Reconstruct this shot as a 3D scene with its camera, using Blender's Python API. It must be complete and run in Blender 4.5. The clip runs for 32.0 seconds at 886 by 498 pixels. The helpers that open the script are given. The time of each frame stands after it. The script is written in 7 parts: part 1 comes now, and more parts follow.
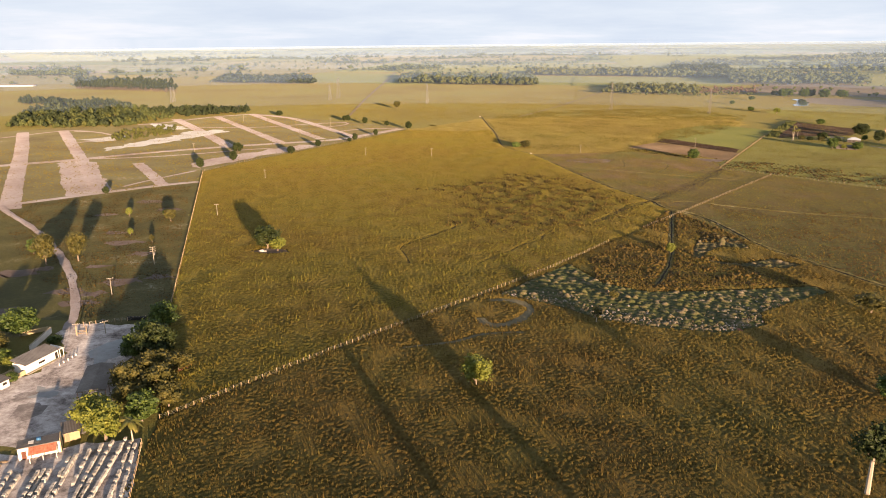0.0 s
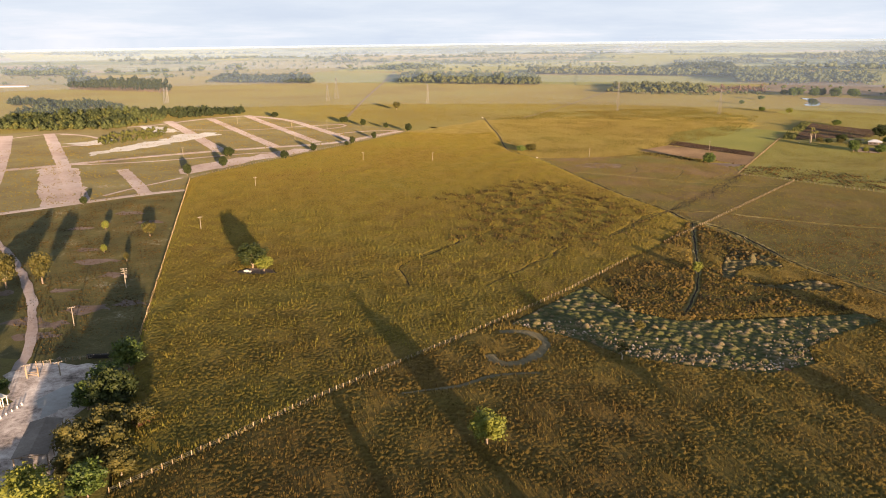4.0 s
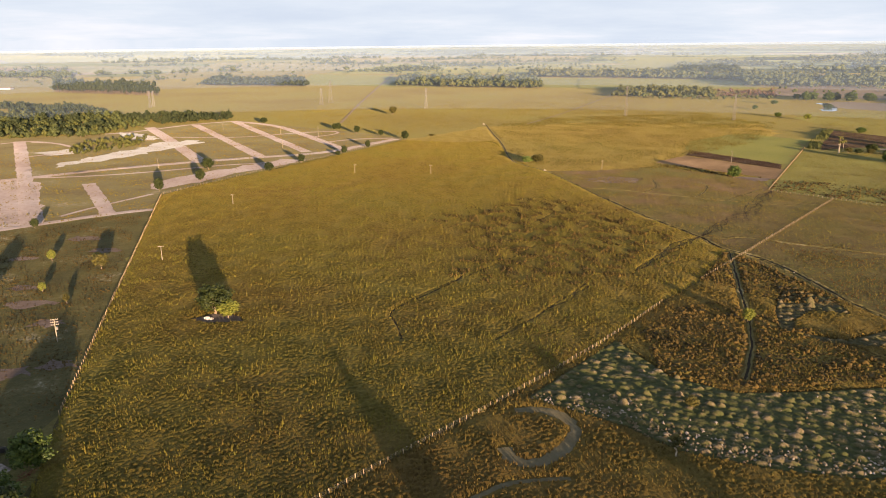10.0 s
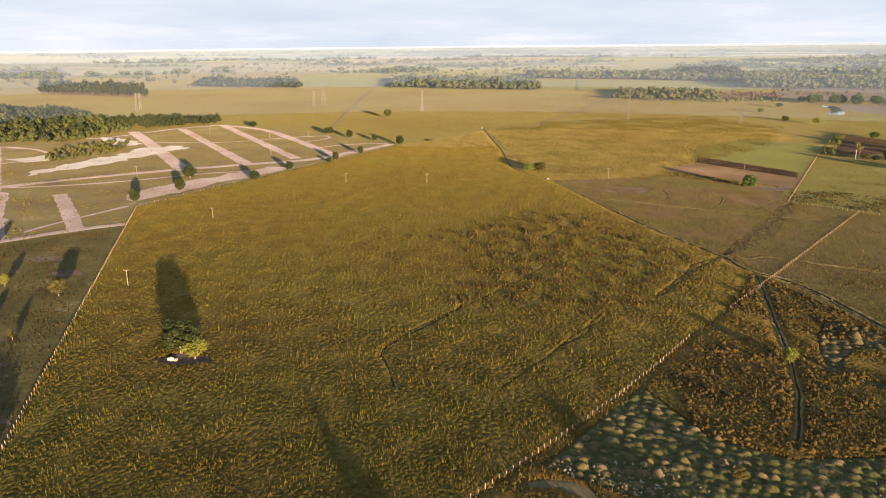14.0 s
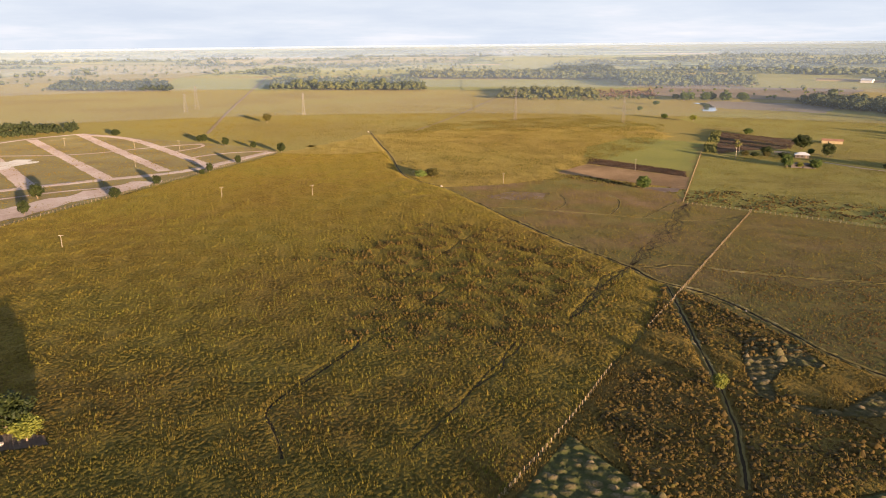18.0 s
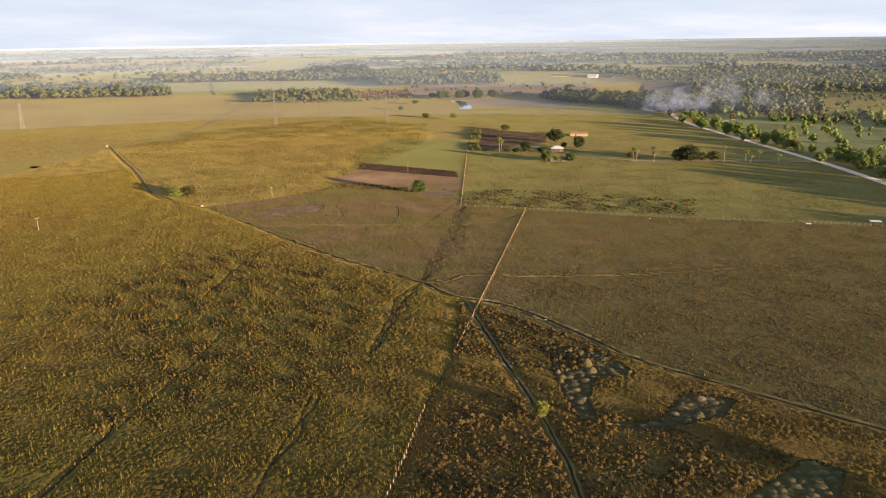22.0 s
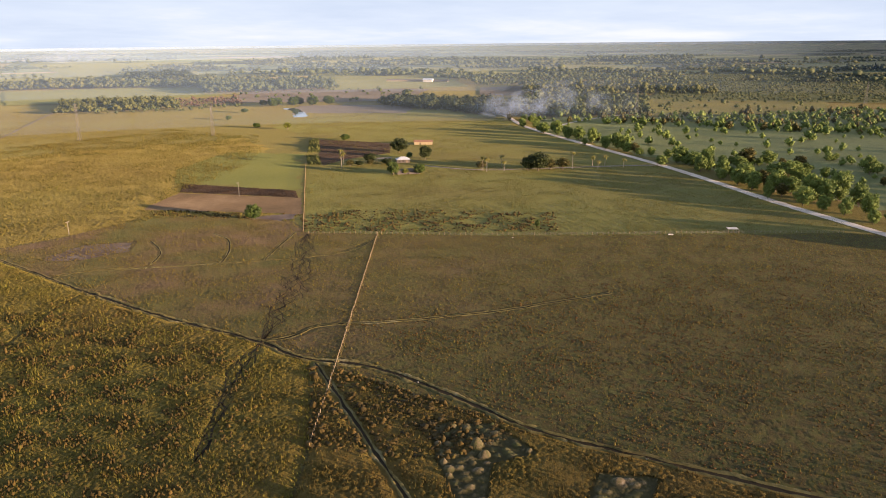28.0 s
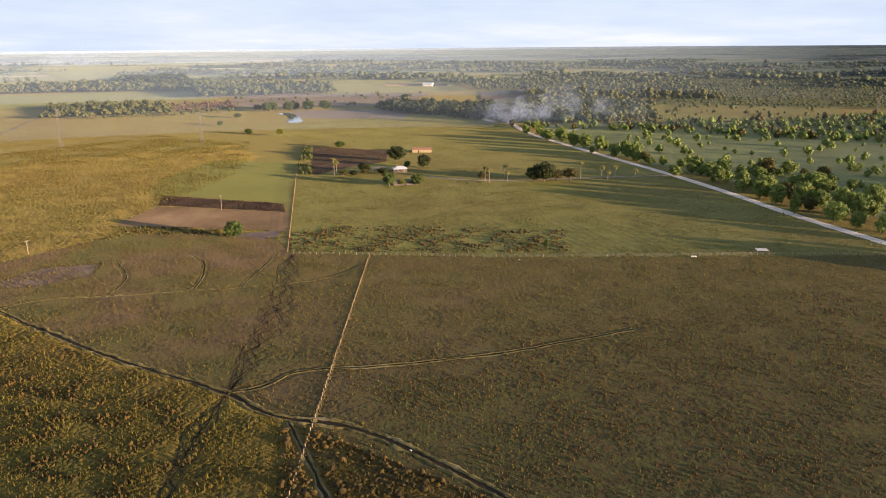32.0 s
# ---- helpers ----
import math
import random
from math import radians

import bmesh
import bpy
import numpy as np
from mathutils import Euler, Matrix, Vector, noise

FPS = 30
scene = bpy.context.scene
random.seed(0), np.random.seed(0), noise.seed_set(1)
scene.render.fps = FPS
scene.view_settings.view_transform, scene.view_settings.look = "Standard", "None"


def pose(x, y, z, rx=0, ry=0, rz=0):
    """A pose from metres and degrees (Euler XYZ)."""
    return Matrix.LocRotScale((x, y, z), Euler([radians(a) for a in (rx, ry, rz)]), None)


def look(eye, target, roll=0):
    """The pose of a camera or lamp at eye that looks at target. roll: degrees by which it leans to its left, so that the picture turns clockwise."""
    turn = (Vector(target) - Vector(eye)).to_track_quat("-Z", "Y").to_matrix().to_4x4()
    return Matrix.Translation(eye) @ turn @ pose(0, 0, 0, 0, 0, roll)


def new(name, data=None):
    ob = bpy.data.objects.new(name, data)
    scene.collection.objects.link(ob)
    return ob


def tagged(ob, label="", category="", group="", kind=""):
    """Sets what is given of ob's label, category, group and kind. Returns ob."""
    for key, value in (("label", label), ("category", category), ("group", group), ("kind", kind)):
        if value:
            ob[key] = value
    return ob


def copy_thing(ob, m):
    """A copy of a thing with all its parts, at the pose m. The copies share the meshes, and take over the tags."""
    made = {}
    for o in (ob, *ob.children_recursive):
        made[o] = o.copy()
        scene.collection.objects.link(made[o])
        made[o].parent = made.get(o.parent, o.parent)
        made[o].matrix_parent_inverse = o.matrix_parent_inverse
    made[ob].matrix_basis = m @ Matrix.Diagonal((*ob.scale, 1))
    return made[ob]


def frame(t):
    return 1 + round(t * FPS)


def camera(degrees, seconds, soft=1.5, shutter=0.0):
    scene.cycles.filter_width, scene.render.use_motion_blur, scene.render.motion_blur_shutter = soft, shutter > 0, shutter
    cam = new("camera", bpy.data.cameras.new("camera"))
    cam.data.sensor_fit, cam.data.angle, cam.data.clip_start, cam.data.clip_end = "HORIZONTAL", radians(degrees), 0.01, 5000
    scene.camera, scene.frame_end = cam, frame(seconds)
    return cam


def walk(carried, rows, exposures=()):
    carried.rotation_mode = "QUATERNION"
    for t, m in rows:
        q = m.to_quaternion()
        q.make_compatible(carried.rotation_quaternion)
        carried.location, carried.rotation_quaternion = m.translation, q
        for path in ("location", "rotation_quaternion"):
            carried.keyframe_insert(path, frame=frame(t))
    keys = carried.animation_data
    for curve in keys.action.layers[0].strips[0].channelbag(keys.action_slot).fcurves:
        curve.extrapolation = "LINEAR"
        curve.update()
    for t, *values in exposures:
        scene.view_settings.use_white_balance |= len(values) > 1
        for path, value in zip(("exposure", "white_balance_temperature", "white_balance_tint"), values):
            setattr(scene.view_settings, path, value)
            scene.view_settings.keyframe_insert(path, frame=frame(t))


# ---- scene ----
cam = camera(63.85, 32.0, soft=1.0, shutter=0.3)

# time, place, heading (clockwise from +y), pitch, roll
ROWS = [
    (0.0, 0.00, 0.00, 90.08, 0.02, -16.35, -0.01),
    (0.5, -0.17, 3.55, 90.05, 0.03, -16.37, -0.05),
    (1.0, -0.32, 7.16, 90.03, 0.01, -16.38, -0.06),
    (1.5, -0.45, 10.84, 90.01, 0.00, -16.39, -0.06),
    (2.0, -0.58, 14.61, 89.99, 0.02, -16.41, -0.09),
    (2.5, -0.69, 18.46, 89.96, 0.01, -16.42, -0.11),
    (3.0, -0.79, 22.39, 89.93, -0.01, -16.42, -0.13),
    (3.5, -0.87, 26.38, 89.91, -0.02, -16.43, -0.14),
    (5.5, -1.04, 43.33, 89.75, -0.05, -16.46, -0.17),
    (6.0, -1.09, 47.52, 89.75, -0.05, -16.46, -0.14),
    (6.5, -1.13, 51.66, 89.74, -0.03, -16.48, -0.13),
    (7.0, -1.19, 55.78, 89.74, -0.03, -16.47, -0.15),
    (7.5, -1.24, 59.87, 89.72, 0.01, -16.45, -0.16),
    (8.0, -1.29, 63.92, 89.71, 0.03, -16.44, -0.15),
    (8.5, -1.34, 67.96, 89.71, 0.06, -16.42, -0.12),
    (9.0, -1.39, 71.99, 89.72, 0.10, -16.38, -0.09),
    (9.5, -1.43, 76.03, 89.75, 0.12, -16.34, -0.07),
    (10.0, -1.47, 80.06, 89.79, 0.11, -16.32, -0.05),
    (10.5, -1.51, 84.10, 89.83, 0.13, -16.30, -0.05),
    (11.0, -1.55, 88.13, 89.86, 0.14, -16.29, -0.04),
    (11.5, -1.62, 92.14, 89.88, 0.20, -16.28, -0.01),
    (12.0, -1.70, 96.11, 89.87, 0.25, -16.26, 0.01),
    (12.5, -1.80, 100.00, 89.85, 0.29, -16.26, -0.02),
    (13.0, -1.91, 103.83, 89.80, 0.31, -16.29, -0.06),
    (13.5, -2.00, 107.65, 89.75, 0.36, -16.27, -0.02),
    (15.5, -2.14, 122.66, 89.87, 0.67, -16.25, 0.00),
    (15.6, -2.14, 123.43, 89.88, 0.67, -16.25, -0.00),
    (15.7, -2.15, 124.20, 89.90, 1.10, -16.26, -0.01),
    (15.8, -2.15, 124.97, 89.91, 1.70, -16.26, -0.01),
    (15.9, -2.15, 125.74, 89.92, 2.85, -16.26, -0.02),
    (16.0, -2.15, 126.51, 89.93, 4.51, -16.26, -0.03),
    (16.1, -2.15, 127.29, 89.94, 5.50, -16.26, -0.03),
    (16.2, -2.16, 128.06, 89.95, 5.95, -16.26, -0.04),
    (16.5, -2.17, 130.39, 89.98, 6.13, -16.26, -0.06),
    (17.0, -2.13, 134.28, 90.01, 6.21, -16.26, -0.05),
    (17.2, -2.09, 135.82, 90.02, 6.60, -16.27, -0.05),
    (17.5, -2.04, 138.13, 90.03, 7.70, -16.28, -0.03),
    (18.0, -1.90, 141.94, 90.02, 9.64, -16.28, -0.04),
    (18.5, -1.72, 145.74, 89.99, 11.85, -16.28, -0.06),
    (19.0, -1.45, 149.59, 89.97, 14.30, -16.30, -0.08),
    (19.5, -1.07, 153.51, 89.96, 16.78, -16.31, -0.12),
    (20.0, -0.55, 157.44, 89.98, 19.13, -16.31, -0.16),
    (20.5, 0.13, 161.34, 90.03, 21.49, -16.30, -0.20),
    (21.0, 0.96, 165.18, 90.12, 23.91, -16.30, -0.23),
    (21.5, 1.94, 168.96, 90.23, 26.34, -16.30, -0.26),
    (22.0, 3.07, 172.66, 90.34, 28.69, -16.31, -0.28),
    (22.5, 4.34, 176.32, 90.47, 30.92, -16.28, -0.31),
    (23.0, 5.73, 179.93, 90.57, 32.90, -16.27, -0.30),
    (23.5, 7.22, 183.48, 90.63, 34.75, -16.25, -0.29),
    (24.0, 8.82, 186.98, 90.65, 34.96, -16.23, -0.23),
    (24.5, 10.53, 190.40, 90.65, 34.94, -16.19, -0.16),
    (25.0, 12.33, 193.75, 90.65, 34.92, -16.17, -0.07),
    (25.5, 14.24, 197.04, 90.65, 34.88, -16.14, -0.02),
    (26.0, 16.23, 200.30, 90.65, 34.91, -16.11, -0.03),
    (26.2, 17.06, 201.60, 90.65, 34.92, -16.11, -0.05),
    (26.3, 17.48, 202.25, 90.64, 35.95, -16.11, -0.06),
    (26.4, 17.89, 202.89, 90.64, 40.70, -16.12, -0.07),
    (26.5, 18.31, 203.54, 90.64, 41.39, -16.12, -0.08),
    (26.7, 19.33, 204.84, 90.60, 41.70, -16.11, -0.08),
    (28.5, 28.55, 216.46, 90.23, 41.78, -16.05, -0.12),
    (29.0, 31.42, 219.65, 90.08, 41.79, -16.05, -0.11),
    (29.5, 34.35, 222.84, 89.95, 41.74, -16.02, -0.08),
    (30.0, 37.32, 226.03, 89.80, 41.73, -15.98, -0.04),
    (30.5, 40.31, 229.21, 89.66, 41.73, -15.95, -0.00),
    (31.0, 43.32, 232.41, 89.51, 41.72, -15.89, 0.02),
    (31.5, 46.32, 235.61, 89.36, 41.73, -15.83, 0.02),
    (32.0, 49.32, 238.81, 89.22, 41.78, -15.75, 0.00),
]

EXPOSURE = [(0.0, 1.43, 6850.0, 23.0), (18.0, 1.44, 6900.0, 24.0), (26.0, 1.45, 6650.0, 25.0), (32.0, 1.45, 6500.0, 25.0)]
walk(cam, [(t, pose(x, y, z, 90 + p, 0, -h) @ pose(0, 0, 0, 0, 0, r)) for t, x, y, z, h, p, r in ROWS], EXPOSURE)

def ramp(nt, fac, stops):
    n = nt.nodes.new("ShaderNodeValToRGB")
    e = n.color_ramp.elements
    while len(e) < len(stops):
        e.new(0.5)
    for el, (p, c) in zip(e, stops):
        el.position, el.color = p, (*c, 1)
    nt.links.new(fac, n.inputs[0])
    return n.outputs["Color"]


# ---- light ----
SUN_AZ = radians(158.0)      # clockwise from +y, where the sun stands
SUN_EL = radians(5.4)
SUN_DIR = Vector((math.sin(SUN_AZ) * math.cos(SUN_EL), math.cos(SUN_AZ) * math.cos(SUN_EL), math.sin(SUN_EL)))

sun = new("sun", bpy.data.lights.new("sun", "SUN"))
sun.data.energy, sun.data.angle, sun.data.color = 5.0, radians(0.6), (1.0, 0.74, 0.46)
sun.matrix_basis = look(SUN_DIR * 1000, (0, 0, 0))

world = bpy.data.worlds.new("world")
scene.world = world
world.use_nodes = True
wn, wl = world.node_tree.nodes, world.node_tree.links
bg = wn["Background"]
sky = wn.new("ShaderNodeTexSky")
sky.sky_type, sky.sun_disc = "NISHITA", False
sky.sun_elevation, sky.sun_rotation = SUN_EL, SUN_AZ
sky.air_density, sky.dust_density, sky.ozone_density = 1.0, 1.5, 1.0
bg.inputs["Strength"].default_value = 0.082
# broken cloud layer over the sky
wc = wn.new("ShaderNodeTexCoord")
sep = wn.new("ShaderNodeSeparateXYZ")
wl.new(wc.outputs["Generated"], sep.inputs[0])
den = wn.new("ShaderNodeMath")
den.operation = "MAXIMUM"
den.inputs[1].default_value = 0.0
wl.new(sep.outputs["Z"], den.inputs[0])
den2 = wn.new("ShaderNodeMath")
den2.operation = "ADD"
den2.inputs[1].default_value = 0.10
wl.new(den.outputs[0], den2.inputs[0])
proj = wn.new("ShaderNodeVectorMath")
proj.operation = "DIVIDE"
comb = wn.new("ShaderNodeCombineXYZ")
for k in range(3):
    wl.new(den2.outputs[0], comb.inputs[k])
wl.new(wc.outputs["Generated"], proj.inputs[0])
wl.new(comb.outputs[0], proj.inputs[1])
cn = wn.new("ShaderNodeTexNoise")
cn.inputs["Scale"].default_value, cn.inputs["Detail"].default_value, cn.inputs["Roughness"].default_value = 0.30, 7.0, 0.6
wl.new(proj.outputs[0], cn.inputs["Vector"])
cr = wn.new("ShaderNodeMapRange")
cr.inputs["From Min"].default_value, cr.inputs["From Max"].default_value = 0.34, 0.66
cr.inputs["To Min"].default_value = 0.94
wl.new(cn.outputs["Fac"], cr.inputs["Value"])
cm = wn.new("ShaderNodeMix")
cm.data_type = "RGBA"
# the cloud sheet is thick towards the horizon and opens overhead
thin = wn.new("ShaderNodeMapRange")
thin.interpolation_type = "SMOOTHSTEP"
thin.inputs["From Min"].default_value, thin.inputs["From Max"].default_value = 0.15, 0.75
thin.inputs["To Min"].default_value, thin.inputs["To Max"].default_value = 1.0, 0.2
wl.new(sep.outputs["Z"], thin.inputs["Value"])
cover = wn.new("ShaderNodeMath")
cover.operation = "MULTIPLY"
wl.new(cr.outputs["Result"], cover.inputs[0])
wl.new(thin.outputs["Result"], cover.inputs[1])
wl.new(cover.outputs[0], cm.inputs["Factor"])
wl.new(sky.outputs[0], cm.inputs["A"])
wl.new(ramp(world.node_tree, cn.outputs["Fac"], [(0.36, (2.85, 3.65, 4.3)), (0.5, (3.25, 4.0, 4.45)), (0.64, (4.0, 4.5, 4.7))]), cm.inputs["B"])
wl.new(cm.outputs["Result"], bg.inputs["Color"])


# ---- materials ----
def noise_of(nt, vec, scale, detail=4.0, rough=0.55):
    n = nt.nodes.new("ShaderNodeTexNoise")
    n.inputs["Scale"].default_value, n.inputs["Detail"].default_value, n.inputs["Roughness"].default_value = scale, detail, rough
    nt.links.new(vec, n.inputs["Vector"])
    return n.outputs["Fac"]


def mixed(nt, fac, a, b, how="MIX"):
    n = nt.nodes.new("ShaderNodeMix")
    n.data_type, n.blend_type = "RGBA", how
    for key, v in (("Factor", fac), ("A", a), ("B", b)):
        if isinstance(v, (int, float)):
            n.inputs[key].default_value = v
        elif isinstance(v, tuple):
            n.inputs[key].default_value = (*v, 1)
        else:
            nt.links.new(v, n.inputs[key])
    return n.outputs["Result"]


def mixed_value(nt, a, b, k):
    n = nt.nodes.new("ShaderNodeMix")
    n.inputs["Factor"].default_value = k
    nt.links.new(a, n.inputs[2])
    nt.links.new(b, n.inputs[3])
    return n.outputs[0]


def stretched(nt, vec, sx, sy, turn):
    m = nt.nodes.new("ShaderNodeMapping")
    m.inputs["Scale"].default_value = (sx, sy, 1)
    m.inputs["Rotation"].default_value = (0, 0, radians(turn))
    nt.links.new(vec, m.inputs["Vector"])
    return m.outputs[0]


def mat(name, stops, big=0.02, fine=1.0, rough=0.9, bump=0.3, rand=None, metal=0.0, streak=None, contrast=(0.3, 0.7), spec=0.3, through_light=0.0, sheen=0.0, vary=0.34):
    """Two scales of noise over a ramp of colours; rand: 'island' or 'object' varies pieces."""
    m = bpy.data.materials.new(name)
    m.use_nodes = True
    nt = m.node_tree
    bs = nt.nodes["Principled BSDF"]
    geo = nt.nodes.new("ShaderNodeNewGeometry")
    pos = geo.outputs["Position"]
    a = noise_of(nt, pos, big, 5.0)
    vec = stretched(nt, pos, *streak) if streak else pos
    b0 = noise_of(nt, vec, fine, 4.0)
    grain = noise_of(nt, pos, fine * 5.0, 3.0, 0.7)
    b = mixed_value(nt, b0, grain, 0.45)
    add = nt.nodes.new("ShaderNodeMath")
    add.operation = "MULTIPLY_ADD"
    nt.links.new(a, add.inputs[0])
    add.inputs[1].default_value = 0.5
    sc = nt.nodes.new("ShaderNodeMath")
    sc.operation = "MULTIPLY"
    sc.inputs[1].default_value = 0.5
    nt.links.new(b, sc.inputs[0])
    nt.links.new(sc.outputs[0], add.inputs[2])
    val = add.outputs[0]
    if rand:
        if rand == "object":
            r = nt.nodes.new("ShaderNodeObjectInfo").outputs["Random"]
        else:
            r = geo.outputs["Random Per Island"]
        w = nt.nodes.new("ShaderNodeMath")
        w.operation = "MULTIPLY_ADD"
        nt.links.new(r, w.inputs[0])
        w.inputs[1].default_value = vary
        sub = nt.nodes.new("ShaderNodeMath")
        sub.operation = "SUBTRACT"
        nt.links.new(val, sub.inputs[0])
        sub.inputs[1].default_value = vary / 2
        nt.links.new(sub.outputs[0], w.inputs[2])
        val = w.outputs[0]
    mr = nt.nodes.new("ShaderNodeMapRange")
    mr.inputs["From Min"].default_value, mr.inputs["From Max"].default_value = contrast
    nt.links.new(val, mr.inputs["Value"])
    col = ramp(nt, mr.outputs["Result"], stops)
    nt.links.new(col, bs.inputs["Base Color"])
    bs.inputs["Roughness"].default_value, bs.inputs["Metallic"].default_value = rough, metal
    bs.inputs["Specular IOR Level"].default_value = spec
    bs.inputs["Diffuse Roughness"].default_value = 1.0 if rough > 0.85 else 0.0
    if sheen:
        bs.inputs["Sheen Weight"].default_value, bs.inputs["Sheen Roughness"].default_value = sheen, 0.5
        bs.inputs["Sheen Tint"].default_value = (0.92, 0.66, 0.12, 1)
    if through_light:
        bs.inputs["Subsurface Weight"].default_value = 0.0
        tr = nt.nodes.new("ShaderNodeBsdfTranslucent")
        nt.links.new(col, tr.inputs["Color"])
        mx = nt.nodes.new("ShaderNodeMixShader")
        mx.inputs[0].default_value = through_light
        nt.links.new(bs.outputs[0], mx.inputs[1])
        nt.links.new(tr.outputs[0], mx.inputs[2])
        nt.links.new(mx.outputs[0], nt.nodes["Material Output"].inputs["Surface"])
    if bump:
        bn = nt.nodes.new("ShaderNodeBump")
        bn.inputs["Strength"].default_value = bump
        bn.inputs["Distance"].default_value = 0.3 / max(fine, 0.05)
        nt.links.new(b, bn.inputs["Height"])
        nt.links.new(bn.outputs[0], bs.inputs["Normal"])
    return m


M_TUFT_A = mat("grass_tuft", [(0, (0.0877, 0.0532, 0.0134)), (0.3, (0.1142, 0.0875, 0.0149)), (0.6, (0.1259, 0.1154, 0.0166)), (0.8, (0.1113, 0.1201, 0.0173)), (1, (0.0614, 0.0949, 0.0149))], 0.010, 0.3, rand="island", vary=0.18, bump=0, sheen=0.3)
M_TUFT_B = mat("coarse_grass_tuft", [(0, (0.0629, 0.0350, 0.0117)), (0.4, (0.0927, 0.0616, 0.0141)), (0.7, (0.0960, 0.0755, 0.0156)), (1, (0.0563, 0.0643, 0.0141))], 0.02, 0.3, rand="island", vary=0.18, bump=0, sheen=0.2)
M_DIRT = mat("pinkish_dirt", [(0, (0.1822, 0.1444, 0.1341)), (0.5, (0.2603, 0.2240, 0.2194)), (1, (0.3124, 0.2938, 0.3046))], 0.03, 0.4, contrast=(0.36, 0.64), bump=0.3)
M_SAND = mat("white_sand", [(0, (0.2071, 0.2009, 0.1938)), (0.5, (0.3057, 0.3181, 0.3230)), (1, (0.3845, 0.4185, 0.4522))], 0.05, 0.5, bump=0.3)
M_MUD = mat("wet_ditch_mud", [(0, (0.012, 0.010, 0.007)), (1, (0.048, 0.037, 0.022))], 0.05, 0.8, rough=0.85, spec=0.1)
M_BANK = mat("ditch_bank", [(0, (0.091, 0.0676, 0.026)), (0.6, (0.1625, 0.1365, 0.0455)), (1, (0.338, 0.299, 0.208))], 0.08, 0.9)
M_LOT = mat("mown_lot_grass", [(0, (0.0716, 0.0586, 0.0280)), (0.4, (0.1103, 0.0952, 0.0400)), (0.75, (0.1253, 0.1172, 0.0520)), (1, (0.2267, 0.2000, 0.1680))], 0.03, 0.4, contrast=(0.36, 0.66))
M_POST = mat("weathered_post", [(0, (0.26, 0.18, 0.10)), (1, (0.42, 0.32, 0.20))], 0.5, 3.0, rand="object")
M_WIRE = mat("fence_wire", [(0, (0.25, 0.24, 0.22)), (1, (0.4, 0.38, 0.35))], 0.5, 3.0, rough=0.5, metal=0.8, bump=0)
M_LEAF = mat("tree_leaf", [(0, (0.0179, 0.0281, 0.0086)), (0.5, (0.035, 0.0505, 0.013)), (1, (0.0638, 0.0786, 0.0184))], 0.15, 0.6, rand="island", bump=0, rough=0.6, through_light=0.25)
M_BARK = mat("tree_bark", [(0, (0.14, 0.10, 0.07)), (1, (0.34, 0.27, 0.20))], 0.3, 3.0)


# ---- building helpers ----
CX, CY, EYE_Z = 20.0, 120.0, 90.0


def rise(r, az=0.0):
    """The plain lifts gently towards the far rim, more to the east than to the west."""
    r = np.asarray(r, float)
    return 61.0 * np.clip((r - 1800.0) / 2900.0, 0, 1.1) ** 1.7 + 0.0141 * np.sin(az) * np.clip(r - 1300.0, 0, None)


RT = np.concatenate([np.linspace(0, 1300, 40), np.linspace(1301, 4690, 600)])


def bend(x, y):
    """The place on the tilted plain for a place on the flat plan, along the same line of sight."""
    dx, dy = x - CX, y - CY
    d = math.hypot(dx, dy)
    az = math.atan2(dx, dy)
    if d < 1300:
        return x, y, 0.0
    flat = np.maximum.accumulate(EYE_Z * RT / np.maximum(EYE_Z - rise(RT, az), 4.0))
    r = float(np.interp(d, flat, RT))
    k = r / max(d, 1e-6)
    return CX + dx * k, CY + dy * k, float(rise(r, az))


def mesh_of(name, V, F, material=None, smooth=False):
    V = np.asarray(V, np.float32).reshape(-1, 3)
    me = bpy.data.meshes.new(name)
    if isinstance(F, np.ndarray):
        n, k = F.shape
        me.vertices.add(len(V))
        me.vertices.foreach_set("co", V.ravel())
        me.loops.add(n * k)
        me.loops.foreach_set("vertex_index", F.astype(np.int32).ravel())
        me.polygons.add(n)
        me.polygons.foreach_set("loop_start", np.arange(0, n * k, k, dtype=np.int32))
        me.polygons.foreach_set("loop_total", np.full(n, k, np.int32))
        if smooth:
            me.polygons.foreach_set("use_smooth", np.ones(n, bool))
        me.update(calc_edges=True)
        me.validate()
    else:
        me.from_pydata([tuple(map(float, v)) for v in V], [], F)
        if smooth:
            for p in me.polygons:
                p.use_smooth = True
        me.update()
    if material:
        me.materials.append(material)
    return me


def put(name, me, parent=None, m=None, label=""):
    ob = new(name, me)
    if parent:
        ob.parent = parent
    if m is not None:
        ob.matrix_basis = m
    if label:
        ob["label"] = label
    return ob


def along(points, step):
    """Evenly spaced places along a smoothed line, with the side direction at each."""
    P = np.array(points, float)
    for _ in range(2):
        if len(P) > 2:
            Q = [P[0]]
            for a, b in zip(P[:-1], P[1:]):
                Q += [a * 0.75 + b * 0.25, a * 0.25 + b * 0.75]
            P = np.array(Q + [P[-1]])
    d = np.concatenate([[0], np.cumsum(np.hypot(*np.diff(P, axis=0).T))])
    n = max(2, int(d[-1] / step) + 1)
    s = np.linspace(0, d[-1], n)
    C = np.stack([np.interp(s, d, P[:, k]) for k in range(2)], 1)
    T = np.gradient(C, axis=0)
    T /= np.maximum(np.hypot(*T.T), 1e-6)[:, None]
    return C, np.stack([T[:, 1], -T[:, 0]], 1)


RNG = np.random.default_rng(7)


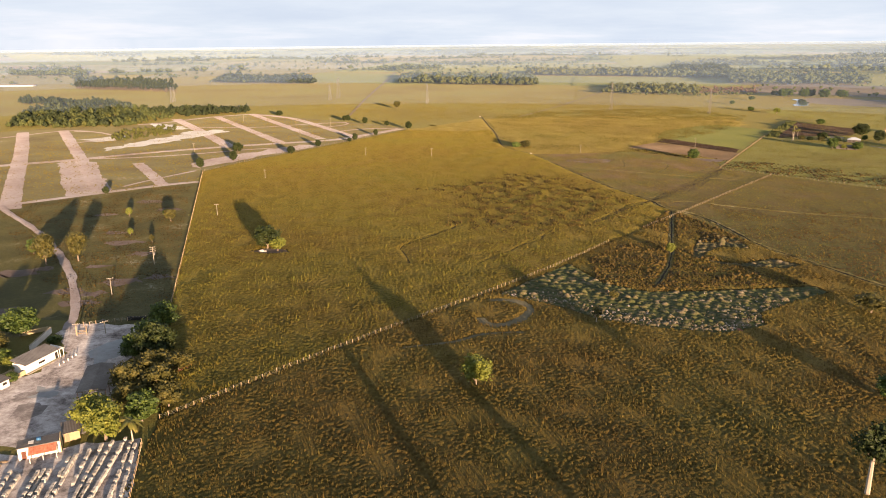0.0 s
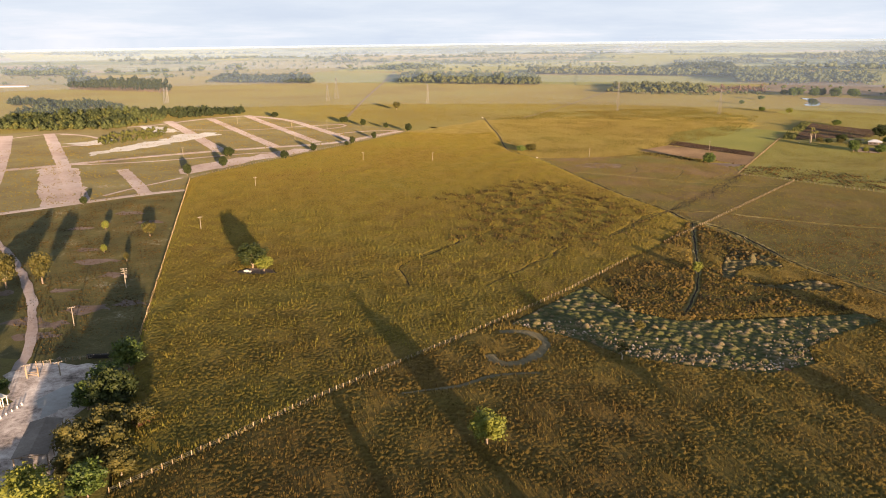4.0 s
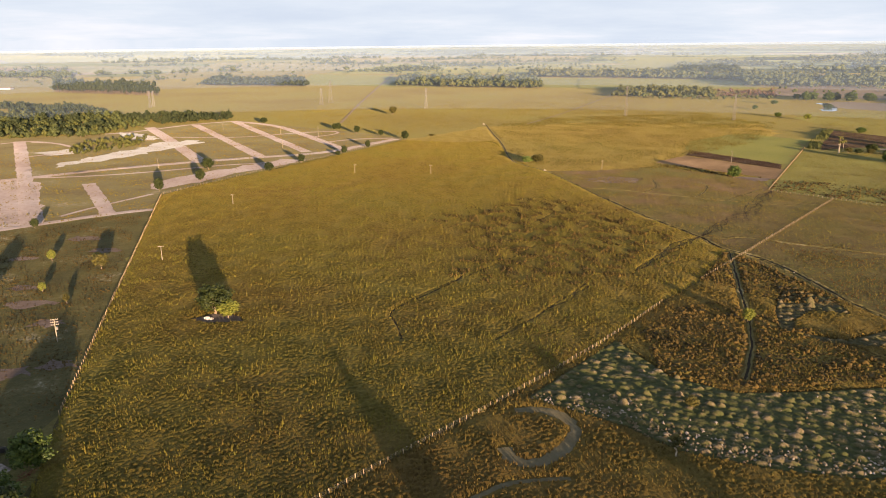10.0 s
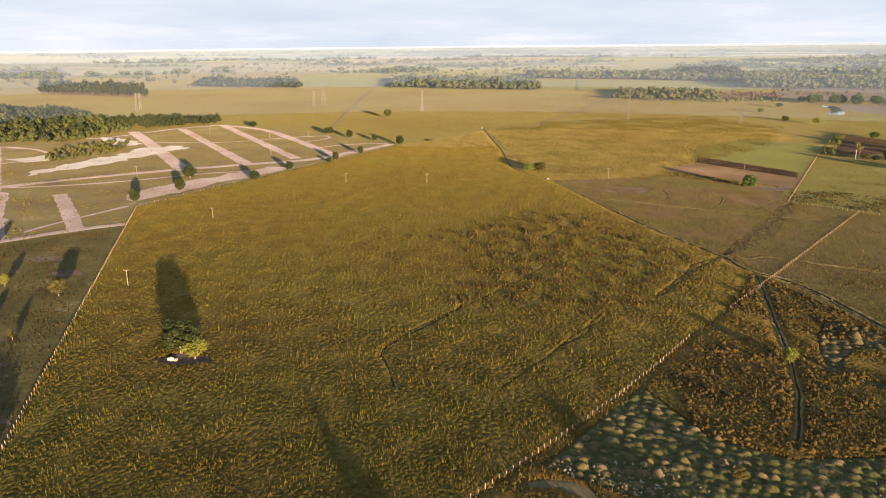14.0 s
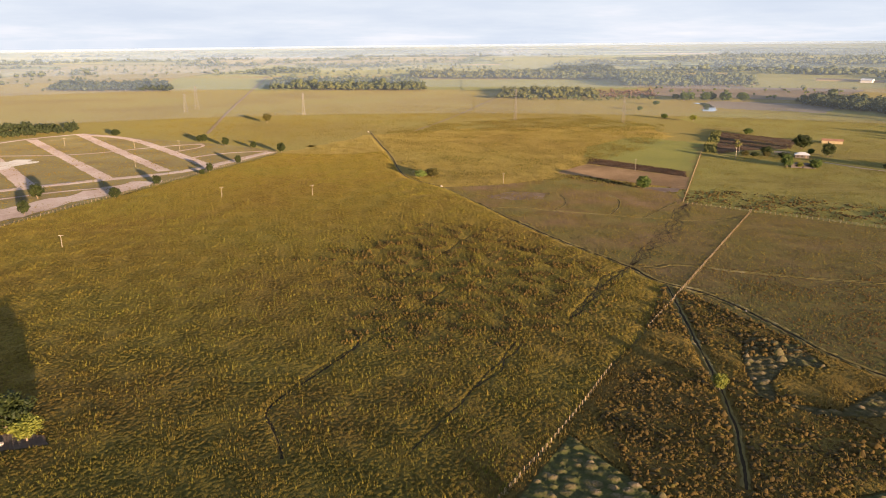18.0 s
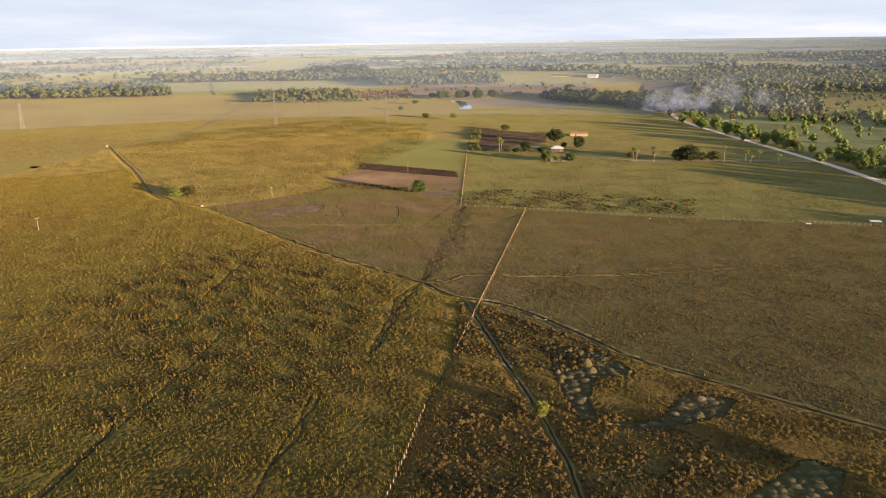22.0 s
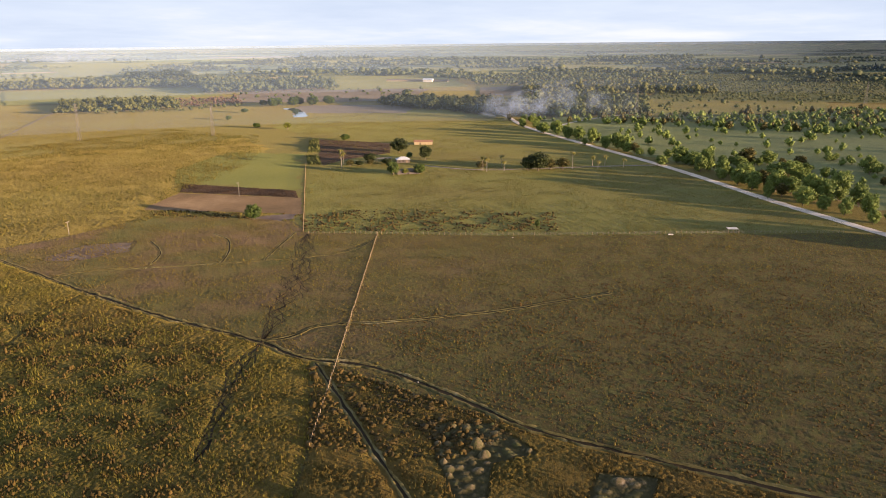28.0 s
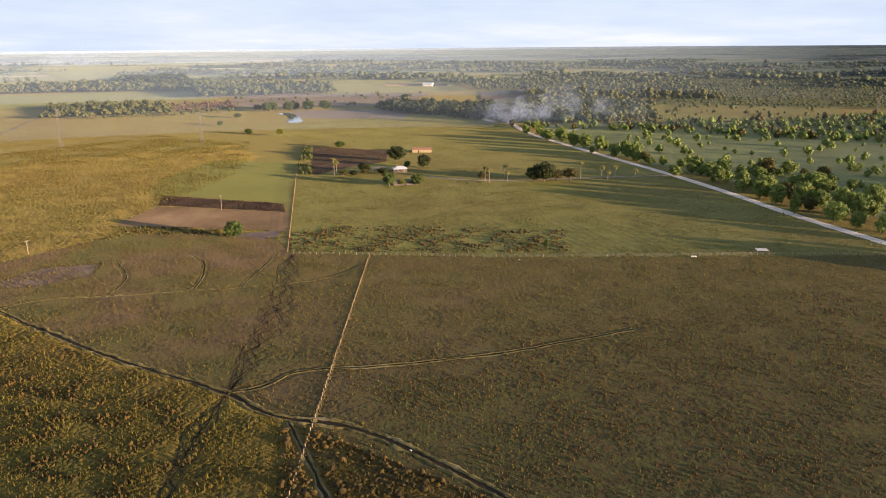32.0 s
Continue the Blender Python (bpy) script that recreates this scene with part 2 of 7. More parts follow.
def wander(n, amount, length=6):
    """Slow random wobble."""
    k = max(2, n // length + 2)
    return np.interp(np.linspace(0, k - 1, n), np.arange(k), RNG.normal(0, amount, k))


def strip(name, points, profile, material, step=2.0, wobble=0.15, label="", lift=0.0, kind="structure", mats=None, fade=False):
    """A ribbon along a line; profile: (side, height) from one edge to the other."""
    C, S = along(points, step)
    n, k = len(C), len(profile)
    V = np.zeros((n, k, 3))
    w = 1 + wander(n, wobble, 3)
    off = wander(n, wobble * 0.6, 4)
    for j, (s, z) in enumerate(profile):
        e = np.abs(s) * wander(n, wobble, 1)
        V[:, j, :2] = C + S * (s * w + e + off)[:, None]
        V[:, j, 2] = z + lift
        if 0 < j < k - 1:
            V[:, j, 2] += np.abs(RNG.normal(0, abs(z) * 0.35 + 1e-4, n)) * (1 if z > 0 else 0)
    i = np.arange(n - 1)[:, None] * k + np.arange(k - 1)[None]
    F = np.stack([i, i + 1, i + k + 1, i + k], -1).reshape(-1, 4)
    me = mesh_of(name, V, F, material)
    ob = tagged(new(name, me), label, kind=kind)
    if mats:
        for m in mats:
            me.materials.append(m)
        idx = np.tile(np.array([0 if abs(profile[j][1] + profile[j + 1][1]) / 2 < 0.08 and k > 3 and 0 < j < k - 2 else 1 for j in range(k - 1)], np.int32), n - 1)
        me.polygons.foreach_set("material_index", idx)
    return ob


def rough_edge(points, step=4.0, amount=0.8):
    P = np.array(points + [points[0]], float)
    out = []
    for a, b in zip(P[:-1], P[1:]):
        n = max(1, int(np.hypot(*(b - a)) / step))
        for j in range(n):
            out.append(a + (b - a) * j / n + RNG.normal(0, amount, 2))
    return out


def patch(name, points, material, z=0.02, label="", step=4.0, amount=0.8, kind="structure"):
    """A thin sheet of other ground with an uneven edge."""
    E = rough_edge(points, step, amount)
    me = mesh_of(name, [(x, y, z) for x, y in E], [list(range(len(E)))], material)
    ob = tagged(new(name, me), label, kind=kind)
    if me.polygons[0].normal.z < 0:
        me.flip_normals()
    return ob


def inside(X, Y, poly):
    P = np.array(poly, float)
    r = np.zeros(len(X), bool)
    for (x1, y1), (x2, y2) in zip(P, np.roll(P, -1, 0)):
        c = ((y1 > Y) != (y2 > Y)) & (X < (x2 - x1) * (Y - y1) / (y2 - y1 + 1e-9) + x1)
        r ^= c
    return r


def near_line(X, Y, points):
    C, _ = along(points, 4.0)
    best = np.full(len(X), 1e9)
    for a, b in zip(C[:-1], C[1:]):
        d = b - a
        t = np.clip(((X - a[0]) * d[0] + (Y - a[1]) * d[1]) / (d @ d), 0, 1)
        best = np.minimum(best, np.hypot(X - a[0] - t * d[0], Y - a[1] - t * d[1]))
    return best


def scatter(name, tmpl, tris, X, Y, Z, size, height, material, jitter=0.25, label="", category="", kind="stuff", smooth=False):
    """Many small pieces in one mesh."""
    n, k = len(X), len(tmpl)
    a = RNG.uniform(0, 2 * math.pi, n)
    T = np.repeat(tmpl[None], n, 0) * (1 + RNG.normal(0, jitter, (n, k, 3)))
    c, s = np.cos(a)[:, None], np.sin(a)[:, None]
    V = np.empty((n, k, 3), np.float32)
    V[..., 0] = (T[..., 0] * c - T[..., 1] * s) * size[:, None] + X[:, None]
    V[..., 1] = (T[..., 0] * s + T[..., 1] * c) * size[:, None] + Y[:, None]
    V[..., 2] = T[..., 2] * height[:, None] + Z[:, None]
    F = (tris[None] + (np.arange(n) * k)[:, None, None]).reshape(-1, 3)
    ob = new(name, mesh_of(name, V, F, material, smooth))
    return tagged(ob, label, category, kind=kind)


def dome(rings, sides):
    """A low tuft: rings of (radius, height) and a tip."""
    V, F = [], []
    for r, z in rings:
        for i in range(sides):
            t = 2 * math.pi * i / sides
            V.append((r * math.cos(t), r * math.sin(t), z))
    for j in range(len(rings) - 1):
        for i in range(sides):
            p, q = j * sides + i, j * sides + (i + 1) % sides
            F += [(p, q, q + sides), (p, q + sides, p + sides)]
    V.append((0, 0, rings[-1][1] * 1.35))
    b = (len(rings) - 1) * sides
    F += [(b + i, b + (i + 1) % sides, len(V) - 1) for i in range(sides)]
    return np.array(V), np.array(F)


M_TRAIL = mat("trampled_dark_soil", [(0, (0.015, 0.011, 0.007)), (1, (0.045, 0.032, 0.016))], 0.1, 1.0)
M_THATCH = mat("thatch_soil", [(0, (0.0310, 0.0231, 0.0072)), (0.5, (0.0508, 0.0422, 0.0112)), (1, (0.0589, 0.0578, 0.0144))], 0.012, 0.5, bump=0.6)
M_COARSE = mat("dark_thatch_soil", [(0, (0.0446, 0.0326, 0.0112)), (0.5, (0.0675, 0.0541, 0.0146)), (1, (0.0794, 0.0745, 0.0190))], 0.02, 0.9, bump=0.6)
M_EAST = mat("worn_pasture", [(0, (0.0488, 0.0357, 0.0216)), (0.4, (0.0535, 0.0433, 0.0204)), (0.7, (0.0535, 0.0510, 0.0192)), (1, (0.0465, 0.0536, 0.0168))], 0.02, 0.7, bump=0.3, contrast=(0.38, 0.62), sheen=0.06)
M_WEST = mat("shaded_green_turf", [(0, (0.0252, 0.0286, 0.0091)), (0.4, (0.0444, 0.0470, 0.0144)), (0.65, (0.0629, 0.0622, 0.0198)), (0.85, (0.1184, 0.1092, 0.0646)), (1, (0.2664, 0.2604, 0.1976))], 0.05, 0.5, contrast=(0.37, 0.66), bump=0.6, sheen=0.06)
M_CROP = mat("green_crop", [(0, (0.0640, 0.0880, 0.0240)), (0.5, (0.0920, 0.1160, 0.0320)), (1, (0.1240, 0.1360, 0.0400))], 0.006, 0.12, streak=(0.3, 2.0, 20), bump=0.5, sheen=0.06)
M_LIGHTCROP = mat("light_green_crop", [(0, (0.0858, 0.1126, 0.0374)), (0.5, (0.1188, 0.1408, 0.0449)), (1, (0.1386, 0.1549, 0.0561))], 0.004, 0.1, bump=0.5, sheen=0.06)
M_STRAW = mat("pale_dry_field", [(0, (0.0833, 0.0857, 0.0520)), (0.5, (0.1111, 0.1199, 0.0734)), (1, (0.1319, 0.1457, 0.1040))], 0.004, 0.08, bump=0.5, sheen=0.06)
M_TAN = mat("tan_bare_field", [(0, (0.0952, 0.0740, 0.0512)), (0.5, (0.1270, 0.1045, 0.0768)), (1, (0.1429, 0.1262, 0.0870))], 0.006, 0.1, bump=0.4)
M_FALLOW = mat("brown_fallow", [(0, (0.0883, 0.0617, 0.0276)), (0.5, (0.1458, 0.0959, 0.0475)), (1, (0.2209, 0.1543, 0.0864))], 0.03, 0.6, contrast=(0.38, 0.62), bump=0.5, streak=(0.3, 2.0, 59))
M_PLOUGH = mat("dark_ploughed_soil", [(0, (0.035, 0.022, 0.014)), (0.5, (0.07, 0.045, 0.028)), (1, (0.11, 0.072, 0.042))], 0.04, 0.8, bump=0.6)
M_FLAT = mat("grey_mud_flat", [(0, (0.0960, 0.0840, 0.0720)), (0.5, (0.1360, 0.1200, 0.1000)), (1, (0.1600, 0.1520, 0.1040))], 0.01, 0.2)
M_PINKSOIL = mat("pinkish_trodden_soil", [(0, (0.0742, 0.0546, 0.0462)), (0.6, (0.1114, 0.0868, 0.0762)), (1, (0.1531, 0.1290, 0.1142))], 0.12, 1.0, contrast=(0.38, 0.62))
M_YARD = mat("ashy_yard_sand", [(0, (0.0860, 0.0731, 0.0688)), (0.25, (0.2408, 0.2107, 0.1978)), (0.5, (0.4128, 0.3698, 0.3526)), (0.75, (0.5676, 0.5332, 0.5160)), (1, (0.7224, 0.6966, 0.6794))], 0.16, 0.8, bump=0.4, contrast=(0.36, 0.64))
M_ASH = mat("burnt_ground", [(0, (0.09, 0.08, 0.075)), (0.5, (0.22, 0.195, 0.185)), (1, (0.52, 0.48, 0.46))], 0.25, 1.2)
M_STRAWTUFT = mat("dry_straw_tuft", [(0, (0.0744, 0.0544, 0.0192)), (0.5, (0.1240, 0.0979, 0.0352)), (1, (0.1637, 0.1360, 0.0576))], 0.05, 0.5, rand="island", bump=0)
M_SHRUB = mat("low_shrub", [(0, (0.0254, 0.0201, 0.0062)), (0.45, (0.0673, 0.0461, 0.0114)), (0.8, (0.1217, 0.0762, 0.0166)), (1, (0.0986, 0.0823, 0.0166))], 0.05, 0.4, rand="island", vary=0.2, bump=0)
M_TUFT_E = mat("short_brown_tuft", [(0, (0.1037, 0.0658, 0.0172)), (0.5, (0.1276, 0.0997, 0.0199)), (1, (0.0957, 0.1096, 0.0207))], 0.012, 0.3, rand="island", vary=0.18, bump=0, sheen=0.2)
M_WOOD = mat("woodland_leaf", [(0, (0.0417, 0.0543, 0.0193)), (0.5, (0.0695, 0.0861, 0.0260)), (1, (0.1112, 0.1218, 0.0347))], 0.01, 0.1, rand="island", vary=0.16, bump=0, rough=0.7)
M_WOODG = mat("bright_woodland_leaf", [(0, (0.0499, 0.0561, 0.0146)), (0.5, (0.0822, 0.0891, 0.0201)), (1, (0.1177, 0.1165, 0.0280))], 0.01, 0.1, rand="island", vary=0.16, bump=0, rough=0.7)
M_WOODD = mat("dark_eucalypt_leaf", [(0, (0.0181, 0.0269, 0.0107)), (0.6, (0.0341, 0.0467, 0.0153)), (1, (0.0603, 0.0717, 0.0214))], 0.02, 0.1, rand="island", vary=0.16, bump=0, rough=0.7)
M_WOODP = mat("dry_pinkish_scrub_leaf", [(0, (0.0960, 0.0540, 0.0420)), (0.6, (0.1440, 0.0960, 0.0720)), (1, (0.1200, 0.1080, 0.0540))], 0.02, 0.1, rand="island", vary=0.16, bump=0)
M_TRUNKS = mat("pale_trunk", [(0, (0.10, 0.075, 0.055)), (1, (0.22, 0.17, 0.13))], 0.05, 0.5, bump=0)
M_LEAFY = mat("yellow_green_leaf", [(0, (0.0875, 0.1092, 0.02)), (0.5, (0.1688, 0.1898, 0.032)), (1, (0.2625, 0.2645, 0.045))], 0.15, 0.6, rand="island", bump=0, rough=0.6, through_light=0.25)
M_LEAFB = mat("dull_brownish_leaf", [(0, (0.0429, 0.0432, 0.0123)), (0.5, (0.0809, 0.076, 0.0192)), (1, (0.1428, 0.1209, 0.0289))], 0.15, 0.6, rand="island", bump=0, rough=0.6, through_light=0.2)
M_LEAFD = mat("deep_green_leaf", [(0, (0.0306, 0.054, 0.0143)), (0.5, (0.0646, 0.102, 0.022)), (1, (0.1275, 0.168, 0.0308))], 0.15, 0.6, rand="island", bump=0, rough=0.5, through_light=0.2)
M_WHITEBARK = mat("white_bark", [(0, (0.34, 0.28, 0.21)), (1, (0.55, 0.47, 0.37))], 0.4, 2.0)
M_FROND = mat("palm_frond", [(0, (0.09, 0.10, 0.022)), (0.6, (0.17, 0.16, 0.035)), (1, (0.28, 0.22, 0.06))], 0.4, 1.0, rand="object", bump=0, rough=0.5, through_light=0.15)
M_WHITE = mat("white_limewash", [(0, (0.46, 0.42, 0.37)), (0.4, (0.64, 0.60, 0.55)), (1, (0.74, 0.71, 0.66))], 0.4, 2.0, bump=0.1)
M_CREAM = mat("cream_render", [(0, (0.36, 0.28, 0.16)), (1, (0.52, 0.43, 0.28))], 0.4, 2.0, bump=0.1)
M_SHEET = mat("grey_fibre_sheet", [(0, (0.10, 0.085, 0.075)), (0.6, (0.16, 0.14, 0.125)), (1, (0.23, 0.21, 0.19))], 0.3, 2.0, rand="object", rough=0.8, bump=0.2)
M_PALEROOF = mat("pale_bluish_roof", [(0, (0.42, 0.45, 0.49)), (1, (0.58, 0.61, 0.65))], 0.2, 1.0, rough=0.6, bump=0.1)
M_TILE = mat("red_clay_tile", [(0, (0.30, 0.10, 0.06)), (1, (0.46, 0.18, 0.11))], 0.5, 3.0, rand="object", bump=0.3)
# near-black slabs put the unlit inside of doors and windows into colour
M_DARK = mat("near_black", [(0, (0.015, 0.014, 0.013)), (1, (0.035, 0.032, 0.03))], 0.5, 3.0, bump=0)
M_BLOCK = mat("weathered_concrete_block", [(0, (0.2700, 0.2520, 0.2250)), (0.6, (0.4050, 0.3780, 0.3420)), (1, (0.5400, 0.5130, 0.4680))], 0.3, 2.0, rand="object", bump=0.3)
M_WOODEN = mat("weathered_timber", [(0, (0.16, 0.12, 0.08)), (1, (0.32, 0.25, 0.17))], 0.5, 3.0, rand="object")
M_CONC = mat("pale_concrete_pole", [(0, (0.234, 0.2015, 0.156)), (1, (0.325, 0.286, 0.221))], 0.4, 2.0, rand="object", bump=0.1)
M_STEEL = mat("galvanised_steel", [(0, (0.165, 0.1575, 0.1425)), (1, (0.255, 0.24, 0.2175))], 0.3, 2.0, rough=0.5, metal=0.3, bump=0)
M_BLACK = mat("black_rubber", [(0, (0.012, 0.012, 0.012)), (1, (0.03, 0.028, 0.026))], 0.5, 3.0)
M_RUST = mat("rusty_brown_brush", [(0, (0.12, 0.045, 0.03)), (1, (0.26, 0.11, 0.07))], 0.5, 3.0, rand="island", bump=0)
M_ROCK = mat("pale_rock", [(0, (0.45, 0.38, 0.32)), (1, (0.70, 0.63, 0.56))], 0.5, 3.0)
M_BLUE = mat("blue_water_tank", [(0, (0.03, 0.12, 0.26)), (1, (0.06, 0.20, 0.38))], 0.5, 3.0, rough=0.4, bump=0)
M_WATER = mat("still_river_water", [(0, (0.05, 0.06, 0.065)), (1, (0.09, 0.10, 0.11))], 0.05, 0.6, rough=0.06, spec=0.6, bump=0.02)
M_OLDTILE = mat("faded_clay_tile", [(0, (0.20, 0.11, 0.075)), (1, (0.32, 0.19, 0.13))], 0.3, 2.0, bump=0.2)


# ---- the plain ----
FENCE_1 = [(-97, 239), (-171, 502)]
FENCE_2A = [(-70, 157), (-30, 202), (20, 252), (52, 287), (77, 318)]
FENCE_2B = [(100, 343), (228, 488)]
FENCE_3 = [(204, 518), (313, 695)]
FENCE_4 = [(204, 513), (232, 486), (273, 444), (351, 380), (401, 335)]
FENCE_5 = [(-171, 506), (-140, 570), (-103, 636), (-70, 700), (-40, 755)]
DITCH_MAIN = [(48, 885), (50, 800), (54, 720), (52, 640), (57, 615), (73, 588), (82, 556), (94, 497), (106, 450), (114, 428), (122, 406), (123, 394), (126, 384), (134, 375), (139, 362), (141, 350), (143, 335), (144, 314), (155, 288), (164, 266), (172, 247), (186, 220)]
DITCH_2 = [(122, 407), (131, 403), (142, 407), (151, 401), (165, 391), (181, 383), (196, 375), (212, 370), (229, 364), (242, 360)]
DITCH_3 = [(90, 521), (102, 524), (123, 510), (149, 495), (166, 486), (180, 478), (201, 472), (226, 484)]
TRACK = [(126, 382), (117, 352), (109, 327), (103, 307), (97, 289), (90, 273), (82, 258)]
BRANCH_1 = [(140, 551), (139, 540), (136, 525), (122, 509)]
BRANCH_2 = [(169, 545), (170, 532), (167, 523), (158, 505), (148, 494)]
BRANCH_3 = [(201, 520), (169, 491), (165, 485)]
V_DITCH = [(-14, 286), (-17, 301), (-20, 307), (-16, 315), (-9, 324), (8, 347), (5, 355)]

ring_r = np.concatenate([np.linspace(15, 600, 26), np.linspace(650, 2200, 22), np.linspace(2300, 4700, 40)])
sides = 180
A = np.linspace(0, 2 * math.pi, sides, endpoint=False)
GV = [(CX, CY, 0.0)]
for r in ring_r:
    GV += [(CX + r * math.cos(a), CY + r * math.sin(a), float(rise(r, math.pi / 2 - a))) for a in A]
GF = [(0, 1 + i, 1 + (i + 1) % sides) for i in range(sides)]
for j in range(len(ring_r) - 1):
    o = 1 + j * sides
    GF += [(o + i, o + sides + i, o + sides + (i + 1) % sides, o + (i + 1) % sides) for i in range(sides)]
M_GROUND = mat("open_pasture", [(0, (0.0653, 0.0578, 0.0163)), (0.35, (0.0913, 0.0846, 0.0227)), (0.65, (0.1044, 0.1034, 0.0287)), (1, (0.0809, 0.0940, 0.0246))], 0.006, 0.22, bump=0.6, contrast=(0.37, 0.63), sheen=0.09)
tagged(new("ground", mesh_of("ground", GV, GF, M_GROUND, True)), "wide flat pasture of dry olive and golden grass", "ground", kind="structure")

ZONE_A = [(-97, 239), (-171, 502), (-160, 530), (-103, 630), (-38, 748), (10, 735), (50, 745), (53, 640), (73, 588), (94, 497), (106, 450), (122, 406), (126, 384), (100, 343), (77, 318), (52, 287), (20, 252), (-30, 202), (-70, 157)]
ZONE_B = [(-58, 60), (-70, 157), (-30, 202), (20, 252), (52, 287), (77, 318), (100, 343), (126, 382), (145, 312), (165, 262), (190, 215), (260, 60)]
ZONE_C = [(122, 406), (126, 384), (144, 314), (172, 247), (190, 215), (260, 60), (420, 60), (470, 250), (401, 335), (273, 444), (204, 516), (212, 545), (188, 578), (160, 604), (112, 588), (75, 584), (94, 497), (106, 450)]
ZONE_D = [(50, 745), (53, 640), (73, 588), (112, 580), (160, 596), (212, 540), (240, 585), (200, 660), (262, 700), (330, 790), (380, 900), (330, 1010), (120, 960), (48, 885)]
ZONE_F = [(401, 335), (273, 444), (204, 516), (313, 695), (330, 690), (420, 640), (514, 509), (430, 341)]
patch("pasture_west", ZONE_A, M_THATCH, 0.010, "thatchy soil under dense golden pasture grass", 6, 1.0)
patch("pasture_south", [(-58, -260), (-58, 60), *ZONE_B[1:-1], (260, 60), (330, -260)], M_COARSE, 0.014, "dark thatchy soil under coarse grass", 6, 0.5)
patch("pasture_east", ZONE_C, M_EAST, 0.018, "worn brown and olive pasture", 6, 0.8)
M_MOWN = mat("mown_meadow", [(0, (0.0803, 0.0747, 0.0223)), (0.35, (0.1143, 0.1161, 0.0302)), (0.7, (0.1270, 0.1393, 0.0343)), (1, (0.1015, 0.1262, 0.0302))], 0.010, 0.30, bump=0.6, streak=(0.12, 1.4, 35), contrast=(0.38, 0.62), sheen=0.06)
patch("meadow_house", ZONE_F, M_MOWN, 0.026, "mown olive meadow with faint tractor lines", 10, 1.2)
M_DRY = mat("dry_thatch", [(0, (0.0670, 0.0526, 0.0134)), (0.4, (0.0972, 0.0788, 0.0187)), (0.7, (0.1105, 0.0963, 0.0232)), (1, (0.0871, 0.0890, 0.0217))], 0.008, 0.3, bump=0.6, contrast=(0.37, 0.63), sheen=0.2)
patch("pasture_north", [(-38, 748), (10, 735), (50, 745), (60, 600), (73, 588), (112, 588), (160, 604), (204, 548), (240, 585), (200, 660), (262, 700), (330, 790), (350, 880), (180, 900), (48, 860), (0, 800)], M_DRY, 0.006, "dry golden thatch of the far pasture", 8, 6)
patch("meadow_far", [(520, 512), (420, 640), (330, 690), (395, 822), (450, 1000), (640, 1060), (780, 960), (639, 763), (574, 630)], M_MOWN, 0.03, "mown olive meadow", 14, 5)
patch("turf_strip", [(-97, 239), (-96, 216), (-125, 218), (-260, 280), (-330, 330), (-251, 392), (-210, 427), (-165, 462), (-160, 462)], M_WEST, 0.012, "green turf with sandy patches between fence and houses", 6, 1.5)
patch("lot_ground", [(-163, 466), (-210, 430), (-251, 394), (-480, 230), (-620, 560), (-420, 765), (-340, 800), (-290, 890), (-243, 920), (-182, 877), (-100, 822), (-40, 768), (-38, 752), (-103, 640), (-160, 536), (-171, 505)], M_LOT, 0.014, "rough brown grass of laid-out building lots", 8, 0.8)

for nm, pts, w in (("ditch_main", DITCH_MAIN[7:], 0.72), ("ditch_north", DITCH_MAIN[:8], 0.4), ("ditch_side", DITCH_2, 0.45), ("ditch_far", DITCH_3, 0.32), ("ditch_track", TRACK, 0.42), ("ditch_bend", V_DITCH, 0.22),
                   ("ditch_branch", BRANCH_1, 0.32), ("ditch_branch_2", BRANCH_2, 0.32), ("ditch_branch_3", BRANCH_3, 0.32)):
    strip(nm, pts, [(-2.3 * w, 0.03), (-1.5 * w, 0.45 * w), (-0.85 * w, 0.04), (0.85 * w, 0.04), (1.5 * w, 0.45 * w), (2.3 * w, 0.03)], M_MUD, 1.2, 0.22, "narrow muddy drainage ditch with low earth banks", mats=[M_BANK])

# trampled cattle trails: loose strands that meet where they cross the ditch
TRAIL_UP = [(122, 407), (135, 422), (157, 448), (169, 465), (179, 477), (190, 494), (203, 512)]
TRAIL_DOWN = [(122, 407), (106, 392), (95, 378), (86, 365), (77, 354)]


STRANDS = []


def trail(name, pts, spread, width, label="dark trampled cattle trail in grass"):
    C, S = along(pts, 1.6)
    n = len(C)
    s = np.linspace(0, 1, n)
    bulge = np.sin(np.pi * s) ** 0.7
    off = (wander(n, spread, 5) + RNG.normal(0, spread * 0.7)) * bulge + wander(n, 0.35, 1)
    w = width * (0.5 + 0.8 * RNG.random(n))
    P = C + S * off[:, None]
    STRANDS.append(P[::2])
    V = np.concatenate([np.c_[P - S * w[:, None] / 2, np.full(n, 0.24)], np.c_[P + S * w[:, None] / 2, np.full(n, 0.24)]])
    i = np.arange(n - 1)
    F = np.stack([i, i + n, i + n + 1, i + 1], 1)
    ob = new(name, mesh_of(name, V, F[:, ::-1].copy(), M_TRAIL))
    return tagged(ob, label, "trail", kind="structure")


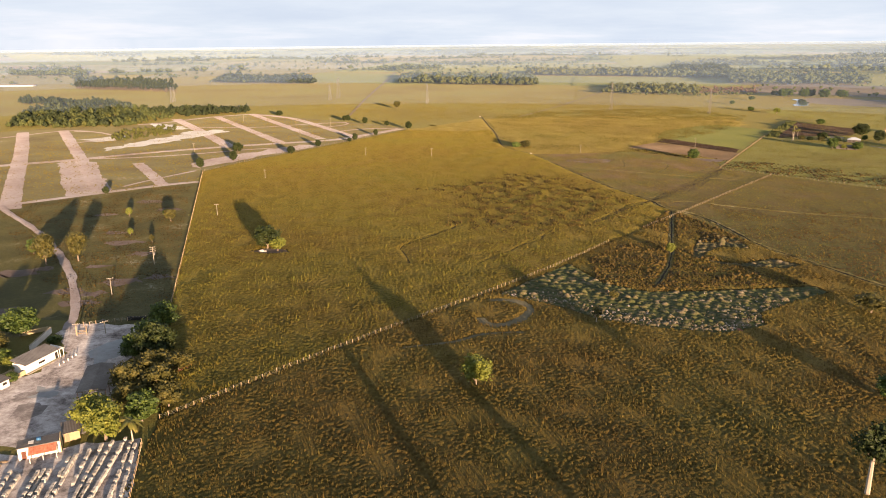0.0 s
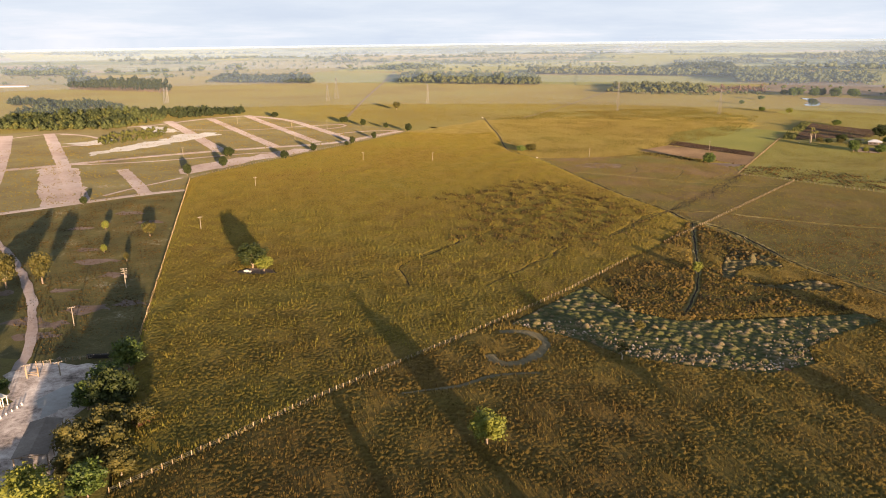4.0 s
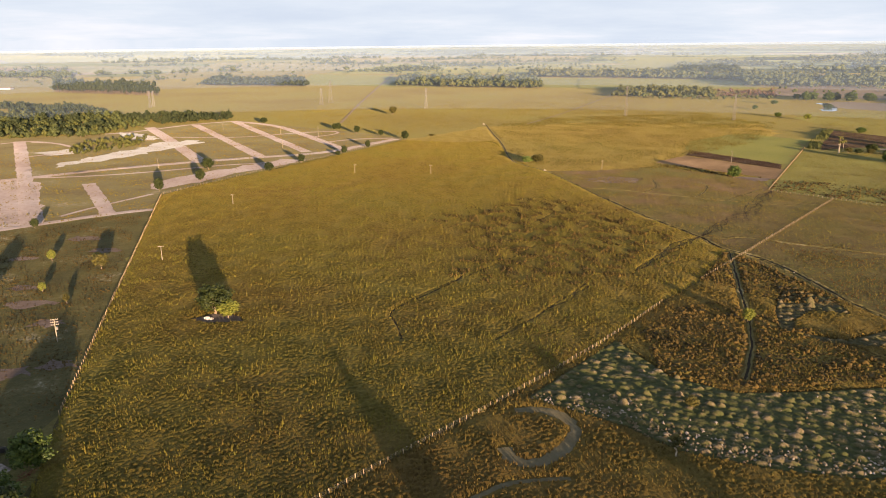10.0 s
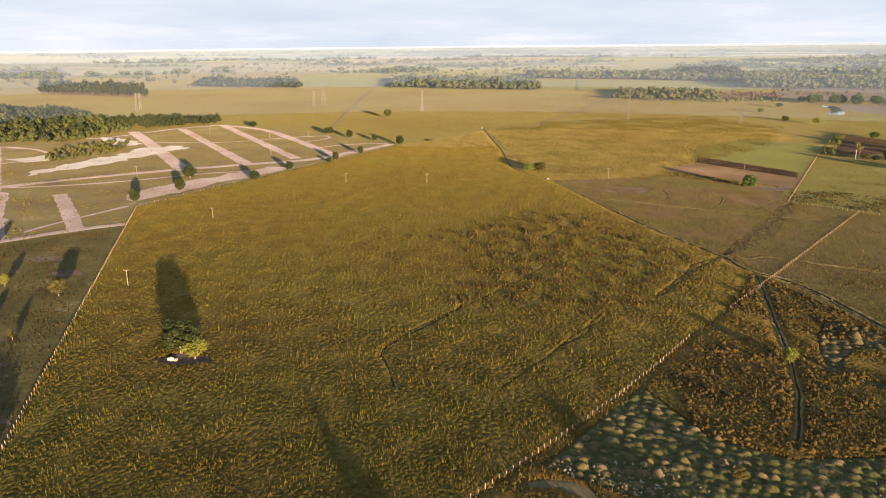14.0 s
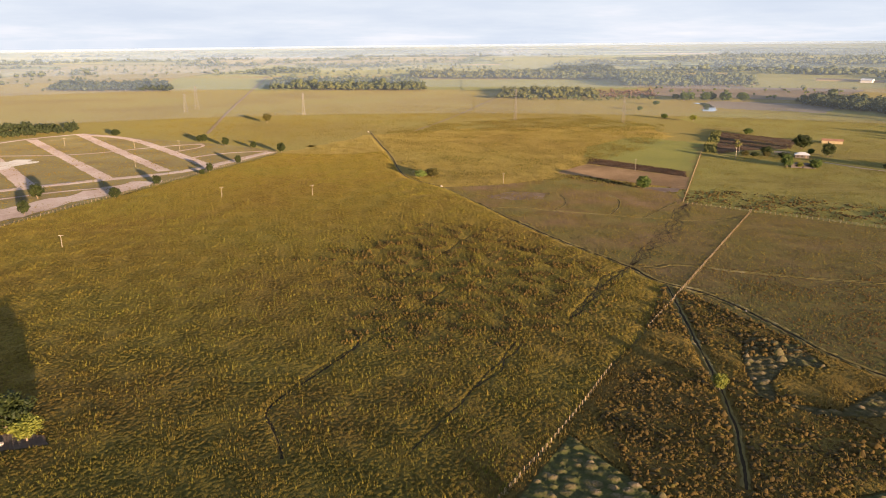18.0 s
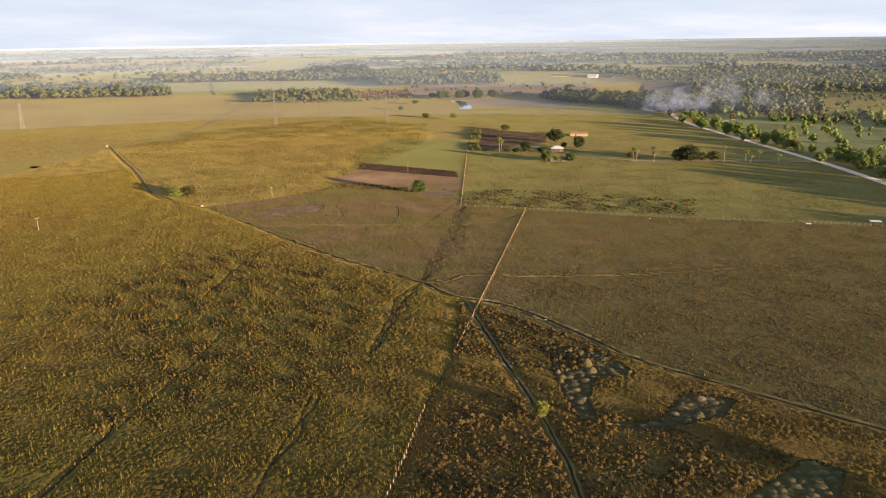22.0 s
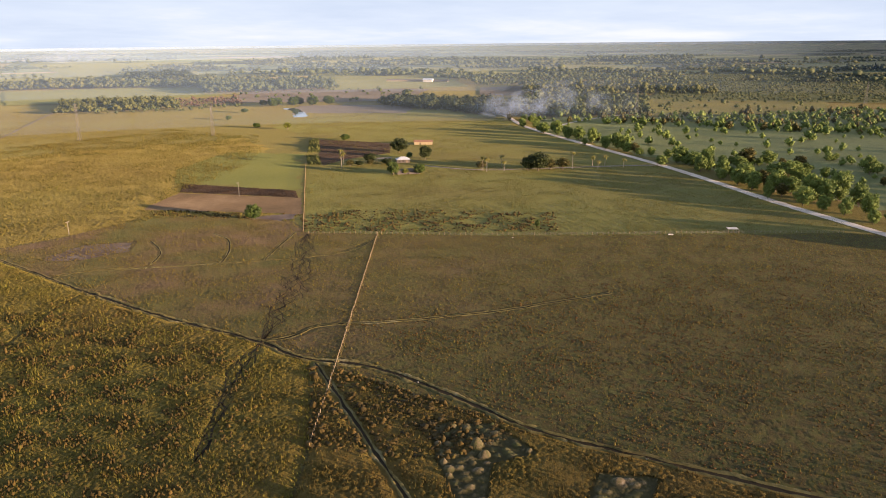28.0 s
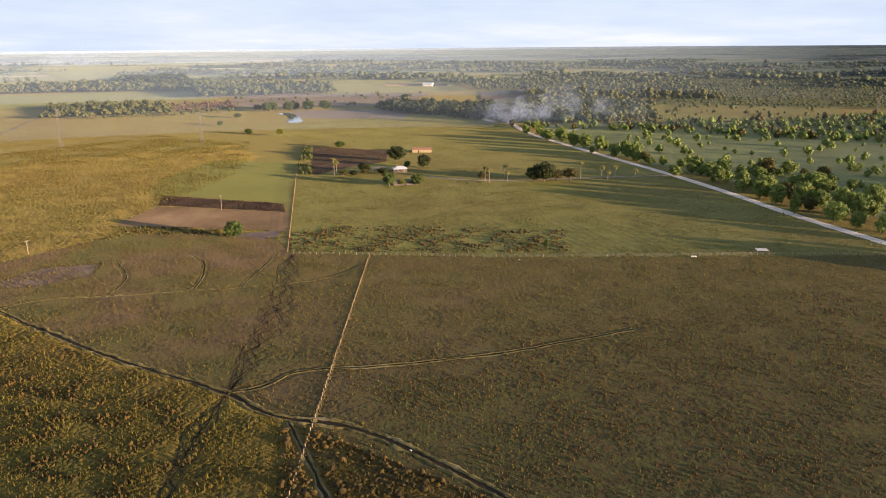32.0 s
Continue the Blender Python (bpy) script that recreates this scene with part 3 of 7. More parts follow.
for j in range(9):
    trail("trail_%d" % (j + 1), TRAIL_UP, 4.2, 0.26)
for j in range(6):
    trail("trail_%d" % (j + 10), TRAIL_DOWN, 2.6, 0.26)
CRACKS = [[(55, 340), (36, 312), (23, 296), (14, 282)], [(118, 403), (105, 389), (93, 376), (81, 357)], [(56, 338), (43, 320), (36, 312)], [(24, 366), (9, 346), (1, 338), (-12, 322)], [(-31, 326), (-22, 325), (-12, 322)], [(97, 496), (70, 470), (45, 430), (24, 400)], [(42, 392), (24, 366)], [(172, 385), (170, 376)]]
for j, c in enumerate(CRACKS):
    trail("trail_%d" % (j + 16), c, 0.5, 0.36, "thin dark rill through the grass")

strip("sand_spill", [(203, 384), (198, 377), (193, 369)], [(-0.35, 0.06), (0, 0.1), (0.35, 0.06)], M_BANK, 1.0, 0.3, "pale sand thrown out beside the side ditch")
LAYER = [0.03]
M_PALEROAD = mat("pale_sandy_road", [(0, (0.50, 0.42, 0.36)), (0.5, (0.64, 0.55, 0.48)), (1, (0.76, 0.68, 0.60))], 0.03, 0.4, contrast=(0.36, 0.64), bump=0.3)


def flat_road(name, pts, w, material=M_DIRT, label="bare pinkish dirt road", wob=0.06):
    LAYER[0] += 0.006
    z = LAYER[0]
    return strip(name, pts, [(-w / 2, z), (-w / 2 + 0.5, z + 0.03), (0, z + 0.05), (w / 2 - 0.5, z + 0.03), (w / 2, z)], material, 3.0, wob, label)


flat_road("road_edge", [(-162, 466), (-182, 455), (-210, 430), (-251, 394), (-330, 330), (-420, 260)], 6)
flat_road("road_long", [(-520, 400), (-425, 470), (-330, 530), (-286, 558), (-250, 592), (-189, 630), (-147, 651), (-100, 672), (-70, 720), (-45, 761)], 9)
flat_road("road_wide", [(-395, 745), (-340, 652), (-286, 560), (-212, 433)], 10, wob=0.05)
patch("bare_lot", [(-299, 556), (-267, 545), (-250, 512), (-228, 474), (-207, 436), (-226, 420), (-246, 452), (-268, 494), (-290, 532)], M_DIRT, 0.028, "wide bare strip of graded pinkish soil", 6, 0.9)
flat_road("road_west", [(-428, 729), (-350, 590), (-267, 433), (-240, 385)], 11, wob=0.03)
flat_road("road_short", [(-233, 540), (-200, 486), (-182, 455)], 8)
flat_road("road_cross", [(-317, 855), (-250, 740), (-191, 633)], 11, wob=0.03)
flat_road("road_cross_2", [(-275, 879), (-147, 651)], 9)
flat_road("road_cross_3", [(-243, 917), (-115, 678)], 9)
flat_road("road_cross_4", [(-243, 917), (-182, 873), (-128, 773), (-82, 687)], 9)
flat_road("road_back", [(-340, 800), (-320, 809), (-283, 885), (-243, 917)], 5)
flat_road("road_lane", [(-266, 775), (-200, 768), (-150, 807), (-110, 822)], 3.5)
flat_road("road_lane_2", [(-286, 560), (-250, 565), (-208, 583), (-158, 618), (-125, 620)], 3.5)
flat_road("road_lane_3", [(-205, 449), (-198, 469), (-178, 507)], 3)
flat_road("road_lane_4", [(-128, 773), (-105, 800), (-110, 822), (-140, 812)], 3)
flat_road("road_lane_5", [(-110, 735), (-85, 760), (-48, 766)], 4)
flat_road("road_row", [(-450, 640), (-425, 685), (-395, 745), (-372, 743), (-345, 725)], 4)
flat_road("road_loop", [(-380, 739), (-351, 732), (-320, 700), (-308, 680), (-330, 661), (-338, 650)], 3.5)
patch("sand_edge", [(-181, 520), (-161, 544), (-146, 580), (-124, 606), (-108, 640), (-128, 636), (-150, 609), (-180, 567), (-193, 540)], M_DIRT, 0.15, "bare pinkish sand beside the boundary fence", 5, 1.5)
patch("white_sand", [(-290, 600), (-262, 640), (-240, 690), (-222, 735), (-235, 752), (-262, 735), (-268, 690), (-290, 640)], M_SAND, 0.16, "bright white sand patch", 5, 2.5)
patch("white_sand_2", [(-335, 812), (-300, 760), (-285, 745), (-270, 760), (-300, 800)], M_SAND, 0.16, "bright white sand patch", 5, 2.0)
patch("white_sand_3", [(-338, 672), (-318, 656), (-300, 680), (-310, 705), (-330, 690)], M_SAND, 0.165, "bright white sand patch", 5, 2.0)
flat_road("track_farm", [(-250, 394), (-240, 380), (-198, 338), (-162, 291), (-143, 261), (-126, 228), (-122, 214)], 3.2, M_DIRT, "narrow pinkish farm track", 0.12)
flat_road("road_right", [(900, 1120), (775, 948), (700, 838), (639, 763), (574, 630), (519, 512), (482, 446), (452, 398), (423, 341), (380, 255), (340, 170)], 6.5, M_PALEROAD, "pale sandy country road")
flat_road("track_drive", [(380, 630), (394, 586), (433, 563), (480, 535), (514, 511)], 2.4, M_DIRT, "sandy farm drive", 0.15)
flat_road("track_field", [(-116, 896), (-124, 1150), (-130, 1606), (-138, 2150)], 4, M_TAN, "pale field track", 0.12)
flat_road("track_scrub", [(660, 735), (702, 749), (763, 762), (831, 768), (920, 760)], 4, M_SAND, "pale sandy track through scrub")
flat_road("track_rough", [(335, 1421), (250, 1230), (164, 1024), (92, 880)], 2.5, M_TAN, "faint pale track in pasture", 0.15)

# faint tractor lines over meadow and worn pasture
M_LINE = mat("flattened_grass_line", [(0, (0.0975, 0.0936, 0.0333)), (0.5, (0.1462, 0.1414, 0.0458)), (1, (0.1950, 0.1768, 0.0624))], 0.05, 0.5)
g = random.Random(3)
for k in range(-15, 17):
    ox, oy = 0.93 * k * 4.6, -0.36 * k * 4.6
    a, b = sorted((g.uniform(0.0, 0.5), g.uniform(0.5, 1.0)))
    at = lambda u: (342 - 64 * u + ox + g.gauss(0, 0.8), 512 - 164 * u + oy + g.gauss(0, 0.8))
    strip("tractor_line", [at(a), at((a + b) / 2), at(b)], [(-0.3, 0.04), (-0.12, 0.08), (0.12, 0.08), (0.3, 0.04)], M_LINE, 2.0, 0.3, "faint line of flattened grass left by a tractor")

# bare and planted patches
patch("fallow_field", [(197, 656), (246, 590), (224, 552), (161, 623)], M_FALLOW, 0.05, "bare brown fallow field", 5, 0.7)
patch("ploughed_field", [(211, 684), (255, 612), (245, 592), (198, 657)], M_PLOUGH, 0.07, "dark strip of dry standing crop", 5, 0.5)
patch("ploughed_field_2", [(405, 822), (442, 752), (401, 702), (351, 698), (322, 684), (345, 728), (361, 750)], M_PLOUGH, 0.07, "dark ploughed field by the farmhouse", 5, 0.5)
patch("green_meadow", [(187, 729), (211, 682), (257, 612), (306, 690), (345, 750), (300, 800), (235, 768)], mat("fresh_green_meadow", [(0, (0.105, 0.115, 0.024)), (0.5, (0.135, 0.145, 0.03)), (1, (0.16, 0.165, 0.036))], 0.02, 0.4, bump=0.5), 0.045, "fresh green meadow strip", 8, 2.5)
patch("tree_soil", [(188, 552), (200, 545), (216, 547), (222, 556), (206, 562), (192, 561)], M_PINKSOIL, 0.055, "trodden pinkish soil round a tree", 3, 0.8)
patch("tree_soil_2", [(-86, 303), (-77, 299), (-68, 301), (-70, 306), (-80, 308)], M_PINKSOIL, 0.055, "trodden soil round field trees", 2, 0.5)
patch("tree_soil_3", [(106, 166), (118, 160), (128, 165), (120, 172)], M_PINKSOIL, 0.055, "trodden pinkish soil under a tree", 2, 0.7)
BARE_SPOT = [(92, 553), (104, 540), (126, 540), (135, 555), (115, 566)]
patch("bare_spot", BARE_SPOT, M_PINKSOIL, 0.035, "thin pinkish bare patch in pasture", 4, 1.5)
for x, y, s in ((-160, 335, 7), (-148, 318, 9), (-132, 300, 6), (-125, 262, 9), (-140, 250, 7), (-112, 268, 6), (-130, 238, 8), (-180, 372, 6), (-152, 385, 8), (-170, 405, 9), (-172, 272, 11), (-164, 279, 6), (-150, 231, 7), (-129, 248, 6), (-143, 282, 5)):
    patch("sandy_spot", [(x - s, y - s * 0.3), (x, y - s * 0.5), (x + s, y), (x + s * 0.4, y + s * 0.5), (x - s * 0.6, y + s * 0.4)], M_PINKSOIL, 0.03, "thin sandy spot in turf", 2, 1.0)

# river arm and mud flat
patch("mud_flat", [(518, 1062), (545, 1075), (640, 985), (720, 1050), (700, 1130), (600, 1190), (570, 1150)], M_FLAT, 0.05, "grey drying mud flat beside water", 10, 3)
tagged(strip("river_arm", [(566, 1160), (560, 1130), (545, 1095), (528, 1062), (508, 1032)], [(-8, 0.08), (-4, 0.09), (4, 0.09), (8, 0.08)], M_WATER, 4, 0.18, "still river arm reflecting the sky"), kind="structure")


# far fields, laid on the rising plain
def field(name, quad, material, lift=0.25, label="", n=14):
    a, b, c, d = [np.array(q, float) for q in quad]
    V = []
    for i in range(n + 1):
        for j in range(n + 1):
            u, v = i / n, j / n
            p = (a * (1 - u) + b * u) * (1 - v) + (d * (1 - u) + c * u) * v
            if i in (0, n) or j in (0, n):
                p = p + RNG.normal(0, np.hypot(*(b - a)) * 0.008, 2)
            x, y, z = bend(*p)
            V.append((x, y, z + lift))
    F = np.array([(i * (n + 1) + j, (i + 1) * (n + 1) + j, (i + 1) * (n + 1) + j + 1, i * (n + 1) + j + 1) for i in range(n) for j in range(n)])
    me = mesh_of(name, V, F, material, True)
    if me.polygons[0].normal.z < 0:
        me.flip_normals()
    return tagged(new(name, me), label, kind="structure")


FIELDS = [
    ([(-1341, 2261), (-1145, 2331), (-1280, 2625), (-1570, 2643)], M_TAN, "bare pinkish far field"),
    ([(-312, 1655), (-101, 1565), (-124, 2050), (-362, 2131)], M_CROP, "green plantation field"),
    ([(-140, 1575), (606, 1482), (749, 1826), (-90, 1960)], M_CROP, "green plantation field"),
    ([(-749, 1791), (-362, 2131), (-150, 3048), (-953, 3270)], M_STRAW, "pale dry pasture"),
    ([(-330, 2160), (250, 2150), (500, 2900), (-200, 3100)], M_LIGHTCROP, "light green far field"),
    ([(220, 2150), (640, 2060), (900, 2900), (420, 3000)], M_CROP, "green plantation field"),
    ([(530, 1326), (776, 1151), (1026, 1376), (755, 1623)], M_TAN, "tan dry grassland"),
    ([(840, 1480), (1150, 1380), (1400, 1739), (1024, 1866)], M_LIGHTCROP, "green crop field"),
    ([(1388, 1749), (2006, 1383), (2642, 1809), (2356, 2762)], M_LIGHTCROP, "light green crop field"),
] + [
    ([(829, 731), (1061, 591), (1294, 681), (1116, 909)], M_MOWN, "olive open meadow"),
    ([(1096, 893), (1342, 519), (2930, 894), (2043, 1404)], M_CROP, "dark young plantation ground"),
    ([(1024, 1866), (1400, 1739), (2017, 2391), (1618, 2762)], M_CROP, "green plantation field"),
    ([(266, 1494), (488, 1445), (579, 1659), (339, 1878)], M_CROP, "green plantation field"),
    ([(962, 1161), (1022, 1106), (1251, 1311), (1132, 1333)], M_TAN, "orange-brown bare slope"),
    ([(-1250, 1500), (-760, 1560), (-960, 2050), (-1500, 2000)], M_STRAW, "pale dry pasture"),
    ([(-500, 3300), (600, 3300), (900, 4600), (-700, 4700)], M_STRAW, "pale dry far fields"),
    ([(640, 2480), (1000, 2480), (1700, 4200), (900, 4300)], M_CROP, "green far plantation"),
    ([(-1900, 3300), (-900, 3400), (-1200, 4900), (-2800, 4600)], M_LIGHTCROP, "light green far fields"),
    ([(2050, 2400), (2500, 2000), (4000, 2800), (3300, 4000)], M_CROP, "dark green far plantation"),
    ([(1700, 2900), (2300, 2800), (3300, 4400), (2300, 5000)], M_LIGHTCROP, "light green far field"),
]
def mosaic(name):
    """Far farmland: a patchwork of crops, woods and dry grass."""
    m = mat(name, [(0, (0.1, 0.1, 0.03)), (1, (0.1, 0.1, 0.03))], 0.002, 0.02, bump=0)
    nt = m.node_tree
    geo = nt.nodes.new("ShaderNodeNewGeometry")
    warp = nt.nodes.new("ShaderNodeTexVoronoi")
    warp.inputs["Scale"].default_value = 0.0022
    warp.inputs["Randomness"].default_value = 0.9
    # the pattern lies on the flat plan, carried up onto the rising ground
    here = nt.nodes.new("ShaderNodeSeparateXYZ")
    nt.links.new(geo.outputs["Position"], here.inputs[0])
    drop = nt.nodes.new("ShaderNodeMath")
    drop.operation = "SUBTRACT"
    drop.inputs[0].default_value = EYE_Z
    nt.links.new(here.outputs["Z"], drop.inputs[1])
    least = nt.nodes.new("ShaderNodeMath")
    least.operation = "MAXIMUM"
    least.inputs[1].default_value = 9.0
    nt.links.new(drop.outputs[0], least.inputs[0])
    grow = nt.nodes.new("ShaderNodeMath")
    grow.operation = "DIVIDE"
    grow.inputs[0].default_value = EYE_Z
    nt.links.new(least.outputs[0], grow.inputs[1])
    plan = nt.nodes.new("ShaderNodeVectorMath")
    plan.operation = "SCALE"
    nt.links.new(geo.outputs["Position"], plan.inputs[0])
    nt.links.new(grow.outputs[0], plan.inputs["Scale"])
    flat = plan.outputs[0]
    nt.links.new(stretched(nt, flat, 0.55, 1.5, 18), warp.inputs["Vector"])
    sp = nt.nodes.new("ShaderNodeSeparateColor")
    nt.links.new(warp.outputs["Color"], sp.inputs[0])
    dry = ramp(nt, sp.outputs[0], [(0.0, (0.09, 0.10, 0.04)), (0.2, (0.085, 0.105, 0.045)), (0.45, (0.11, 0.125, 0.06)), (0.7, (0.13, 0.13, 0.07)), (1.0, (0.15, 0.125, 0.09))])
    wooded = ramp(nt, sp.outputs[0], [(0.0, (0.055, 0.07, 0.034)), (0.35, (0.075, 0.095, 0.042)), (0.55, (0.10, 0.125, 0.05)), (0.75, (0.16, 0.185, 0.07)), (0.9, (0.19, 0.20, 0.08)), (1.0, (0.26, 0.20, 0.12))])
    # more forest towards the east and on the rim of the plain
    at = nt.nodes.new("ShaderNodeSeparateXYZ")
    nt.links.new(flat, at.inputs[0])
    far = nt.nodes.new("ShaderNodeVectorMath")
    far.operation = "LENGTH"
    nt.links.new(flat, far.inputs[0])
    side = nt.nodes.new("ShaderNodeMath")
    side.operation = "DIVIDE"
    nt.links.new(at.outputs["X"], side.inputs[0])
    nt.links.new(far.outputs["Value"], side.inputs[1])
    m1 = nt.nodes.new("ShaderNodeMapRange")
    m1.inputs["From Min"].default_value, m1.inputs["From Max"].default_value = -0.1, 0.35
    nt.links.new(side.outputs[0], m1.inputs["Value"])
    m2 = nt.nodes.new("ShaderNodeMapRange")
    m2.inputs["From Min"].default_value, m2.inputs["From Max"].default_value = 4000, 7000
    nt.links.new(far.outputs["Value"], m2.inputs["Value"])
    mx = nt.nodes.new("ShaderNodeMath")
    mx.operation = "MAXIMUM"
    nt.links.new(m1.outputs["Result"], mx.inputs[0])
    nt.links.new(m2.outputs["Result"], mx.inputs[1])
    cells = mixed(nt, mx.outputs[0], dry, wooded)
    spots = ramp(nt, noise_of(nt, flat, 0.012, 6.0, 0.7), [(0.38, (0.55, 0.6, 0.55)), (0.6, (1.1, 1.1, 1.1))])
    nt.links.new(mixed(nt, 1.0, cells, spots, "MULTIPLY"), nt.nodes["Principled BSDF"].inputs["Base Color"])
    return m


FV, FF, fr, fa = [], [], np.linspace(2150, 4690, 40), np.radians(np.arange(-62, 100, 2.0))
for r in fr:
    FV += [(CX + r * math.sin(a), CY + r * math.cos(a), float(rise(r, a)) + 0.15) for a in fa]
for i in range(len(fr) - 1):
    FF += [(i * len(fa) + k, i * len(fa) + k + 1, (i + 1) * len(fa) + k + 1, (i + 1) * len(fa) + k) for k in range(len(fa) - 1)]
far_me = mesh_of("far_farmland", FV, FF, mosaic("far_farmland"), True)
if far_me.polygons[0].normal.z < 0:
    far_me.flip_normals()
tagged(new("far_farmland", far_me), "patchwork of far crops, woods and dry grass", kind="structure")
for j, (q, m, lab) in enumerate(FIELDS):
    field("field_%d" % (j + 1), q, m, 0.20 + 0.05 * j, lab)


def fence(name, pts, gap=2.4, label="post and wire fence with pale wooden posts"):
    C, S = along(pts, gap)
    root = tagged(new(name), label, "fence")
    root.location = (C[0][0], C[0][1], 0)
    s = 0.07
    V = [(x * s, y * s, z) for z in (0, 1.45) for x, y in ((-1, -1), (1, -1), (1, 1), (-1, 1))] + [(0, 0, 1.5)]
    F = [(0, 1, 5, 4), (1, 2, 6, 5), (2, 3, 7, 6), (3, 0, 4, 7), (4, 5, 8), (5, 6, 8), (6, 7, 8), (7, 4, 8)]
    me = mesh_of("post", V, F, M_POST)
    for x, y in C:
        k = random.uniform(0.85, 1.15)
        put("post", me, root, Matrix.LocRotScale((x - C[0][0], y - C[0][1], 0), Euler((random.gauss(0, 0.04), random.gauss(0, 0.04), random.uniform(0, 3))), (1.05, 1.05, k * 0.95)))
    for h in (0.5, 0.9, 1.3):
        w = 0.012
        V = []
        for x, y in C:
            V += [(x - C[0][0], y - C[0][1] - w, h), (x - C[0][0], y - C[0][1] + w, h), (x - C[0][0], y - C[0][1], h + 2 * w)]
        F = []
        for i in range(len(C) - 1):
            for a, b in ((0, 1), (1, 2), (2, 0)):
                F.append((i * 3 + a, i * 3 + b, i * 3 + 3 + b, i * 3 + 3 + a))
        put("wire", mesh_of("wire", V, F, M_WIRE), root)
    return root


# ---- trees ----
def ball(level):
    bm = bmesh.new()
    bmesh.ops.create_icosphere(bm, subdivisions=level, radius=1.0)
    V = np.array([v.co[:] for v in bm.verts])
    F = np.array([[v.index for v in f.verts] for f in bm.faces])
    bm.free()
    return V, F


BALL_1 = ball(1)


def crown_mesh(lobes, leaves, leaf, seed, material):
    """Dense uneven lobes of foliage with small bent leaf blades all over them."""
    g = np.random.default_rng(seed)
    L = np.array(lobes, float)
    w = L[:, 3] ** 2
    pick = g.choice(len(L), leaves, p=w / w.sum())
    d = g.normal(0, 1, (leaves, 3))
    d /= np.linalg.norm(d, axis=1)[:, None]
    rad = g.uniform(0.74, 1.12, leaves) * (1 + 0.22 * np.sin(d[:, 0] * 7 + seed) * np.sin(d[:, 1] * 6) + 0.15 * np.sin(d[:, 2] * 9 + d[:, 0] * 5))
    c = L[pick, :3] + d * (L[pick, 3] * rad)[:, None] * np.array([1, 1, 0.78])
    n = d + g.normal(0, 0.55, (leaves, 3))
    n /= np.linalg.norm(n, axis=1)[:, None]
    u = np.cross(n, g.normal(0, 1, (leaves, 3)))
    u /= np.linalg.norm(u, axis=1)[:, None]
    v = np.cross(n, u)
    s = (leaf * g.uniform(0.6, 1.4, leaves))[:, None]
    V = np.stack([c - u * s, c + v * s * 0.6 - n * s * 0.2, c + u * s, c - v * s * 0.6 - n * s * 0.2], 1)
    V = [tuple(p) for p in V.reshape(-1, 3)]
    F = np.arange(leaves * 4).reshape(-1, 4).tolist()
    for x, y, z, r in lobes:
        o = len(V)
        b = BALL_1[0] * (r * 0.66) * (1 + g.normal(0, 0.2, (12, 1)))
        V += [(x + q[0], y + q[1], z + q[2] * 0.78) for q in b]
        F += (BALL_1[1] + o).tolist()
    return mesh_of("crown", V, F, material)


def limb(V, F, a, b, ra, rb, sides=6):
    a, b = Vector(a), Vector(b)
    q = (b - a).to_track_quat("Z", "Y")
    o = len(V)
    for p, r in ((a, ra), (b, rb)):
        for i in range(sides):
            t = 2 * math.pi * i / sides
            V.append(tuple(p + q @ Vector((r * math.cos(t), r * math.sin(t), 0))))
    F += [(o + i, o + (i + 1) % sides, o + sides + (i + 1) % sides, o + sides + i) for i in range(sides)]


def make_tree(h, w, seed, leaves, leaf, trunk=0.3, material=None, bark=None, label="", category="tree", name="tree", lobes_n=9, flat=0.75):
    g = random.Random(seed)
    root = tagged(new(name), label, category)
    V, F, L = [], [], []
    th = h * trunk
    tr = h * 0.022 + 0.05
    limb(V, F, (0, 0, -0.2), (0.02 * h * g.uniform(-1, 1), 0, th), tr * 1.35, tr * 0.85, 7)
    zc, zr = th * 0.75 + (h - th * 0.75) * 0.52, (h - th * 0.75) / 2
    for k in range(lobes_n):
        a = 2.4 * k + g.uniform(-0.4, 0.4)
        t = (k + 0.5) / lobes_n * 2 - 1
        rad = w * g.uniform(0.19, 0.27) * (9 / lobes_n) ** 0.4
        out = math.sqrt(max(0.0, 1 - t * t)) * (w / 2 - rad * 0.85) * g.uniform(0.75, 1.1)
        z = min(zc + t * (zr - rad * 0.6) * g.uniform(0.85, 1.05), h - rad * 0.72)
        p = (out * math.cos(a), out * math.sin(a), z)
        L.append((*p, rad))
        limb(V, F, (0, 0, th * g.uniform(0.75, 1.0)), p, tr * 0.55, tr * 0.15, 5)
    L.append((0, 0, zc, w * 0.28))
    put("trunk", mesh_of("trunk", V, F, bark or M_BARK), root)
    put("crown", crown_mesh(L, leaves, leaf, seed, material or M_LEAF), root)
    return root


for pts, gp in ((FENCE_1, 2.4), (FENCE_2A, 2.3), (FENCE_2B, 2.3), (FENCE_3, 2.4), (FENCE_4, 2.6), (FENCE_5, 2.8)):
    fence("fence", pts, gp)
fence("fence", [(-118, 217), (-108, 221), (-100, 223)], 1.8, "low pale wooden yard fence")
fence("fence", [(-70, 146), (-67, 136), (-62, 118)], 1.6, "paling fence beside stacked blocks")
fence("fence", [(400, 586), (433, 560), (480, 532), (514, 507)], 3.0, "thin post fence along a farm drive")

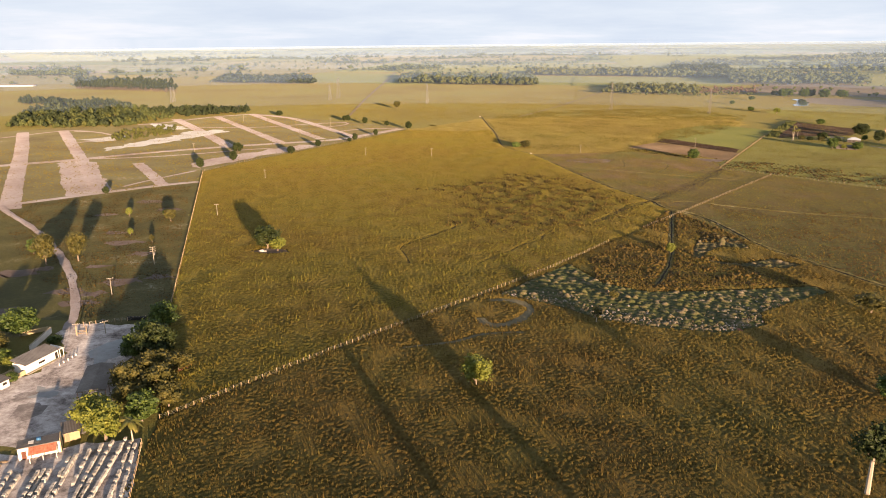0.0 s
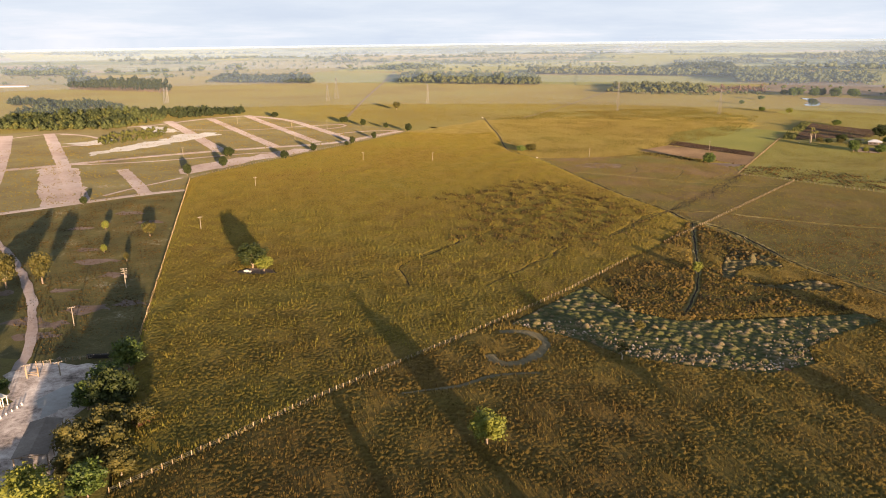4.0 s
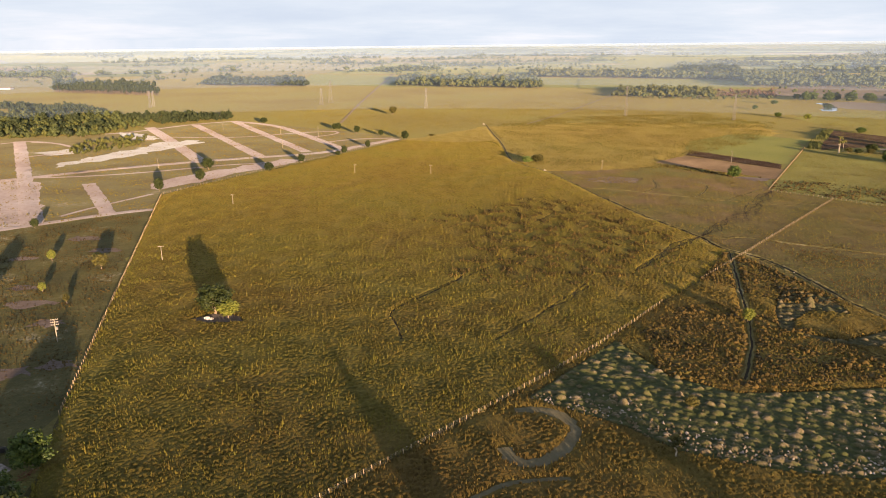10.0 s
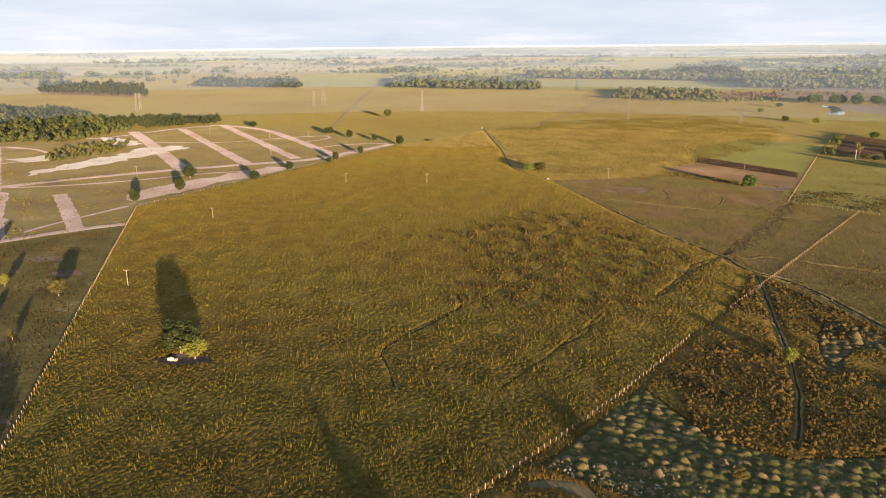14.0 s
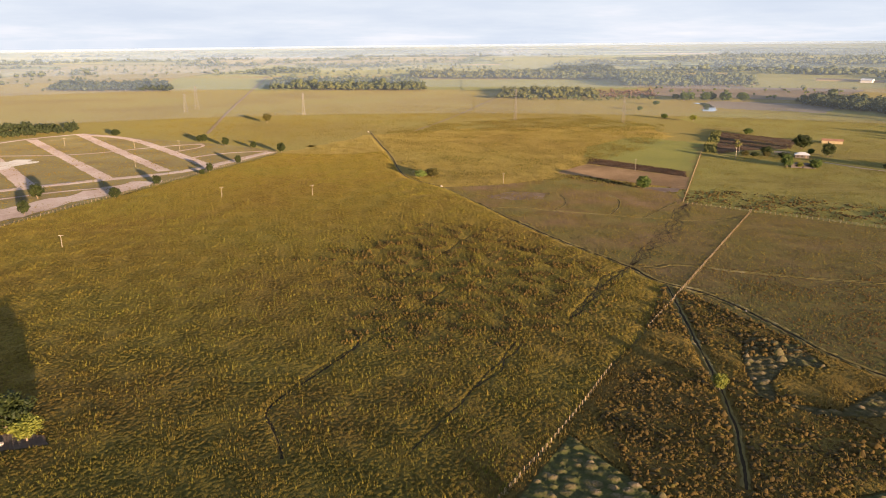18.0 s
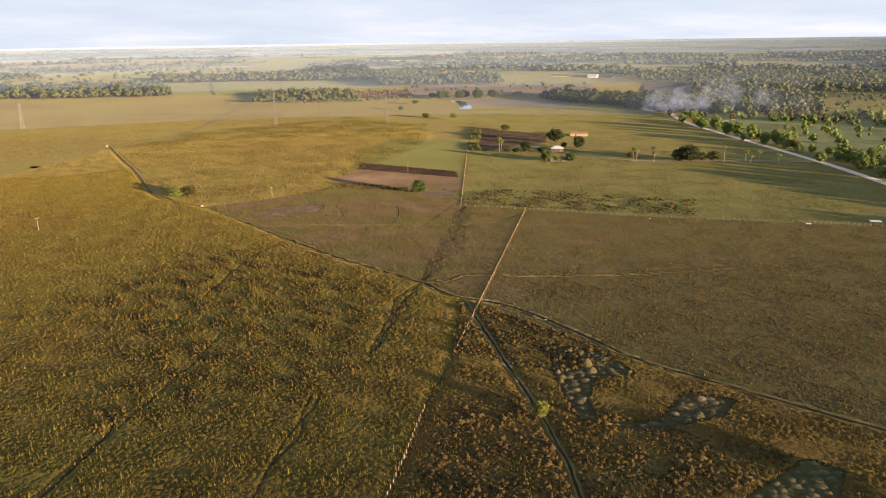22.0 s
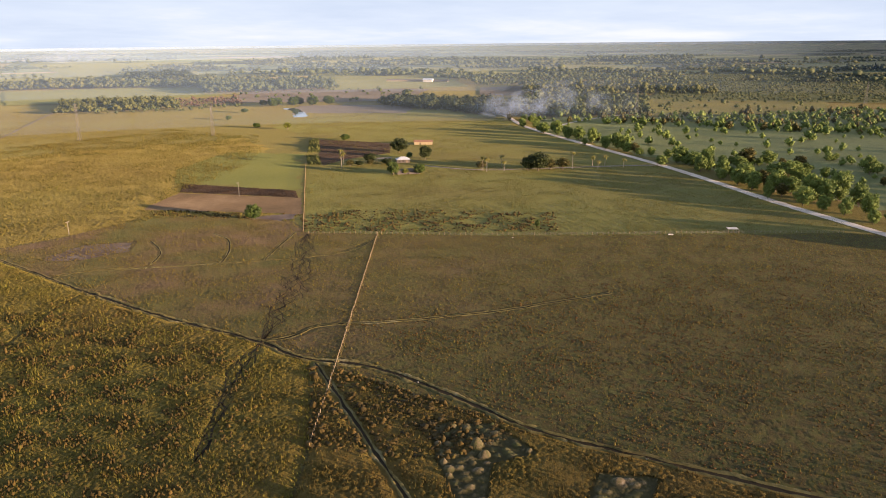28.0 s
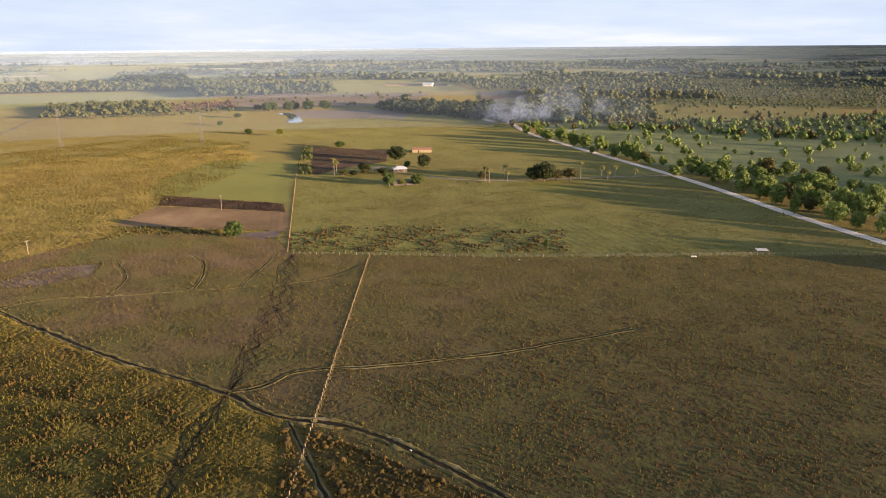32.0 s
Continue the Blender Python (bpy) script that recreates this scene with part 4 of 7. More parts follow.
M_SCRUBLEAF = mat("scrub_leaf", [(0, (0.0813, 0.1170, 0.0289)), (0.5, (0.1382, 0.1922, 0.0434)), (1, (0.2030, 0.2591, 0.0555))], 0.05, 0.5, rand="island", vary=0.22, bump=0, rough=0.7, through_light=0.15)
KINDS = {
    "field": [make_tree(10, 10, s, 2300, 0.42, 0.14, M_LEAF, label="dense green broadleaf tree standing in pasture", lobes_n=16) for s in (1, 2)],
    "dark": [make_tree(10, 10, s, 2400, 0.42, 0.12, M_LEAFD, label="dense dark-green mango tree", lobes_n=18) for s in (4, 5)],
    "yellow": [make_tree(10, 10, s, 1700, 0.40, 0.20, M_LEAFY, label="yellow-green tree with an airy crown", lobes_n=13) for s in (7, 8)],
    "brown": [make_tree(10, 10, s, 1500, 0.38, 0.24, M_LEAFB, label="thin brownish tree with sparse foliage", lobes_n=14) for s in (10, 11)],
    "scrub": [make_tree(10, 10, s, 1500, 0.44, 0.06, M_SCRUBLEAF, label="bushy green scrub tree", lobes_n=15) for s in (13, 14)] + [make_tree(10, 10, s, 1500, 0.44, 0.06, M_SCRUBLEAF, label="bushy yellow-green scrub tree", lobes_n=16) for s in (15, 16)] + [make_tree(10, 8, 17, 1300, 0.42, 0.15, M_LEAFB, label="slender dull-green scrub tree", lobes_n=13)],
}
used = set()


def tree(x, y, h, w=None, kind="field", v=None, label="", group=""):
    """A tree of that height and width at a place on the plan."""
    v = random.randrange(len(KINDS[kind])) if v is None else v
    w = w or h
    base = KINDS[kind][v]
    m = Matrix.LocRotScale((x, y, 0), Euler((0, 0, random.uniform(0, 6.28))), None)
    ob = copy_thing(base, m) if (kind, v) in used else base
    used.add((kind, v))
    ob.matrix_basis = m @ Matrix.Diagonal((w / 10, w / 10, h / 10, 1))
    if label:
        ob["label"] = label
    if group:
        ob["group"] = group
    return ob


for x, y, h, w, k in ((-79, 308, 10.6, 12.5, "field"), (-73.5, 304, 6.5, 8, "yellow"), (197, 557, 8.6, 9, "dark"), (72, 621, 6.7, 13, "scrub"), (64, 622, 5.2, 9, "scrub"), (298, 445, 4, 3, "dark"), (9, 175, 8.8, 9.5, "yellow"), (100, 299.5, 5, 4.5, "yellow")) + (
                      (147, 228, 7.4, 11.5, "brown"), (117, 167, 7, 9, "dark"), (62, 242, 3.6, 3.7, "brown")) + (
                      (-134, 209, 9.5, 12, "dark"), (-143, 205, 8, 9, "dark"), (-133, 196, 6, 7, "brown"), (-128, 190, 4, 5, "dark"), (-124, 186, 3.5, 4, "yellow"), (-136, 186, 6, 7, "dark"), (-120, 203, 2.6, 5, "dark"), (-127, 180, 3.5, 6, "yellow"), (-118, 177, 3.0, 3.5, "dark")) + (
                      (-91, 216, 8.6, 9.5, "dark"), (-88, 199, 9.5, 11, "dark"), (-84, 191, 11.5, 12.5, "field"), (-91, 192, 8, 8, "dark"), (-78, 176, 10, 10, "brown"), (-82, 169, 10, 10, "brown"), (-74, 168, 9.5, 10, "brown"), (-79, 162, 8, 8.5, "brown"), (-79, 147.5, 10, 11, "yellow"), (-84, 152, 9.5, 10, "yellow"), (-74, 156, 8, 9, "dark"), (-70, 163, 7, 8, "brown"), (-75, 184, 6, 8, "brown")) + (
                      (-166, 284, 13.5, 10, "brown"), (-155, 289, 13, 9, "brown"), (-175, 300, 9, 8, "brown"), (-167, 369, 5, 3.6, "yellow"), (-141, 358, 7, 7, "brown"), (-146, 366, 5, 4, "dark"), (-180, 300, 7, 6, "dark"), (-150, 330, 4, 3, "yellow"), (-135, 318, 4, 2.5, "brown")) + (
                      (42, 87, 21, 3.8, "field"), (10, 100, 12.1, 2.6, "brown")):
    tree(x, y, h, w, k)
for x, y, h, w in ((-177, 515, 8.4, 6), (-162, 548, 8.3, 6.4), (-171, 593, 8.6, 9.4), (-125, 584, 7, 7), (-109, 622, 7.1, 5.8), (-82, 666, 7.2, 5.4), (-86, 658, 4, 4), (-66, 702, 6.7, 5.2), (-36, 753, 8.7, 7.2), (-61, 784, 6, 5.4), (-87, 801, 8.2, 6.6), (-110, 833, 7.4, 6.3), (-114, 833, 6.8, 5.2), (-203, 894, 6.8, 8.7), (-205, 425, 5, 4.5)):
    tree(x, y, h, w, "field", group="trees along the lot boundary", label="rounded dark-green tree beside the lot boundary fence")
for x, y, h, w, k in ((485, 1138, 6.3, 11, "dark"), (408, 955, 6, 9, "dark"), (424, 1060, 5.8, 8, "dark"), (426, 919, 8, 9, "yellow"), (420, 798, 6.4, 9.5, "dark"), (408, 698, 12.5, 15.8, "field"), (401, 655, 11, 10.5, "field"), (337, 615, 9.6, 9.9, "dark"), (353, 605, 7.6, 9.2, "dark"), (345, 611, 4.5, 5, "yellow")) + (
                      (358, 672, 7.4, 10, "field"), (336, 668, 5, 8, "brown"), (342, 664, 4.2, 7, "field"), (351, 662, 4.5, 7, "brown"), (362, 655, 5, 9, "field"), (395, 668, 5, 6, "dark"), (428, 557, 13.4, 17, "field"), (423, 562, 10, 12, "field"), (444, 547, 9.2, 12, "brown"), (437, 553, 8, 10, "brown"), (399, 588, 7, 8, "brown"), (437, 579, 7, 3, "brown")) + (
                      (560, 1195, 14, 16, "dark"), (575, 1205, 13, 17, "dark"), (592, 1190, 14, 18, "dark"), (620, 1180, 15, 20, "dark"), (645, 1172, 14, 19, "dark"), (608, 1200, 12, 16, "field"), (560, 1225, 9, 14, "field"), (660, 1190, 9, 12, "field")):
    tree(x, y, h, w, k)
tall = tree(-63, 990, 11, 11, "brown", label="flat-topped lone tree in open pasture")

# white-barked tree with a high crown
wt = make_tree(16.5, 9, 21, 1500, 0.45, 0.62, M_LEAF, M_WHITEBARK, "tall tree with white bark and a high crown", lobes_n=6)
wt.location = (87.5, 126.5, 0)
dead = make_tree(6, 4.5, 23, 160, 0.3, 0.35, M_LEAFB, M_WHITEBARK, "small bare grey tree beside the mounds", lobes_n=12)
dead.location = (51, 220, 0)

# trees beside the sandy road, and the scrub behind it
for x, y, h, w in ((675, 817, 9, 9), (635, 759, 9, 9), (604, 702, 12, 12), (601, 681, 16, 11), (589, 658, 13.5, 11), (591, 646, 13.5, 13), (565, 619, 7, 6), (582, 623, 15, 11), (557, 590, 12, 9.6), (565, 582, 13, 10), (548, 549, 6.5, 8)) + ((516, 508, 8, 10), (543, 507, 12.7, 12.7), (511, 473, 13, 10), (516, 469, 12, 6), (504, 452, 13, 10.4), (498, 432, 13, 11.5), (482, 430, 12, 10.5), (473, 416, 12.5, 10.8), (453, 397, 12, 5.7), (479, 404, 15, 14), (479, 394, 11.5, 12), (466, 377, 17, 15), (463, 367, 15.5, 12), (478, 366, 18, 13), (441, 349, 11, 8), (450, 340, 13, 10), (470, 352, 14, 12), (440, 325, 11, 10), (620, 722, 9, 8), (655, 778, 8, 8), (690, 806, 8, 9)):
    tree(x, y, h, w, "scrub", group="trees along the sandy road", label="leafy green tree beside the sandy road")
SCRUB = [(605, 700), (560, 570), (510, 440), (470, 345), (520, 260), (900, 330), (1150, 480), (1180, 600), (1060, 595), (830, 735), (760, 800), (700, 800)]
SX, SY = RNG.uniform(440, 1200, 1500), RNG.uniform(240, 820, 1500)
clump = np.sin(SX / 31 + SY / 47) + np.sin(SX / 17 - SY / 23 + 1) + 0.7 * np.sin(SY / 11)
ok = inside(SX, SY, SCRUB) & (clump > -0.2)
for x, y in sorted(zip(SX[ok], SY[ok]), key=lambda p: p[0] * 0.9 + p[1] * 0.5)[:95]:
    h = float(np.clip(RNG.lognormal(2.0, 0.38), 3.0, 14))
    tree(float(x), float(y), h, h * RNG.uniform(0.85, 1.25), "scrub", group="scattered scrub trees")
ROADSIDE, RSIDE = along([(690, 822), (639, 763), (574, 630), (519, 512), (482, 446), (452, 398), (423, 341), (380, 255)], 6.5)
for p, q in zip(ROADSIDE, RSIDE):
    if RNG.random() < (0.45 if p[1] < 560 else 0.7):
        side = q if q[0] > 0 else -q
        x, y = p + side * RNG.uniform(7, 24)
        h = float(np.clip(RNG.lognormal(2.2, 0.3), 4, 14)) * (0.75 if y > 600 else 1.0)
        tree(float(x), float(y), h, h * RNG.uniform(0.8, 1.15), "scrub", group="trees along the sandy road", label="leafy green tree beside the sandy road")
SCRUB_FAR = [(800, 760), (830, 735), (1060, 595), (1180, 600), (1150, 480), (900, 330), (820, 330), (860, 420), (760, 640), (690, 790)]
M_SCRUBLAND = mat("scrubland_grass", [(0, (0.0976, 0.1154, 0.0459)), (0.5, (0.1607, 0.1859, 0.0702)), (1, (0.2295, 0.2500, 0.0945))], 0.02, 0.2, bump=0.5)
patch("scrub_ground", SCRUB, M_SCRUBLAND, 0.034, "olive grass between scrub trees", 10, 2.5)


# ---- woods ----
def tree_piece(tri, seed, low=0.2, narrow=1.0):
    """A rough tree for far woods: leaf blades round a few lobes; unit height."""
    g = np.random.default_rng(seed)
    L = np.array([(0, 0, 0.72, 0.28), (0.2, 0.05, 0.55, 0.25), (-0.17, 0.14, 0.5, 0.25), (0.02, -0.22, 0.48, 0.24), (-0.08, -0.05, 0.36, 0.26)])
    L = L[:1 if tri < 20 else 2 if tri < 36 else 3 if tri < 66 else 5] * (1, 1, 1, 1.5 if tri < 20 else 1.2 if tri < 66 else 1.0)
    V, F = [], []
    for x, y, z, r in L:
        b = BALL_1[0] * r * 0.74 * (1 + g.normal(0, 0.3, (12, 1)))
        F.append(BALL_1[1] + 12 * len(V))
        V.append(b + (x, y, z))
    m = max(10, int(tri / 1.6))
    d = g.normal(0, 1, (m, 3))
    d /= np.linalg.norm(d, axis=1)[:, None]
    p = g.integers(0, len(L), m)
    c = L[p, :3] + d * (L[p, 3] * g.uniform(0.9, 1.15, m))[:, None]
    u = np.cross(d, g.normal(0, 1, (m, 3)))
    u /= np.linalg.norm(u, axis=1)[:, None]
    v = np.cross(d, u)
    q = g.uniform(0.08, 0.15, (m, 1))
    F.append(12 * len(L) + np.arange(m * 3).reshape(-1, 3))
    V = np.concatenate([*V, np.stack([c - u * q, c + u * q, c + v * q * 1.2], 1).reshape(-1, 3)])
    V[:, :2] *= narrow
    V[:, 2] = np.maximum(low + V[:, 2] * (1 - low), 0.0)
    return V, np.concatenate(F)


TRUNK_V = np.array([(0.012, 0, 0), (-0.008, 0.01, 0), (-0.008, -0.01, 0), (0.008, 0, 0.7), (-0.005, 0.006, 0.7), (-0.005, -0.006, 0.7)])
TRUNK_F = np.array([(0, 1, 4), (0, 4, 3), (1, 2, 5), (1, 5, 4), (2, 0, 3), (2, 3, 5)])


def wood(name, poly, n, h, material, label, tri=46, low=0.1, narrow=1.0, trunks=True, thick=1.05, rows=0.0):
    n = int(n * (1.4 if 60 > tri > 20 else 1.0))
    P = np.array(poly, float)
    X = RNG.uniform(P[:, 0].min(), P[:, 0].max(), n * 6)
    Y = RNG.uniform(P[:, 1].min(), P[:, 1].max(), n * 6)
    if rows:
        Y = np.round(Y / rows) * rows + RNG.normal(0, rows * 0.1, len(Y))
    k = inside(X, Y, poly)
    X, Y = X[k][:n], Y[k][:n]
    B = np.array([bend(x, y) for x, y in zip(X, Y)])
    root = None
    H = h * 0.82 * RNG.lognormal(0, 0.25, len(B)) * np.hypot(B[:, 0] - CX, B[:, 1] - CY) / np.hypot(X - CX, Y - CY)
    half = len(B) // 2
    V, F = tree_piece(tri, n, low, narrow)
    V2, F2 = tree_piece(tri, n + 1, low, narrow)
    root = scatter(name, V, F, B[:half, 0], B[:half, 1], B[:half, 2], H[:half] * thick, H[:half], material, 0.04, label, "woods")
    other = scatter("crowns", V2, F2, B[half:, 0], B[half:, 1], B[half:, 2], H[half:] * thick, H[half:], material, 0.04)
    other.parent = root
    if trunks:
        tr = scatter("trunks", TRUNK_V, TRUNK_F, B[:, 0], B[:, 1], B[:, 2], H * 1.6, H, M_TRUNKS, 0.05)
        tr.parent = root
    return root


wood("scrub_trees", SCRUB, 260, 7, M_SCRUBLEAF, "scattered bushy scrub trees", 90, -0.1, 1.1)
wood("scrub_trees", SCRUB_FAR, 330, 8, M_SCRUBLEAF, "scattered bushy scrub trees", 70, -0.1, 1.1)
wood("scrub_trees", SCRUB_FAR, 120, 9, M_LEAFB, "scattered dull scrub trees", 70, -0.1)
BROAD = [(-469, 766), (-347, 765), (-323, 861), (-347, 920), (-424, 985), (-512, 1002), (-542, 1002), (-521, 888)]
wood("woods", BROAD, 300, 7.2, M_WOOD, "mixed green woodland beside the building lots", 120, 0.0)
wood("woods", BROAD, 220, 7.6, M_WOODD, "dark green trees in mixed woodland", 120, 0.0)
wood("woods", BROAD, 60, 6.5, M_WOODG, "light-green trees in mixed woodland", 120, 0.0)
wood("woods", [(-480, 762), (-345, 762), (-330, 840), (-360, 850), (-470, 820)], 45, 5.0, M_WOODG, "sunlit light-green woodland edge", 120, -0.05)
wood("woods", [(-618, 1054), (-535, 1019), (-424, 985), (-428, 1008), (-511, 1071), (-569, 1091), (-651, 1111)], 230, 9.5, M_WOODD, "tall dark pines behind mixed woodland", 70, 0.1, 0.6)
wood("woods", [(-369, 920), (-312, 880), (-249, 930), (-256, 959), (-348, 985), (-389, 970)], 190, 7.8, M_WOODD, "dark green tree belt behind the building lots", 90, 0.05, 0.85)
wood("woods", [(-800, 850), (-620, 780), (-560, 800), (-640, 900), (-780, 960)], 90, 5.5, M_WOOD, "mixed green woodland beside the building lots", 70, 0.0)
wood("woods", [(-304, 655), (-268, 715), (-290, 781), (-330, 735), (-322, 690)], 150, 3.6, M_WOODG, "low bushy green copse beside white sand", 70, -0.1)
wood("woods", [(-704, 1399), (-478, 1306), (-549, 1440), (-768, 1534)], 900, 15.5, M_WOODD, "dense dark eucalyptus stand with pale trunks", 40, 0.35, 0.45)
wood("woods", [(-494, 1600), (-271, 1553), (-314, 1700), (-522, 1732)], 420, 13.1, M_WOODD, "dark wood in dry fields", 40)
wood("woods", [(-1134, 1915), (-909, 1876), (-1021, 2096), (-1250, 2108)], 260, 13.1, M_WOOD, "far dark tree belt", 30)
wood("woods", [(-96, 1565), (196, 1498), (223, 1797), (-99, 1866)], 800, 12.3, M_WOOD, "green woodland beyond the pasture", 40)
wood("woods", [(0, 1530), (196, 1496), (200, 1560), (0, 1600)], 120, 10.7, M_WOODG, "light-green woodland edge", 40)
wood("woods", [(222, 1937), (562, 1835), (627, 2044), (249, 2134)], 420, 14.8, M_WOODG, "light-green tree belt between plantations", 36)
wood("woods", [(600, 1530), (865, 1472), (1037, 1760), (695, 1790)], 520, 14.8, M_WOOD, "tall tree belt between plantations", 36, 0.2, 0.8)
wood("woods", [(278, 1281), (441, 1251), (507, 1435), (337, 1475)], 260, 9.02, M_WOODG, "yellow-green scrub woodland", 46, 0.0)
wood("woods", [(454, 1289), (539, 1248), (613, 1415), (501, 1419)], 110, 4.92, M_WOODP, "dry pinkish scrub", 46, -0.1, trunks=False)
# dark trees put a cloud-shadowed patch of far ground into leaf colour
wood("woods", [(660, 2149), (847, 2138), (964, 2478), (781, 2490)], 520, 13.1, M_WOODD, "dark tree block for a cloud-shadowed patch", 30)
wood("woods", [(691, 1108), (700, 855), (790, 900), (871, 1018), (767, 1191)], 520, 10.7, M_WOODD, "dark wood beyond the farm meadow", 56, 0.0)
wood("woods", [(715, 846), (790, 760), (860, 740), (1094, 895), (1098, 1077), (900, 1010)], 620, 10.7, M_WOOD, "mixed woodland along the far road", 50, 0.0)
wood("woods", [(1041, 1129), (1278, 873), (1501, 997), (1251, 1311)], 480, 11.5, M_WOODG, "light-green woodland", 40, 0.0)
wood("woods", [(1110, 893), (1342, 540), (2700, 880), (2043, 1404)], 5200, 4.51, M_WOOD, "dark young tree plantation in rows", 14, 0.0, 1.4, False, rows=22)
wood("woods", [(360, 1984), (711, 1717), (877, 1511), (974, 1658), (600, 2050)], 420, 14.8, M_WOOD, "tall tree belt", 36)
wood("woods", [(1150, 1330), (1500, 1050), (2006, 1383), (1388, 1749)], 520, 12.3, M_WOOD, "woodland behind the far field", 34)


def far_belts(a0, a1, count, r0, r1, material, label, seed):
    """Thin tree lines and small woods of the far plain, mostly lying across the view."""
    g = np.random.default_rng(seed)
    X, Y = [], []
    for _ in range(count):
        a, r = radians(g.uniform(a0, a1)), math.exp(g.uniform(math.log(r0), math.log(r1)))
        L, w = r * g.uniform(0.03, 0.15), g.uniform(12, 90)
        n = int(min(L / 13 * (1 + w / 60), 140))
        t = a + radians(90 + g.normal(0, 22))
        u, v = g.uniform(-L / 2, L / 2, n), g.normal(0, w / 2, n)
        X.append(CX + r * math.sin(a) + u * math.sin(t) + v * math.cos(t))
        Y.append(CY + r * math.cos(a) + u * math.cos(t) - v * math.sin(t))
    X, Y = np.concatenate(X), np.concatenate(Y)
    B = np.array([bend(x, y) for x, y in zip(X, Y)])
    H = 9.5 * g.lognormal(0, 0.3, len(X)) * np.hypot(B[:, 0] - CX, B[:, 1] - CY) / np.hypot(X - CX, Y - CY)
    V, F = tree_piece(14, seed, -0.1, 1.2)
    return scatter("woods", V, F, B[:, 0], B[:, 1], B[:, 2], H * 1.4, H, material, 0.06, label, "woods")


far_belts(-45, 5, 40, 2100, 6500, M_WOOD, "tree lines between pale far fields", 61)
far_belts(0, 40, 70, 2200, 11000, M_WOOD, "tree lines and woods of the far plain", 62)
far_belts(30, 88, 110, 2100, 11000, M_WOOD, "forest belts of the far plain", 63)
far_belts(20, 88, 40, 1900, 4200, M_WOODG, "sunlit tree lines between plantations", 64)
far_belts(20, 88, 40, 2000, 5000, M_WOODD, "dark eucalyptus belts on the far plain", 65)
# single trees dotted over the far pastures
for poly, n, h in (([(-749, 1791), (-362, 2131), (-150, 3048), (-953, 3270)], 60, 10), ([(-1250, 1500), (-500, 1480), (-300, 1760), (-960, 2050)], 40, 10), ([(530, 1326), (776, 1151), (1026, 1376), (755, 1623)], 40, 8), ([(300, 1240), (500, 1200), (560, 1240), (350, 1290)], 25, 7), ([(829, 731), (1061, 591), (1294, 681), (1116, 909)], 45, 7), ([(-200, 2000), (500, 2000), (700, 3000), (-100, 3100)], 90, 12)):
    wood("far_trees", poly, n, h, M_WOOD, "scattered trees in far pasture", 46, 0.0, thick=1.2)


# ---- palms ----
def frond_mesh(length, seed):
    g = random.Random(seed)
    V, F = [], []
    n = 7
    for i in range(n + 1):
        s = i / n
        x, z = length * (s * 0.92), length * (0.42 * s - 0.75 * s * s)
        w = length * 0.17 * math.sin(math.pi * min(1, s * 0.85 + 0.12)) * g.uniform(0.85, 1.15)
        V += [(x, -w, z - w * 0.45), (x, 0, z), (x, w, z - w * 0.45)]
    for i in range(n):
        o = i * 3
        F += [(o, o + 1, o + 4, o + 3), (o + 1, o + 2, o + 5, o + 4)]
    return mesh_of("frond", V, F, M_FROND)


FRONDS = [frond_mesh(1.0, s) for s in (1, 2, 3)]


def palm(x, y, h, fl, label="slender coconut palm with drooping fronds"):
    root = tagged(new("palm_tree"), label, "palm")
    root.location = (x, y, 0)
    V, F = [], []
    lean = random.uniform(-0.06, 0.06)
    pts = [(lean * h * (k / 6) ** 2, 0.3 * lean * h * k / 6, h * k / 6 - (0.2 if k == 0 else 0)) for k in range(7)]
    for k in range(6):
        limb(V, F, pts[k], pts[k + 1], 0.20 - 0.015 * k, 0.185 - 0.015 * k, 6)
    put("trunk", mesh_of("trunk", V, F, M_WHITEBARK), root)
    n = 16
    for k in range(n):
        up = radians(random.uniform(-50, 8) if k % 2 else random.uniform(-15, 25))
        put("frond", FRONDS[k % 3], root, Matrix.LocRotScale(pts[-1], Euler((0, -up, 2 * math.pi * (k + random.uniform(-0.3, 0.3)) / n)), (fl * random.uniform(0.8, 1.15),) * 3))
    return root


palm(-72, 146, 6.0, 3.6, "young coconut palm beside the block yard")
for x, y, h in ((330, 671, 13), (338, 680, 9), (328, 668, 10), (397, 584, 10.5), (396, 579, 10), (420, 587, 8.5), (407, 572, 7.5), (452, 544, 13), (474, 542, 7.5), (483, 537, 7.5), (486, 522, 6.5), (466, 531, 6)):
    palm(x, y, h, 3.1)
for x, y in ((-122, 184), (-119, 189), (-125, 190)):
    palm(x, y, 1.6, 2.2, "low banana plant with broad leaves")


# ---- poles and towers ----
def box(bm, x0, y0, z0, x1, y1, z1):
    vs = [bm.verts.new(p) for p in ((x0, y0, z0), (x1, y0, z0), (x1, y1, z0), (x0, y1, z0), (x0, y0, z1), (x1, y0, z1), (x1, y1, z1), (x0, y1, z1))]
    for f in ((0, 3, 2, 1), (4, 5, 6, 7), (0, 1, 5, 4), (1, 2, 6, 5), (2, 3, 7, 6), (3, 0, 4, 7)):
        bm.faces.new([vs[i] for i in f])


def part(name, bm, material, parent, label="", m=None, bevel=0.0):
    if bevel:
        bmesh.ops.bevel(bm, geom=bm.edges[:], offset=bevel, segments=1, affect="EDGES")
    me = bpy.data.meshes.new(name)
    bm.to_mesh(me)
    bm.free()
    me.materials.append(material)
    return put(name, me, parent, m, label)


def boxes(name, dims, material, parent, label="", m=None, bevel=0.0):
    bm = bmesh.new()
    for d in dims:
        box(bm, *d)
    return part(name, bm, material, parent, label, m, bevel)


